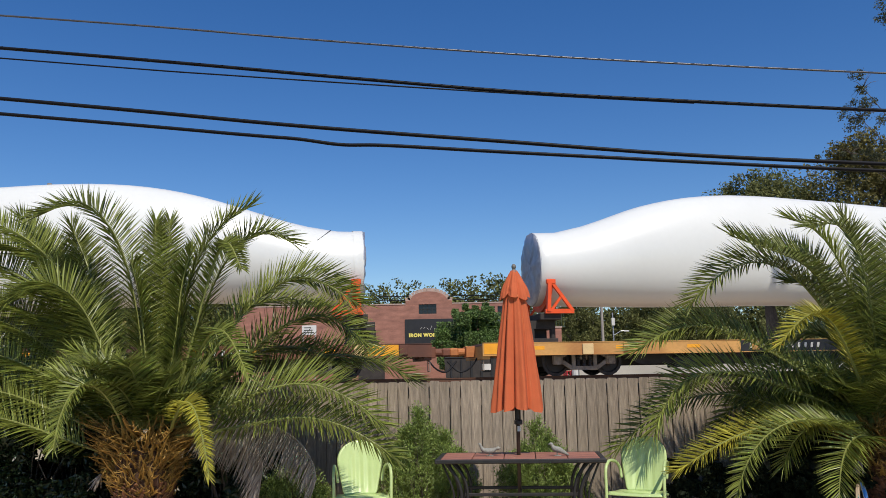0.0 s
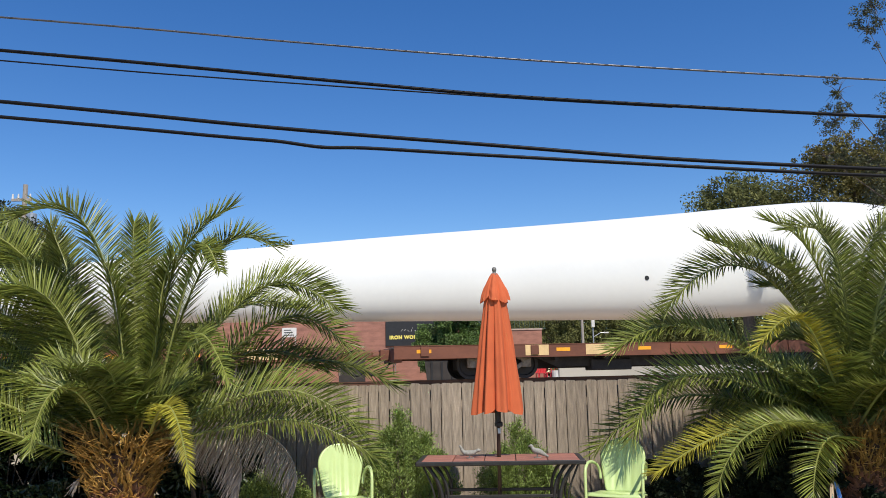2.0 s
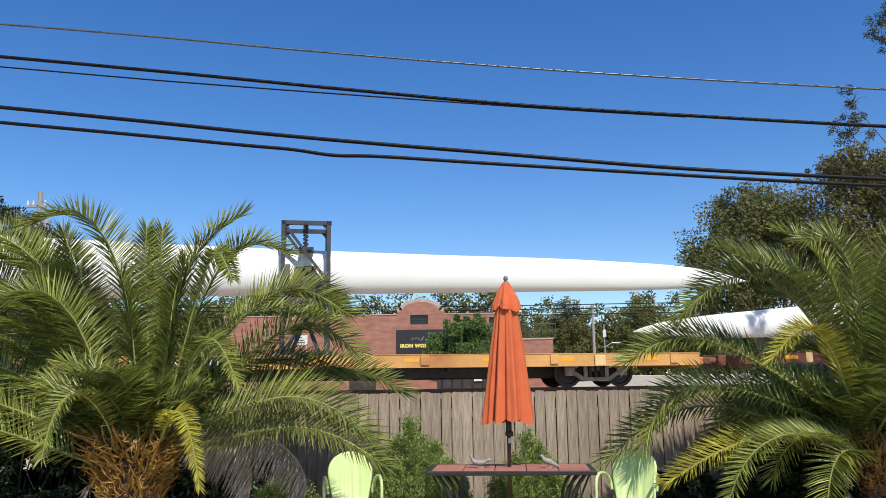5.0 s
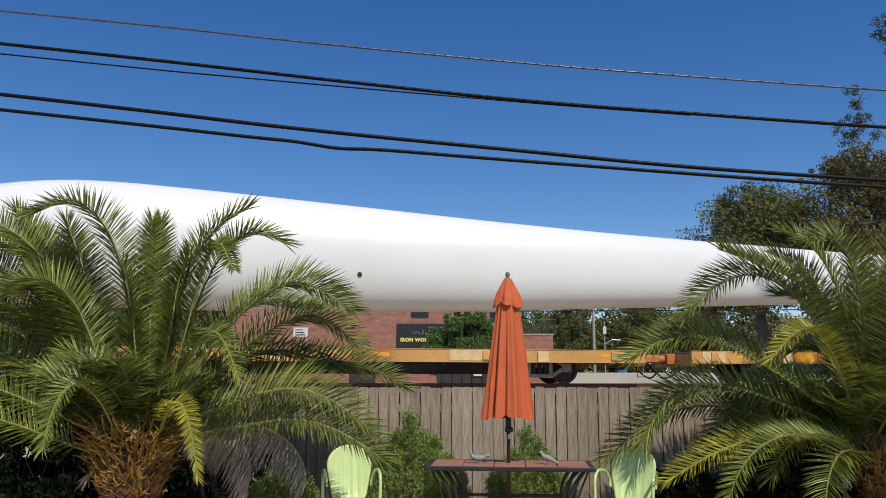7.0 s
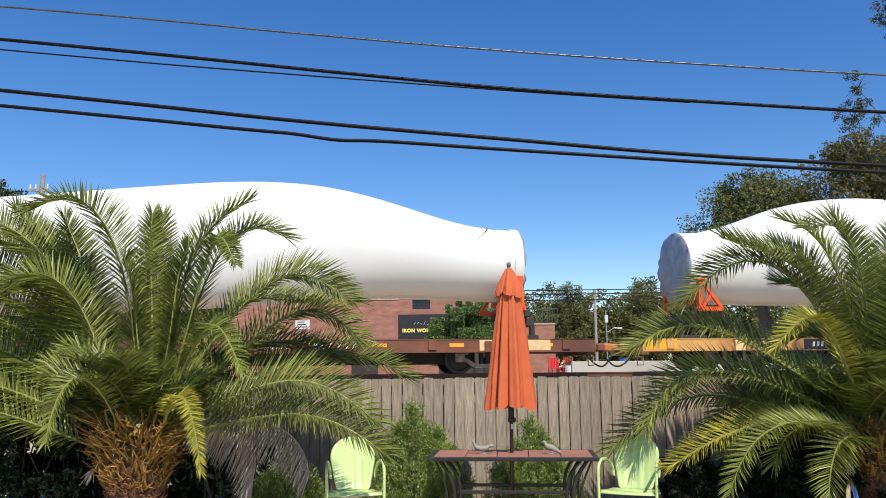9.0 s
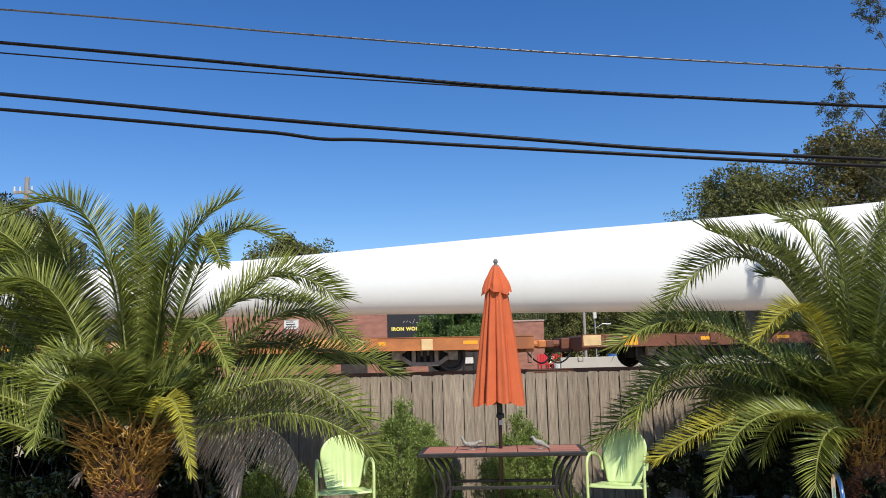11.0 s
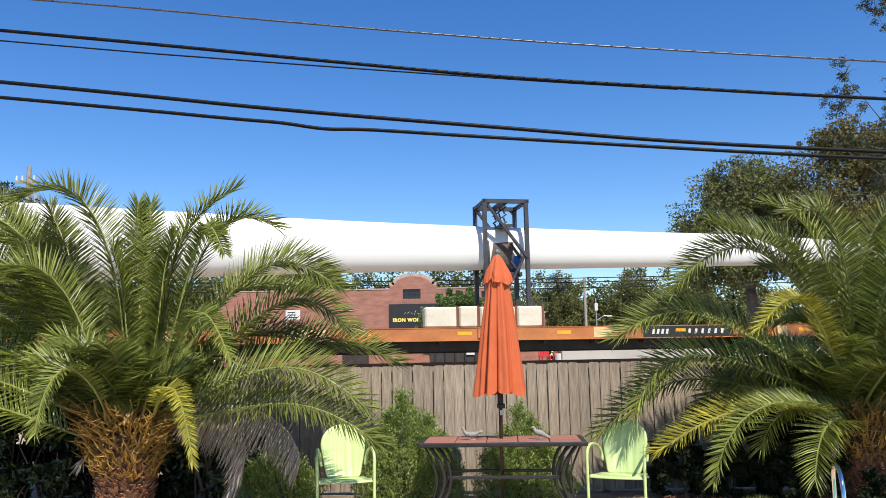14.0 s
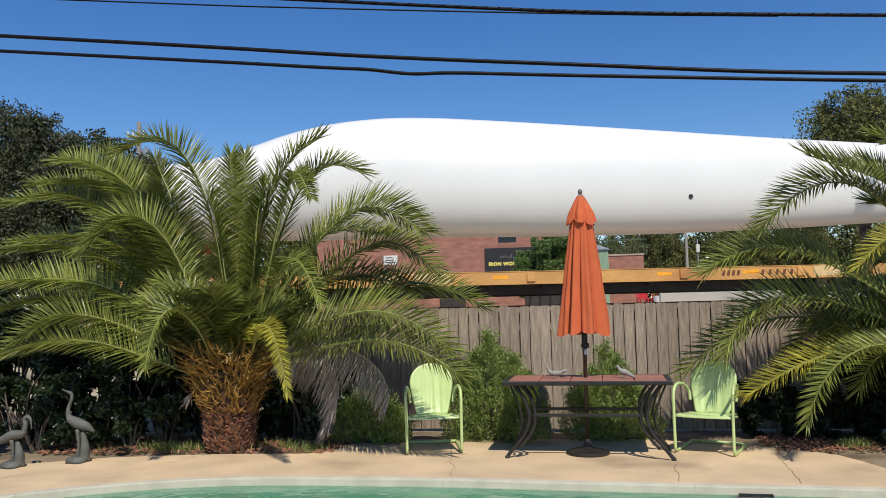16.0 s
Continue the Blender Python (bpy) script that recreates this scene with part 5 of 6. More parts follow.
build_shrub("shrub", (-0.25, 9.12, -0.02), 0.60, 1.36, 52000, M_SHRUB, "feathery bright green evergreen shrub before the fence", 11, 0.026)
build_shrub("shrub", (1.0, 9.14, -0.02), 0.56, 1.12, 40000, M_SHRUB, "feathery green evergreen shrub behind the table", 12, 0.026)
build_shrub("shrub", (-1.60, 8.98, -0.02), 0.46, 0.80, 20000, M_SHRUB, "low dark green evergreen shrub beside the palm", 13, 0.026)
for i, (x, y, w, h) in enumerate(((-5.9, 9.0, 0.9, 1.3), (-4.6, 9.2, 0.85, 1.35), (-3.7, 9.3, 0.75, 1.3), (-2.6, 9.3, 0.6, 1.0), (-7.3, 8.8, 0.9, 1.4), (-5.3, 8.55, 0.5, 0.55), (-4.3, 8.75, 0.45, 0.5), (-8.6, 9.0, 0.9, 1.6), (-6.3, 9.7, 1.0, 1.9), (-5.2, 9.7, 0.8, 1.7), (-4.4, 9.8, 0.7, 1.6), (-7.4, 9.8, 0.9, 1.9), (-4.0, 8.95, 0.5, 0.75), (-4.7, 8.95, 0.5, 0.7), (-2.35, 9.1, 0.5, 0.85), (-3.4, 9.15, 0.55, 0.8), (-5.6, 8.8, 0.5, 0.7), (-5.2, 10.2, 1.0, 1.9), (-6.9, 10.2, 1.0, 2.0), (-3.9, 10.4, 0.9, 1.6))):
    h_ob = thing("hedge_shrub", "dark broad-leaved hedge shrub, leaves deepened for the shade behind the statues", "shrub", "hedge shrubs beside the palm", at=pose(x, y, 0))
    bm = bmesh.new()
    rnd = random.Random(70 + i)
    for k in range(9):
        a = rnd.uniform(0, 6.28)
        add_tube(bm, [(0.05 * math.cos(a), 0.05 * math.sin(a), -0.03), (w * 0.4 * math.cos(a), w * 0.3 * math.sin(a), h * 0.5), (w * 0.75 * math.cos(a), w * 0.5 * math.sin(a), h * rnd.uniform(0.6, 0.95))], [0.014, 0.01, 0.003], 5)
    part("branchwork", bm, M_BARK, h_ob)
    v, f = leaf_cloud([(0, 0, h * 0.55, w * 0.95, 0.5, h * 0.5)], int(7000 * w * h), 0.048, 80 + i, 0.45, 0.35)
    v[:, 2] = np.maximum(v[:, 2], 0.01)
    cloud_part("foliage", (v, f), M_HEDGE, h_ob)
# Shrubs added where deep shade lies under the palm, coloured near-black for it.
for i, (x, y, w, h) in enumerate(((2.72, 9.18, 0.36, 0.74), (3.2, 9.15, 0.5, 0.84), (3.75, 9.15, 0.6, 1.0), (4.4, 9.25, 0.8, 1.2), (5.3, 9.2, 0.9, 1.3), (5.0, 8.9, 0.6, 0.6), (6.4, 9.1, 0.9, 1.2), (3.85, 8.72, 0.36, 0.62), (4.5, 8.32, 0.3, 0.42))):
    h_ob = thing("hedge_shrub", "dense hedge shrub, painted near-black for the palm's deep shade", "shrub", "hedge shrubs beside the palm", at=pose(x, y, 0))
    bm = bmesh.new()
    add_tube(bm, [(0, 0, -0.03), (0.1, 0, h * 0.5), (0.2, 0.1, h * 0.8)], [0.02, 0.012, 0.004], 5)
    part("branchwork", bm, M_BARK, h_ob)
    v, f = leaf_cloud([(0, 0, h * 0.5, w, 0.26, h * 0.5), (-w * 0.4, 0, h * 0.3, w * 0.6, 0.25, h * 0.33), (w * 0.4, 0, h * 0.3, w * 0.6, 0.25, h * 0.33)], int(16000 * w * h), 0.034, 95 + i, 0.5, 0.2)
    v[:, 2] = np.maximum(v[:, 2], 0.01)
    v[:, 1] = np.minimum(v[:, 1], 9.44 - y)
    cloud_part("foliage", (v, f), M_HEDGE_SHADE, h_ob)

# trees beyond the railway
build_tree("oak_tree", (18.3, 46.0, 1.05), [(0, 0, 8.2, 3.2, 3.0, 3.0), (-2.0, 0, 6.6, 2.0, 2.2, 2.2), (2.6, 0, 7.2, 2.6, 2.4, 2.8), (-0.4, 0.5, 10.2, 1.8, 1.8, 1.4)], 16000, 0.20, M_LEAF, "dark green oak beyond the railway", 22, 0.4, group="trees beyond the railway")
build_tree("oak_tree", (24.6, 43.0, 1.05), [(0, 0, 8.6, 4.2, 3.6, 3.6), (-3.0, 0, 6.4, 2.4, 2.4, 2.8), (3.2, 0, 9.6, 3.4, 3.0, 3.2), (-1.2, 0, 11.4, 2.2, 2.0, 1.5)], 20000, 0.20, M_LEAF2, "dense olive-brown oak beyond the railway", 23, 0.5, group="trees beyond the railway")
build_tree("slender_tree", (15.75, 22.4, 0.75), [(-3.65, 0, 8.75, 0.40, 0.4, 0.6), (-3.85, 0, 7.85, 0.60, 0.5, 0.5), (-4.2, 0, 6.8, 0.8, 0.5, 0.28), (-3.0, 0, 6.6, 0.8, 0.6, 0.36), (-2.3, 0, 7.5, 0.6, 0.6, 0.5), (-1.9, 0, 5.4, 1.2, 1.0, 1.7), (-2.55, 0, 10.7, 0.4, 0.5, 0.6), (-2.3, 0, 11.4, 0.5, 0.5, 0.5), (-0.6, 0, 8.8, 1.4, 1.2, 1.6)],
           7000, 0.072, M_LEAF3, "sparse dark-leaved tree with wispy top before the railway", 24, 0.06, shell=0.1)
build_tree("small_tree", (1.28, 50.0, 1.1), [(0, 0, 2.6, 2.1, 1.6, 1.8), (-0.9, 0, 1.7, 1.4, 1.2, 1.3), (1.0, 0, 2.0, 1.4, 1.2, 1.4), (0.1, 0, 3.9, 1.2, 1.0, 0.8)], 26000, 0.15, M_LEAFY, "bright green leafy tree before the brick building", 25, 0.16)
build_tree("oak_tree", (-11.2, 62.0, 1.1), [(0, 0, 7.2, 3.6, 3.2, 3.0), (-2.4, 0, 5.6, 2.4, 2.4, 2.4), (2.4, 0, 5.4, 2.2, 2.4, 2.4), (0.6, 0, 9.4, 2.0, 2.0, 1.3)], 11000, 0.24, M_LEAF, "dark rounded oak behind the brick building", 26, 0.4, group="trees beyond the railway")
build_tree("oak_tree", (-31.5, 60.0, 1.1), [(0, 0, 9.4, 3.8, 3.2, 3.6), (-2.6, 0, 7.0, 2.6, 2.4, 2.6), (3.0, 0, 7.0, 2.8, 2.4, 2.8)], 11000, 0.24, M_LEAF2, "brownish oak beyond the railway", 27, 0.4, group="trees beyond the railway")
build_tree("oak_tree", (-25.5, 36.0, 1.1), [(0, 0, 6.6, 3.6, 3.2, 3.2), (3.2, 0, 6.0, 2.6, 2.2, 2.8), (4.9, 0.5, 7.5, 1.6, 1.6, 1.5), (6.8, 0.5, 6.2, 1.5, 1.4, 1.5), (2.2, 0, 8.6, 1.9, 1.6, 1.5), (-0.5, 0, 9.0, 2.4, 2.0, 1.5), (0.5, -0.5, 3.4, 4.0, 2.4, 2.6), (5.4, -0.5, 4.0, 3.2, 2.2, 2.8)], 34000, 0.18, M_LEAF3, "olive-brown tree with pale blossom beyond the railway", 28, 0.4, group="trees beyond the railway")


def build_far_woods():
    rng = np.random.default_rng(4)
    blobs = []
    for i in range(64):
        x = -62 + 2.35 * i + rng.uniform(-1, 1)
        h = (9.6 if x < 6 else 7.6) + 2.6 * (0.5 + 0.5 * math.sin(x * 0.6)) * rng.uniform(0.5, 1.2)
        blobs.append((x, 92 + rng.uniform(-4, 6), 1.0 + h * 0.5, 2.7 * rng.uniform(0.8, 1.3), 2.2, h * 0.52))
    v, f = leaf_cloud(blobs, 300000, 0.20, 6, 0.6, 0.12, 0.19)
    v[:, 2] = np.maximum(v[:, 2], 1.1)
    for i in range(16):
        blobs.append((-46 + 2.1 * i, 37 + rng.uniform(-1, 1) + 0.15 * i, 2.6 + (1.6 if i < 12 else 0) + rng.uniform(0, 0.6), 1.7, 1.0, 1.6 + (1.6 if i < 12 else 0)))
    v2, f2 = leaf_cloud(blobs[-16:], 36000, 0.10, 9, 0.55, 0.3)
    v2[:, 2] = np.maximum(v2[:, 2], 1.1)
    tagged(cloud_part("roadside_thicket", (v2, f2), M_LEAF2, None), "dense olive thicket along the far side of the railway", "thicket", kind="stuff")
    w = cloud_part("far_woods", (v, f), M_LEAF, None)
    tagged(w, "distant dark green line of trees", "woods", kind="stuff")


build_far_woods()
for x, y, h in ((13.0, 84, 9.2), (20.5, 82, 9.0), (9.2, 86, 8.0), (27, 84, 9.6)):
    build_tree("far_tree", (x, y, 1.1), [(0, 0, h * 0.6, 2.0, 2.0, h * 0.36), (1.3, 0, h * 0.45, 1.6, 1.6, h * 0.25), (-1.2, 0, h * 0.5, 1.6, 1.6, h * 0.25)], 6500, 0.22, M_LEAF, "distant open-crowned green tree", int(x * 10), 0.2, group="far trees")


# ---- patio furniture ----
def build_table():
    t = thing("patio_table", "wrought-iron patio table with terracotta tile top and curved legs", "table", at=pose(0.70, 8.27, 0, 0, 0, -5))
    L, D, Z = 1.60, 0.70, 0.745
    bm = bmesh.new()
    for x0, x1, y0, y1 in ((-L / 2, L / 2, -D / 2, -D / 2 + 0.05), (-L / 2, L / 2, D / 2 - 0.05, D / 2), (-L / 2, -L / 2 + 0.05, -D / 2 + 0.05, D / 2 - 0.05), (L / 2 - 0.05, L / 2, -D / 2 + 0.05, D / 2 - 0.05)):
        add_box(bm, x0, x1, y0, y1, Z - 0.042, Z - 0.002, 0.008)
    add_box(bm, -L / 2 + 0.05, L / 2 - 0.05, -D / 2 + 0.05, D / 2 - 0.05, Z - 0.035, Z - 0.022)
    part("top_frame", bm, M_IRON, t)
    w, d = (L - 0.1) / 5, (D - 0.1) / 3
    me = None
    for i in range(5):
        for j in range(3):
            if me is None:
                ob = part("tile", add_box(bmesh.new(), -w / 2 + 0.004, w / 2 - 0.004, -d / 2 + 0.004, d / 2 - 0.004, -0.022, 0.0, 0.003), M_TILE, t)
                me = ob.data
            else:
                ob = share("tile", me, t)
            ob.matrix_basis = Matrix.Translation((-L / 2 + 0.05 + w * (i + 0.5), -D / 2 + 0.05 + d * (j + 0.5), Z))
    for sx in (-1, 1):
        for sy in (-1, 1):
            y = sy * (D / 2 - 0.10)
            bm = bmesh.new()
            add_tube(bm, curve_pts([(sx * 0.70, y, Z - 0.04), (sx * 0.60, y, 0.56), (sx * 0.555, y, 0.40), (sx * 0.60, y, 0.24), (sx * 0.72, y * 1.02, 0.09), (sx * 0.78, y * 1.04, 0.012)], 6), 0.018, 8)
            add_tube(bm, curve_pts([(sx * 0.64, y * 0.94, Z - 0.04), (sx * 0.54, y * 0.94, 0.58), (sx * 0.50, y * 0.94, 0.42), (sx * 0.53, y * 0.96, 0.26), (sx * 0.66, y, 0.10)], 6), 0.015, 8)
            add_tube(bm, curve_pts([(sx * 0.74, y * 0.9, Z - 0.04), (sx * 0.655, y * 0.9, 0.5), (sx * 0.63, y * 0.9, 0.36), (sx * 0.67, y * 0.95, 0.2)], 6), 0.010, 7)
            add_box(bm, sx * 0.78 - 0.02, sx * 0.78 + 0.02, y * 1.04 - 0.02, y * 1.04 + 0.02, 0, 0.022, 0.005)
            part("leg", bm, M_IRON, t, smooth=True)
    for y in (-D / 2 + 0.12, D / 2 - 0.12):
        part("stretcher", add_box(bmesh.new(), -0.53, 0.53, y - 0.012, y + 0.012, 0.395, 0.425, 0.004), M_IRON, t)
    part("cross_bar", add_box(bmesh.new(), -0.012, 0.012, -D / 2 + 0.12, D / 2 - 0.12, 0.395, 0.42, 0.003), M_IRON, t)


def build_umbrella():
    u = thing("patio_umbrella", "closed burnt-orange canvas patio umbrella on a bronze pole", "umbrella", at=pose(0.687, 8.30, 0, 0, 0.4, 20) @ Matrix.Scale(0.987, 4))
    bm = bmesh.new()
    add_cyl(bm, (0, 0, 0.07), (0, 0, 2.60), 0.019, seg=12)
    part("pole", bm, M_POLE, u, smooth=True)
    bm = bmesh.new()
    add_cyl(bm, (0, 0, 1.06), (0, 0, 1.24), 0.030, seg=12)
    add_box(bm, -0.035, 0.035, -0.045, 0.02, 1.05, 1.10, 0.01)
    part("crank", bm, M_IRON, u)
    part("tag", add_box(bmesh.new(), -0.016, 0.016, -0.024, -0.019, 0.985, 1.035), M_OFFW, u, "small white tag")
    bm = bmesh.new()
    add_cyl(bm, (0, 0, 2.575), (0, 0, 2.595), 0.040, 0.036, seg=14)
    add_cyl(bm, (0, 0, 2.595), (0, 0, 2.615), 0.020, 0.018, seg=12)
    bmesh.ops.create_uvsphere(bm, u_segments=12, v_segments=8, radius=0.024, matrix=Matrix.Translation((0, 0, 2.638)) @ Matrix.Diagonal((1, 1, 1.25, 1)))
    part("finial", bm, M_FINIAL, u, "grey knob and cap", smooth=True)
    # folded cloth: eight hanging pleats below a small vent cap
    def cloth(z_top, z_hem, r_top, r_hem, amp, wave, seedv):
        bm = bmesh.new()
        seg, rows = 128, 22
        rings = []
        for j in range(rows + 1):
            f = j / rows
            ring = []
            for k in range(seg):
                a = 2 * math.pi * k / seg
                turn = a + 0.10 * math.sin(3 * a + seedv)
                pleat = 2 * abs(math.cos(4 * turn + seedv)) ** 0.34 - 1
                fold = 0.55 * math.cos(16 * a + 1.1 + seedv) + 0.3 * math.cos(5 * a + 2 * f + seedv)
                r = (r_top + (r_hem - r_top) * f ** 0.85) * (1 + amp * f ** 0.5 * (pleat + 0.4 * fold))
                r += 0.010 * f * noise.noise((3 * math.cos(a), 3 * math.sin(a), f * 5 + seedv))
                z = z_top + (z_hem - z_top) * f - wave * f ** 6 * (0.5 + 0.5 * pleat + 0.3 * math.cos(3 * a + 2.2 + seedv))
                ring.append(bm.verts.new((r * math.cos(a), r * 0.92 * math.sin(a), z)))
            rings.append(ring)
        for a, b in zip(rings, rings[1:]):
            for k in range(seg):
                bm.faces.new((a[k], a[(k + 1) % seg], b[(k + 1) % seg], b[k]))
        return bm

    part("canopy", cloth(2.47, 1.24, 0.085, 0.186, 0.42, 0.055, 0.4), M_CANOPY, u, smooth=True)
    part("vent_cap", cloth(2.60, 2.36, 0.030, 0.128, 0.24, 0.060, 1.9), M_CANOPY, u, smooth=True)
    for k in range(8):
        a = 2 * math.pi * k / 8
        bm = bmesh.new()
        add_cyl(bm, (0.03 * math.cos(a), 0.03 * math.sin(a), 2.5), (0.17 * math.cos(a), 0.16 * math.sin(a), 1.24), 0.006, seg=6)
        part("rib", bm, M_POLE, u)
    bm = bmesh.new()
    prof = [(0.215, 0.0), (0.215, 0.018), (0.20, 0.03), (0.15, 0.045), (0.07, 0.06), (0.045, 0.075), (0.032, 0.14), (0.03, 0.145)]
    rings = [[bm.verts.new((r * math.cos(2 * math.pi * k / 32), r * math.sin(2 * math.pi * k / 32), z)) for k in range(32)] for r, z in prof]
    for a, b in zip(rings, rings[1:]):
        for k in range(32):
            bm.faces.new((a[k], a[(k + 1) % 32], b[(k + 1) % 32], b[k]))
    bm.faces.new(rings[0][::-1])
    bm.faces.new(rings[-1])
    part("base", bm, M_IRON, u, "round black cast base", smooth=False)


def build_chair(at, turn, label):
    """A shell-back metal lawn chair; the front faces -y."""
    c = thing("lawn_chair", label, "chair", "lime metal lawn chairs", at=pose(*at, 0, 0, turn))
    for s in (-1, 1):
        bm = bmesh.new()
        x = s * 0.275
        add_tube(bm, curve_pts([(x * 0.97, 0.40, 0.022), (x, 0.10, 0.016), (x, -0.13, 0.016), (x, -0.215, 0.03), (x, -0.235, 0.10), (x * 1.01, -0.225, 0.42), (x * 1.02, -0.20, 0.58),
                               (x * 1.0, -0.13, 0.645), (x * 0.98, 0.0, 0.655), (x * 0.93, 0.17, 0.62), (x * 0.86, 0.235, 0.55), (x * 0.82, 0.235, 0.46)], 6), 0.0155, 9)
        part("side_tube", bm, M_GREEN, c, smooth=True)
    part("cross_tube", add_tube(bmesh.new(), [(-0.267, 0.40, 0.022), (0.267, 0.40, 0.022)], 0.0155, 8), M_GREEN, c, smooth=True)
    part("seat_bar", add_tube(bmesh.new(), [(-0.275, 0.02, 0.345), (0.275, 0.02, 0.345)], 0.012, 8), M_GREEN, c, smooth=True)
    # stamped seat
    bm = bmesh.new()
    nx, ny = 20, 12
    g = []
    for j in range(ny + 1):
        fy = j / ny
        row = []
        for i in range(nx + 1):
            fx = i / nx * 2 - 1
            z = 0.385 - 0.03 * math.sin(math.pi * fy) * (1 - fx * fx) - 0.035 * fy - (0.03 if j == 0 else 0) + 0.006 * math.cos(fx * 16) * math.sin(math.pi * fy)
            row.append(bm.verts.new((fx * (0.265 - 0.03 * fy), -0.225 + 0.43 * fy - (0.0 if j else 0.006) - 0.03 * (1 - fx * fx) * (1 - fy), z)))
        g.append(row)
    for a, b in zip(g, g[1:]):
        for i in range(nx):
            bm.faces.new((a[i], a[i + 1], b[i + 1], b[i]))
    ob = part("seat", bm, M_GREEN, c, smooth=True)
    so = ob.modifiers.new("thick", "SOLIDIFY")
    so.thickness = 0.006
    # shell back: rounded head, waist narrowing to the seat, pressed flutes and a rolled rim
    bm = bmesh.new()
    rows = []
    for j in range(29):
        v = j / 28
        f = max(0.0, (v - 0.60) / 0.40)
        half = span(v, (0, 0.158), (0.06, 0.178), (0.3, 0.204), (0.5, 0.226), (0.6, 0.232)) * math.sqrt(max(0.0, 1 - f ** 2.3))
        if j == 28:
            half = 0.03
        z = 0.345 + 0.525 * v
        row = []
        for i in range(33):
            e = i / 16 - 1
            x = half * e
            inside = min(1.0, (1 - abs(e)) * 5) * min(1.0, (1 - v) * 6) * min(1.0, v * 8)
            flute = 0.005 * math.cos(x * 75) * inside * max(0.0, 1 - (abs(x) / 0.14) ** 4) * max(0.0, 1 - (v / 0.86) ** 6)
            rim = 0.014 * (max(0.0, abs(e) - 0.90) / 0.10) ** 2
            row.append(bm.verts.new((x, 0.178 + 0.30 * 0.525 * v + 0.04 * (1 - (x / 0.232) ** 2) - 0.035 * (1 - v) ** 3 + flute + rim, z)))
        rows.append(row)
    for a, b in zip(rows, rows[1:]):
        for i in range(32):
            bm.faces.new((a[i], a[i + 1], b[i + 1], b[i]))
    ob = part("backrest", bm, M_GREEN, c, "pressed ribbed shell back", smooth=True)
    so = ob.modifiers.new("thick", "SOLIDIFY")
    so.thickness = 0.007


def loft(bm, pts, radii, seg=12, flat=1.0):
    add_tube(bm, curve_pts(pts, 4), [float(r) for r in np.interp(np.linspace(0, len(pts) - 1, (len(pts) - 1) * 4 + 1), range(len(pts)), radii)], seg, flat)


def build_dove(at, turn, up):
    bm = bmesh.new()
    if up:
        loft(bm, [(-0.095, 0, 0.125), (-0.06, 0, 0.062), (-0.02, 0, 0.05), (0.03, 0, 0.052), (0.062, 0, 0.066), (0.082, 0, 0.072)], [0.012, 0.022, 0.032, 0.03, 0.018, 0.012], 10, 0.9)
        loft(bm, [(0.07, 0, 0.07), (0.092, 0, 0.076), (0.118, 0, 0.074)], [0.016, 0.017, 0.002], 8)
    else:
        loft(bm, [(0.11, 0, 0.008), (0.07, 0, 0.03), (0.025, 0, 0.055), (-0.02, 0, 0.068), (-0.04, 0, 0.088), (-0.048, 0, 0.104)], [0.008, 0.02, 0.032, 0.03, 0.019, 0.014], 10, 0.9)
        loft(bm, [(-0.044, 0, 0.1), (-0.058, 0, 0.11), (-0.085, 0, 0.106)], [0.016, 0.017, 0.002], 8)
    for y in (-0.012, 0.012):
        add_cyl(bm, (0.0, y, 0.002), (0.0, y, 0.04), 0.005, seg=6)
    add_box(bm, -0.03, 0.04, -0.022, 0.022, 0, 0.006)
    ob = obj("bird_figurine", bm, M_DOVE, smooth=True)
    ob.matrix_world = pose(*at, 0, 0, turn)
    tagged(ob, "small pale cast bird figurine with raised tail on the table" if up else "small pale cast bird figurine leaning forward on the table", "figurine", "bird figurines on the table")


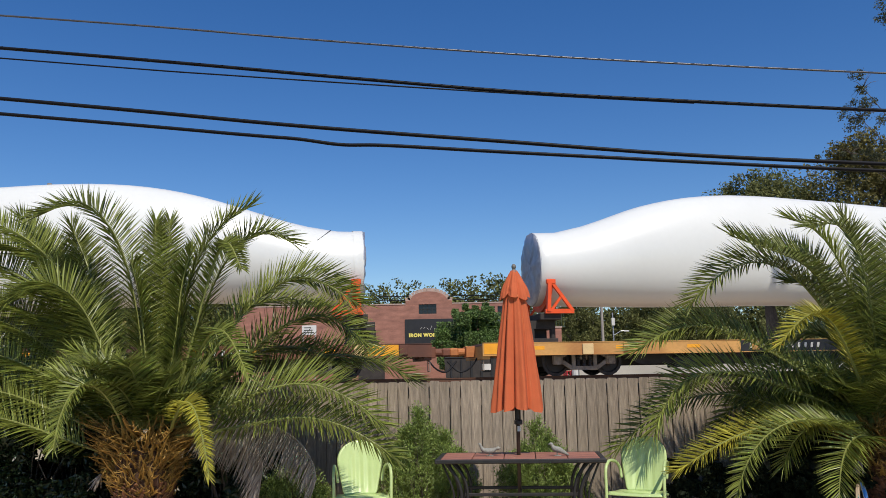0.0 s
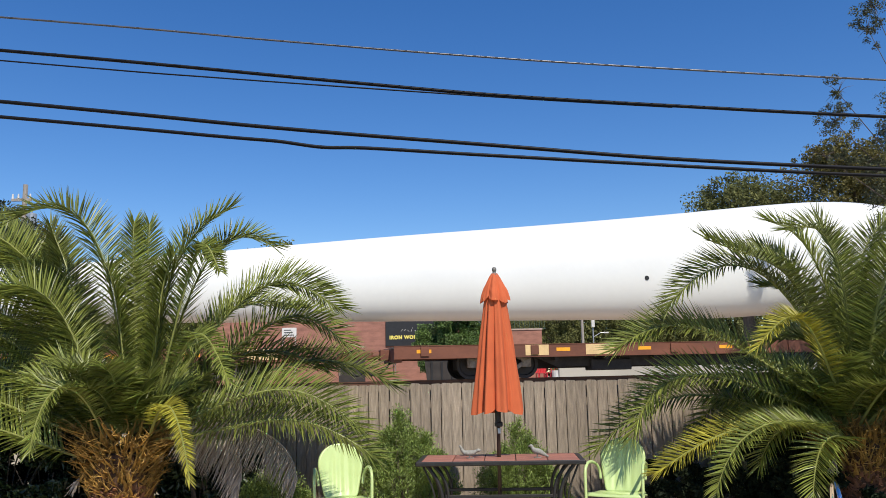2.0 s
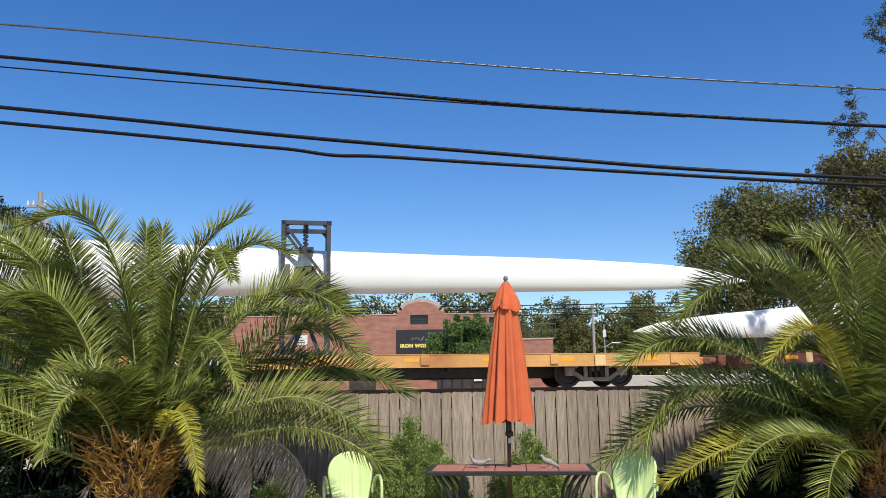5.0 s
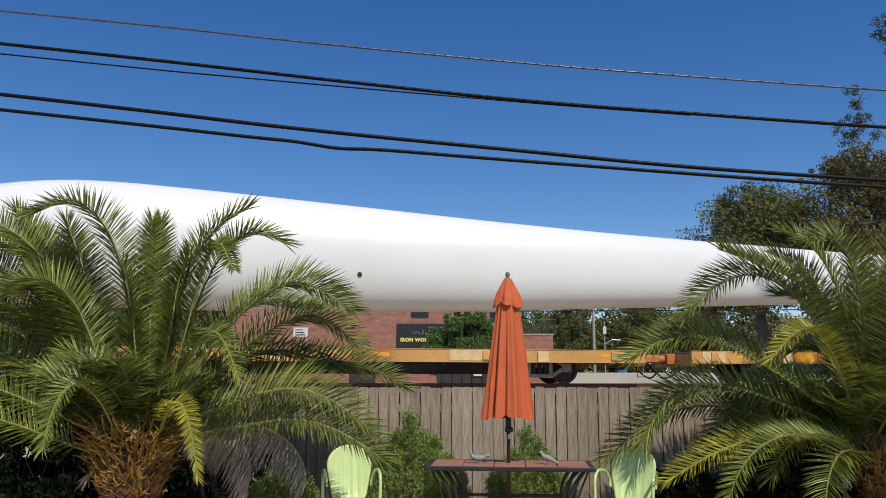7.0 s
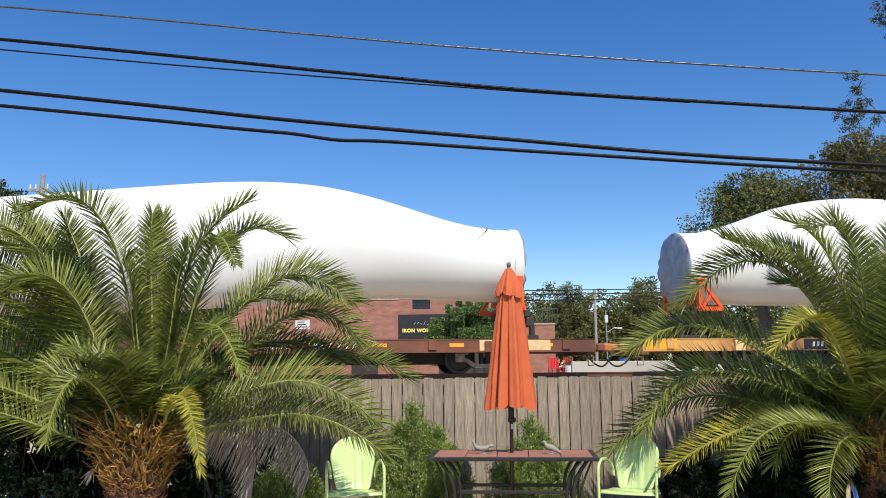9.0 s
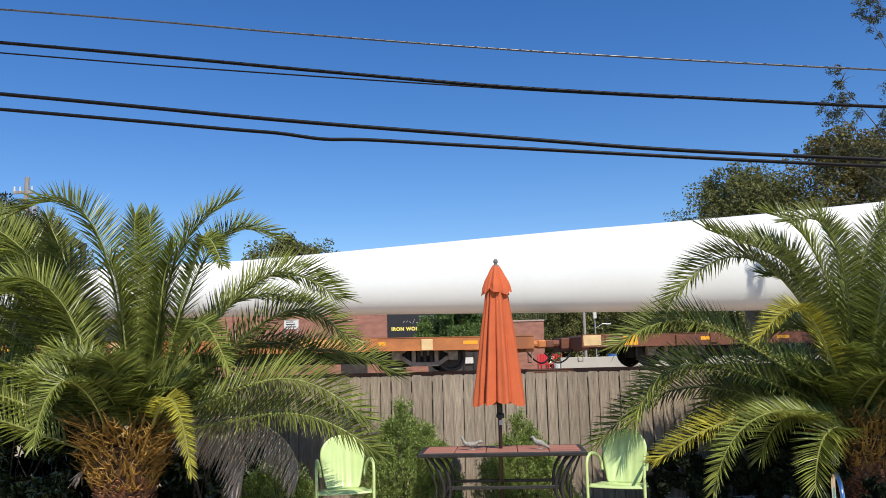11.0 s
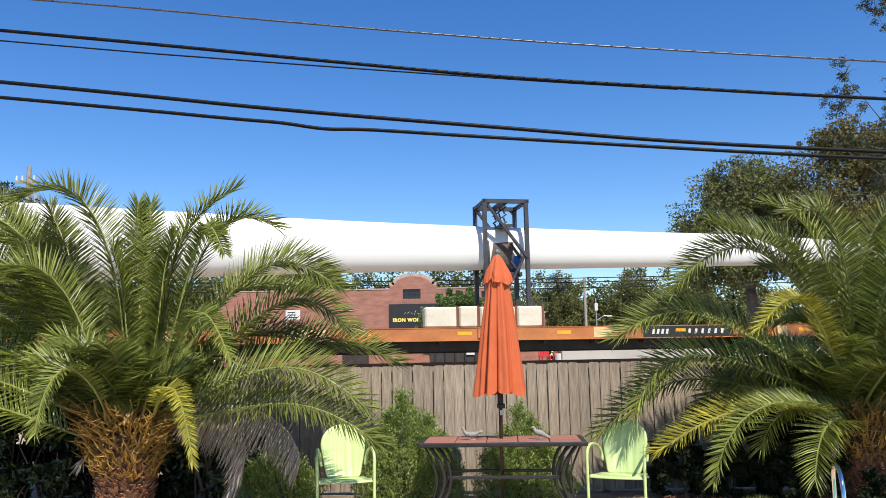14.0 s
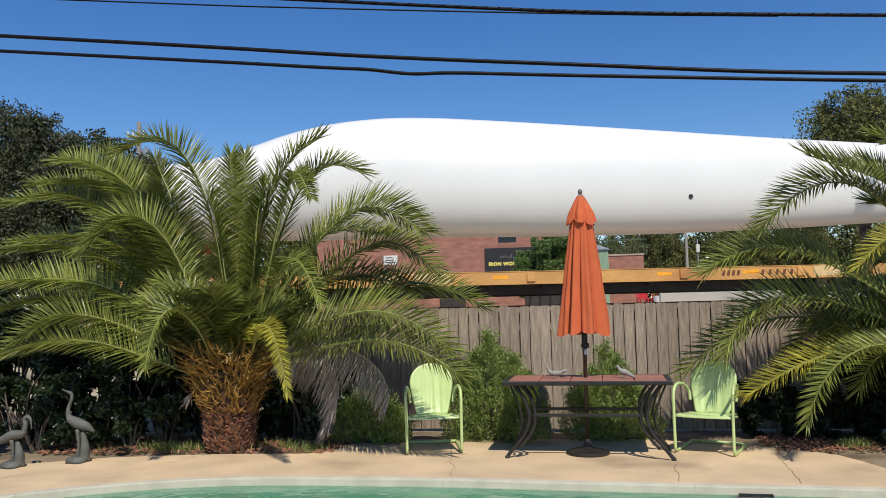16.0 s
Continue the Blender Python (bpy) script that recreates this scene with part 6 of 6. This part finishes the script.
def build_heron(at, turn, tall):
    bm = bmesh.new()
    rings = [[bm.verts.new(((r + 0.018 * math.sin(5 * a + i)) * math.cos(a), (r + 0.018 * math.sin(4 * a + 2 * i)) * math.sin(a), h)) for a in [2 * math.pi * k / 18 for k in range(18)]] for i, (r, h) in enumerate(((0.115, 0.0), (0.11, 0.03), (0.085, 0.055), (0.03, 0.06)))]
    for a, b in zip(rings, rings[1:]):
        for k in range(18):
            bm.faces.new((a[k], a[(k + 1) % 18], b[(k + 1) % 18], b[k]))
    bm.faces.new(rings[0][::-1])
    bm.faces.new(rings[-1])
    z = 0.33 if tall else 0.27
    for y in (-0.022, 0.022):
        loft(bm, [(0.0, y, 0.03), (0.015, y, z * 0.5), (0.0, y, z)], [0.02, 0.013, 0.022], 8)
    # a clump of reeds cast behind the legs
    loft(bm, [(0.06, 0, 0.02), (0.07, 0.0, z * 0.45), (0.045, 0, z * 0.92)], [0.055, 0.045, 0.02], 9)
    if tall:
        loft(bm, [(0.16, 0, z - 0.03), (0.09, 0, z + 0.02), (0.0, 0, z + 0.06), (-0.07, 0, z + 0.10), (-0.10, 0, z + 0.15)], [0.012, 0.05, 0.065, 0.05, 0.025], 12, 0.85)
        loft(bm, [(-0.09, 0, z + 0.12), (-0.10, 0, z + 0.20), (-0.07, 0, z + 0.29), (-0.065, 0, z + 0.345), (-0.085, 0, z + 0.37)], [0.03, 0.02, 0.017, 0.017, 0.019], 9)
        loft(bm, [(-0.08, 0, z + 0.368), (-0.11, 0, z + 0.38), (-0.165, 0, z + 0.405)], [0.018, 0.012, 0.003], 8)
    else:
        loft(bm, [(-0.17, 0, z - 0.05), (-0.10, 0, z + 0.0), (0.0, 0, z + 0.04), (0.09, 0, z + 0.05), (0.13, 0, z + 0.08)], [0.012, 0.05, 0.06, 0.045, 0.025], 12, 0.85)
        loft(bm, [(0.11, 0, z + 0.06), (0.13, 0, z + 0.14), (0.12, 0, z + 0.20), (0.155, 0, z + 0.225)], [0.028, 0.022, 0.02, 0.022], 9)
        loft(bm, [(0.15, 0, z + 0.225), (0.185, 0, z + 0.19), (0.195, 0, z + 0.09)], [0.02, 0.013, 0.003], 8)
    bmesh.ops.recalc_face_normals(bm, faces=bm.faces)
    ob = obj("heron_statue", bm, M_STATUE, smooth=True)
    ob.matrix_world = pose(*at, 0, 0, turn)
    tagged(ob, "grey cast heron statue with raised neck" if tall else "grey cast heron statue with bowed head", "statue", "heron statues by the pool")


build_table()
build_umbrella()
build_chair((-0.875, 8.50, 0), 10, "lime green metal lawn chair with shell back, beside the palm")
build_chair((1.88, 8.42, 0), -24, "lime green metal lawn chair with shell back, beside the table")
build_dove((0.40, 8.24, 0.745), -8, True)
build_dove((1.05, 8.16, 0.745), -12, False)
build_heron((-4.98, 7.68, 0.0), 0, False)
build_heron((-4.44, 7.92, 0.0), 10, True)


def build_pool_rail():
    r = thing("pool_handrail", "bent chrome pool handrail", "handrail", at=pose(3.34, 6.95, 0, 0, 0, 72))
    for y in (0.0,):
        bm = bmesh.new()
        add_tube(bm, curve_pts([(0.32, y, 0), (0.32, y, 0.42), (0.25, y, 0.56), (0.1, y, 0.60), (-0.08, y, 0.52), (-0.16, y, 0.30), (-0.17, y, -0.3)], 7), 0.019, 10)
        part("rail", bm, M_CHROME, r, smooth=True)
        bm = bmesh.new()
        add_cyl(bm, (0.32, y, 0), (0.32, y, 0.02), 0.045, 0.04, seg=14)
        part("flange", bm, M_CHROME, r)


build_pool_rail()


def build_grass():
    rnd = random.Random(2)
    V, F = [], []
    for k in range(1500):
        if k % 4:
            cx, cy = ((-3.95, 8.62), (-3.75, 8.5), (-2.45, 8.62), (-2.2, 8.5), (-3.5, 8.55), (3.3, 8.6))[k % 6]
            x, y = cx + rnd.gauss(0, 0.10), cy + rnd.gauss(0, 0.05)
        else:
            x, y = rnd.uniform(-4.8, -2.0), rnd.uniform(8.42, 9.0)
        h, a = rnd.uniform(0.03, 0.12), rnd.uniform(0, 6.28)
        o = Vector((x, y, 0.0))
        tip = o + Vector((math.cos(a) * h * 0.7, math.sin(a) * h * 0.7, h))
        w = Vector((-math.sin(a), math.cos(a), 0)) * 0.005
        i = len(V)
        V += [o - w, o + w, tip]
        F.append((i, i + 1, i + 2))
    g = cloud_part("grass_tufts", (np.array([list(v) for v in V]), np.array(F)), M_GRASS, None)
    tagged(g, "thin tufts of grass in the planting bed", "grass", kind="stuff")
    bm = bmesh.new()
    for k in range(2200):
        x, y = (rnd.uniform(-5.2, -1.9), rnd.uniform(8.36, 9.35)) if k % 3 else (rnd.uniform(2.5, 4.6), rnd.uniform(8.35, 9.3))
        s = rnd.uniform(0.012, 0.035)
        add_box(bm, -s, s, -s * 0.35, s * 0.35, -0.004, 0.006, m=pose(x, y, 0.012, rnd.uniform(-30, 30), rnd.uniform(-30, 30), rnd.uniform(0, 180)))
    tagged(obj("bark_mulch", bm, M_MULCH), "scattered reddish bark mulch and dead leaves", "mulch", kind="stuff")


M_MULCH = mat("bark_mulch", (0.24, 0.11, 0.06), 0.95, var=0.3, scale=20, island=0.5)
build_grass()


# ---- beyond the railway ----
def build_building():
    b = thing("brick_building", "old red-brick workshop with arched parapet and iron works sign", "building", at=pose(0, 58, 1.1))
    g = 1.1
    def hole_wall(x0, x1, zt, holes):
        bm = bmesh.new()
        xs = sorted({x0, x1, *[h[0] for h in holes], *[h[1] for h in holes]})
        zs = sorted({0.0, zt, *[h[2] for h in holes], *[h[3] for h in holes]})
        for i in range(len(xs) - 1):
            for j in range(len(zs) - 1):
                cx, cz = (xs[i] + xs[i + 1]) / 2, (zs[j] + zs[j + 1]) / 2
                if not any(h[0] < cx < h[1] and h[2] < cz < h[3] for h in holes):
                    add_box(bm, xs[i], xs[i + 1], 0, 0.35, zs[j], zs[j + 1])
        bmesh.ops.remove_doubles(bm, verts=bm.verts, dist=0.001)
        return bm

    win = (-2.40, -1.10, 5.92 - g, 6.62 - g)
    rw = [(2.35, 3.15, 5.62 - g, 6.38 - g), (3.35, 4.1, 5.62 - g, 6.38 - g)]
    part("wall", hole_wall(-16, 4.6, 6.62 - g, [win, *rw]), M_BRICK, b)
    part("side_wall", add_box(bmesh.new(), 4.25, 4.6, 0.35, 14, 0, 6.5 - g), M_BRICK, b)
    part("roof", add_box(bmesh.new(), -16, 4.25, 0.36, 14, 5.9 - g, 6.05 - g), M_UNDER, b)
    arch = [(-3.35, 6.625 - g), (0.05, 6.625 - g), (0.05, 6.86 - g)] + [(-1.65 + 1.35 * math.cos(a), 6.9 - g + 0.66 * math.sin(a)) for a in np.linspace(0.05, math.pi - 0.05, 14)] + [(-3.35, 6.86 - g)]
    part("parapet", add_prism(bmesh.new(), arch, 0.0, 0.35), M_BRICK, b)
    bm = bmesh.new()
    for (x0, z0), (x1, z1) in zip(arch[2:], arch[3:]):
        beam(bm, (x0, 0.15, z0), (x1, 0.15, z1), 0.12, 0.5)
    add_box(bm, -16, -3.35, -0.04, 0.4, 6.62 - g, 6.70 - g)
    add_box(bm, 0.05, 4.62, -0.04, 0.4, 6.62 - g, 6.70 - g)
    part("coping", bm, M_STUCCO, b, "pale coping")
    for x0, x1, z0, z1 in (win, *rw):
        w = part("window", add_box(bmesh.new(), x0, x1, 0.16, 0.19, z0, z1), M_GLASS, b, "dark window")
        bm = bmesh.new()
        for k in range(1, 4):
            xx = x0 + (x1 - x0) * k / 4
            add_box(bm, xx - 0.015, xx + 0.015, 0.12, 0.155, z0, z1)
        add_box(bm, x0, x1, 0.12, 0.155, (z0 + z1) / 2 - 0.015, (z0 + z1) / 2 + 0.015)
        part("mullion", bm, M_UNDER, w)
    part("door", add_box(bmesh.new(), -6.8, -4.9, -0.05, 0.0, 0, 2.4, 0.01), M_UNDER, b, "dark workshop door")
    s = thing("iron_works_sign", "black signboard with yellow iron works lettering on brick", "sign", at=pose(-1.55, 57.97, 4.62))
    part("board", add_box(bmesh.new(), -1.86, 1.9, -0.06, 0.0, -0.86, 0.92, 0.01), M_BLACK, s)
    cu = bpy.data.curves.new("lettering", "FONT")
    cu.body, cu.size, cu.extrude = "IRON WORKS", 0.34, 0.01
    cu.space_character, cu.offset = 1.16, 0.022
    cu.materials.append(M_SIGNY)
    dg = new("lettering_shape", cu)
    me = bpy.data.meshes.new_from_object(dg.evaluated_get(bpy.context.evaluated_depsgraph_get()))
    bpy.data.objects.remove(dg)
    t = new("lettering", me)
    t.parent = s
    t.matrix_basis = pose(-1.58, -0.075, -0.36, 90, 0, 0)
    bm = bmesh.new()
    rnd = random.Random(3)
    for k in range(9):
        x = -0.75 + 0.24 * k
        beam(bm, (x, -0.07, 0.12 + 0.25 * rnd.random()), (x + 0.13, -0.07, 0.14 + 0.35 * rnd.random()), 0.05, 0.02)
    part("script_bars", bm, M_LETTER, s, "small unreadable white script")
    low = thing("low_brick_wall", "low red-brick yard wall with pale cap", "wall", at=pose(6.6, 57.0, 1.1))
    part("wall", add_box(bmesh.new(), -2.4, 1.2, 0, 0.3, 0, 3.55), M_BRICK, low)
    part("cap", add_box(bmesh.new(), -2.45, 1.25, -0.05, 0.35, 3.55, 3.66, 0.01), M_STUCCO, low)
    fe = thing("steel_railing", "dark green steel railing above the yard wall", "railing", at=pose(6.4, 57.5, 4.76))
    for k in range(22):
        part("baluster", add_cyl(bmesh.new(), (-2.1 + 0.18 * k, 0, 0), (-2.1 + 0.18 * k, 0, 1.05), 0.02, seg=5), M_RAILING, fe)
    for z in (0.02, 1.05):
        part("top_rail", add_box(bmesh.new(), -2.15, 1.75, -0.03, 0.03, z - 0.03, z + 0.03), M_RAILING, fe)
    sh = thing("metal_shed", "small pale green ribbed metal shed", "shed", at=pose(3.9, 55.0, 1.1))
    bm = add_box(bmesh.new(), -1.2, 1.3, 0, 2.5, 0, 3.9)
    for k in range(16):
        add_box(bm, -1.18 + 0.16 * k, -1.13 + 0.16 * k, -0.03, 0.0, 0, 3.88)
    part("body", bm, M_SHED, sh)
    part("roof", add_prism(bmesh.new(), [(-1.35, 3.9), (1.45, 3.9), (0.05, 4.45)], -0.15, 2.65), M_GALV, sh)
    ws = thing("white_notice", "small white notice board on two posts", "sign", at=pose(-9.85, 55, 1.1))
    part("panel", add_box(bmesh.new(), -0.5, 0.5, -0.03, 0.0, 3.3, 3.95, 0.01), M_OFFW, ws)
    bm = bmesh.new()
    for k in range(3):
        add_box(bm, -0.36, 0.34 - 0.1 * k, -0.036, -0.03, 3.42 + 0.17 * k, 3.48 + 0.17 * k)
    part("text_bars", bm, M_BLACK, ws)
    for x in (-0.42, 0.42):
        part("post", add_box(bmesh.new(), x - 0.04, x + 0.04, 0.0, 0.07, -0.05, 3.9), M_WOODPOLE, ws)


build_building()


def build_clutter():
    for i, (x, y, r) in enumerate(((6.0, 44.5, 10), (6.8, 44.8, -15), (6.4, 46.0, 30))):
        c = thing("plastic_chair", "red plastic slatted garden chair on the yard beyond the tracks", "chair", "red garden chairs", at=pose(x, y, 1.18, 0, 0, r))
        for k in range(6):
            part("slat", add_box(bmesh.new(), -0.28 + 0.096 * k, -0.21 + 0.096 * k, 0.22, 0.26, 0.40, 0.98, 0.01), M_RED, c)
        part("seat", add_box(bmesh.new(), -0.28, 0.28, -0.25, 0.24, 0.38, 0.42, 0.01), M_RED, c)
        for sx in (-0.25, 0.25):
            for sy in (-0.22, 0.22):
                part("leg", add_box(bmesh.new(), sx - 0.025, sx + 0.025, sy - 0.025, sy + 0.025, 0, 0.38), M_RED, c)
    for x, y, w, h in ((6.8, 44.5, 0.5, 0.9), (8.0, 45.0, 0.7, 0.6), (0.6, 44.5, 0.45, 0.8)):
        p = thing("planter_tub", "pale planter tub in the yard beyond the tracks", "planter", "planter tubs", at=pose(x, y, 1.17))
        part("tub", add_cyl(bmesh.new(), (0, 0, 0), (0, 0, h * 0.6), w * 0.38, w * 0.5, seg=14), M_OFFW, p)
        v, f = leaf_cloud([(0, 0, h * 0.8, w * 0.5, w * 0.5, h * 0.35)], 160, 0.07, int(x * 7), 0.5, 0.3)
        cloud_part("plant", (v, f), M_LEAFY, p)
    d = thing("dumpster", "dark painted steel dumpster in the yard beyond the tracks", "dumpster", at=pose(0.95, 40.5, 1.16))
    part("body", add_prism(bmesh.new(), [(-1.25, 0.08), (1.25, 0.08), (1.35, 1.15), (-1.35, 1.15)], -0.7, 0.7), M_UNDER, d)
    for x in (-1.0, -0.5, 0.0, 0.5, 1.0):
        part("rib", add_box(bmesh.new(), x - 0.05, x + 0.05, -0.76, -0.70, 0.1, 1.1, 0.01), M_BLACK, d)
    for x in (-0.67, 0.67):
        part("lid", add_box(bmesh.new(), x - 0.65, x + 0.65, -0.75, 0.75, 1.155, 1.21, 0.02), M_BLACK, d)
    for x in (-1.0, 1.0):
        part("foot", add_box(bmesh.new(), x - 0.1, x + 0.1, -0.6, 0.6, 0, 0.085), M_BLACK, d)
    part("notice", add_box(bmesh.new(), 0.55, 0.95, -0.775, -0.762, 0.55, 0.85), M_LETTER, d, "small pale notice")
    k = thing("barrel", "blue plastic barrel in the yard beyond the tracks", "barrel", at=pose(9.9, 44.6, 1.17))
    part("body", add_cyl(bmesh.new(), (0, 0, 0), (0, 0, 0.9), 0.28, 0.29, seg=16), M_BLUE, k)
    part("lid", add_cyl(bmesh.new(), (0, 0, 0.9), (0, 0, 0.94), 0.3, seg=16), M_BLACK, k)
    # low concrete loading edge seen under the cars
    tagged(obj("low_kerb_wall", add_box(bmesh.new(), 5.8, 40, 37.0, 37.3, 1.05, 1.86, 0.02), M_ROAD), "low pale concrete wall beyond the railway", "wall", kind="structure")


build_clutter()


def build_poles():
    p = thing("utility_pole", "grey wooden utility pole with transformer and insulators", "utility pole", at=pose(-21.7, 42, 1.1))
    part("shaft", add_cyl(bmesh.new(), (0, 0, -0.3), (0, 0, 11.1), 0.17, 0.12, seg=10), M_WOODPOLE, p)
    part("cross_arm", add_box(bmesh.new(), -0.7, 0.35, -0.06, 0.06, 10.2, 10.34), M_WOODPOLE, p)
    for x in (-0.65, -0.35, 0.28):
        part("insulator", add_cyl(bmesh.new(), (x, 0, 10.34), (x, 0, 10.6), 0.06, 0.04, seg=8), M_OFFW, p)
    bm = add_cyl(bmesh.new(), (0.42, 0, 8.6), (0.42, 0, 9.5), 0.26, seg=14)
    add_cyl(bm, (0.42, 0, 9.5), (0.42, 0, 9.7), 0.05, seg=6)
    part("transformer", bm, M_GALV, p, "grey transformer can")
    p = thing("utility_pole", "slim grey pole among distant trees", "utility pole", at=pose(14.1, 75, 1.1))
    part("shaft", add_cyl(bmesh.new(), (0, 0, -0.3), (0, 0, 7.8), 0.15, 0.12, seg=8), M_WOODPOLE, p)
    part("cross_arm", add_box(bmesh.new(), -0.6, 0.6, -0.05, 0.05, 7.4, 7.5), M_WOODPOLE, p)
    p = thing("street_lamp", "thin pole with a small lamp arm", "street lamp", at=pose(14.9, 74, 1.1))
    part("shaft", add_cyl(bmesh.new(), (0, 0, -0.3), (0, 0, 5.8), 0.06, seg=6), M_GALV, p)
    bm = add_tube(bmesh.new(), [(0, 0, 3.7), (0.7, 0, 4.1), (1.1, 0, 4.1)], 0.035, 6)
    part("arm", bm, M_GALV, p)
    part("lamp_head", add_box(bmesh.new(), 1.0, 1.45, -0.1, 0.1, 4.02, 4.15, 0.02), M_OFFW, p)
    part("meter_box", add_box(bmesh.new(), -0.15, 0.15, -0.2, -0.06, 4.6, 5.3, 0.02), M_OFFW, p)


build_poles()


def build_wire(name, pts, r, material, label, lumps=0):
    bm = bmesh.new()
    line = curve_pts(pts, 14)
    add_tube(bm, line, r, 7)
    if lumps:
        # lashing wire wound round the cable
        for a, b in zip(line, line[1:]):
            n = max(1, int((b - a).length / lumps))
            for k in range(n):
                p, q = a.lerp(b, k / n), a.lerp(b, (k + 0.5) / n)
                beam(bm, p + Vector((0, -r * 1.0, -r * 0.5)), q + Vector((0, -r * 1.0, r * 0.6)), r * 0.22)
    tagged(obj(name, bm, material, smooth=True), label, "cable", "overhead cables")


Y = 13.0
build_wire("overhead_wire", [(-24, Y, 9.35), (-7.3, Y, 7.734), (-2.49, Y, 7.218), (0.39, Y, 6.922), (3.25, Y, 6.668), (7.72, Y, 6.335), (14, Y, 5.96), (26, Y, 5.5)], 0.017, M_WIRE, "thin bright overhead wire", 0.5)
build_wire("overhead_cable", [(-24, Y, 8.95), (-7.26, Y, 7.142), (-1.53, Y, 6.485), (1.32, Y, 6.173), (4.16, Y, 5.942), (7.64, Y, 5.69), (14, Y, 5.29), (26, Y, 4.85)], 0.030, M_CABLE, "black lashed overhead cable", 0.35)
build_wire("overhead_wire", [(-24, Y, 8.75), (-7.25, Y, 6.96), (-3.43, Y, 6.57), (1.32, Y, 6.14), (4.16, Y, 5.915)], 0.013, M_CABLE, "thin black overhead wire joining a thicker cable")
build_wire("overhead_cable", [(-24, Y, 8.15), (-7.2, Y, 6.241), (-2.47, Y, 5.681), (1.29, Y, 5.298), (4.1, Y, 5.022), (7.55, Y, 4.78), (14, Y, 4.36), (26, Y, 4.0)], 0.034, M_CABLE, "thick black overhead cable")
build_wire("overhead_cable", [(-24, Y, 7.8), (-7.18, Y, 5.974), (-3.4, Y, 5.552), (-2.46, Y, 5.452), (-1.71, Y, 5.335), (-0.9, Y, 5.30), (1.29, Y, 5.124), (5.96, Y, 4.77), (9, Y, 4.58), (14, Y, 4.27), (26, Y, 3.9)], 0.031, M_CABLE, "black overhead cable with a sagging kink")
for x, h in ((-24.0, 9.8), (26.0, 9.8)):
    p = thing("utility_pole", "grey wooden utility pole carrying the overhead cables", "utility pole", at=pose(x, Y + 0.14, 0))
    part("shaft", add_cyl(bmesh.new(), (0, 0, -0.3), (0, 0, h), 0.15, 0.11, seg=10), M_WOODPOLE, p)
    part("cable_bracket", add_box(bmesh.new(), -0.06, 0.06, -0.2, 0.0, 3.8 if x > 0 else 7.7, 5.6 if x > 0 else 9.5), M_GALV, p)
for z in (8.35, 8.0, 7.5):
    build_wire("overhead_wire", [(-45, 69, z + 0.5), (-10, 69, z), (14, 69, z - 0.05), (45, 69, z + 0.2)], 0.04, M_CABLE, "distant dark utility wire")


# ---- motion ----
def motions():
    times = [0.5 * k for k in range(33)]
    for ob, u in MOVING:
        walk(ob, [(t, track_pose(u + train_travel(t)) @ TILT.get(ob, Matrix())) for t in times])
    for ob, crown, n in SWAYING:
        rows = []
        for t in times:
            a = radians(0.55 * math.sin(1.9 * t + 0.7 * n) + 0.35 * math.sin(3.1 * t + 1.3 * n))
            b = radians(0.45 * math.sin(2.3 * t + 0.9 * n))
            rows.append((t, Matrix.Translation((0, 0, crown)) @ Euler((a, b, 0.4 * a)).to_matrix().to_4x4() @ Matrix.Translation((0, 0, -crown))))
        walk(ob, rows)
    places = {ob: u for ob, u in MOVING}
    for w, at, car in SPINNING:
        u = places[car]
        first = next((t for t in np.arange(0, 16, 0.1) if u + train_travel(t) > -28), 15.9)
        last = next((t for t in np.arange(0, 16, 0.1) if u + train_travel(t) > 30), 16.0)
        rows, t = [], first
        if first > 0:
            rows.append((0.0, Matrix.Translation(at)))
        while t <= last + 1e-6:
            turn = (train_travel(t) - train_travel(first)) / 0.44
            rows.append((t, Matrix.Translation(at) @ Matrix.Rotation(turn, 4, "Y")))
            t += 1 / 30
        if rows[-1][0] < 15.97:
            rows.append((16.0, rows[-1][1]))
        walk(w, rows)


motions()
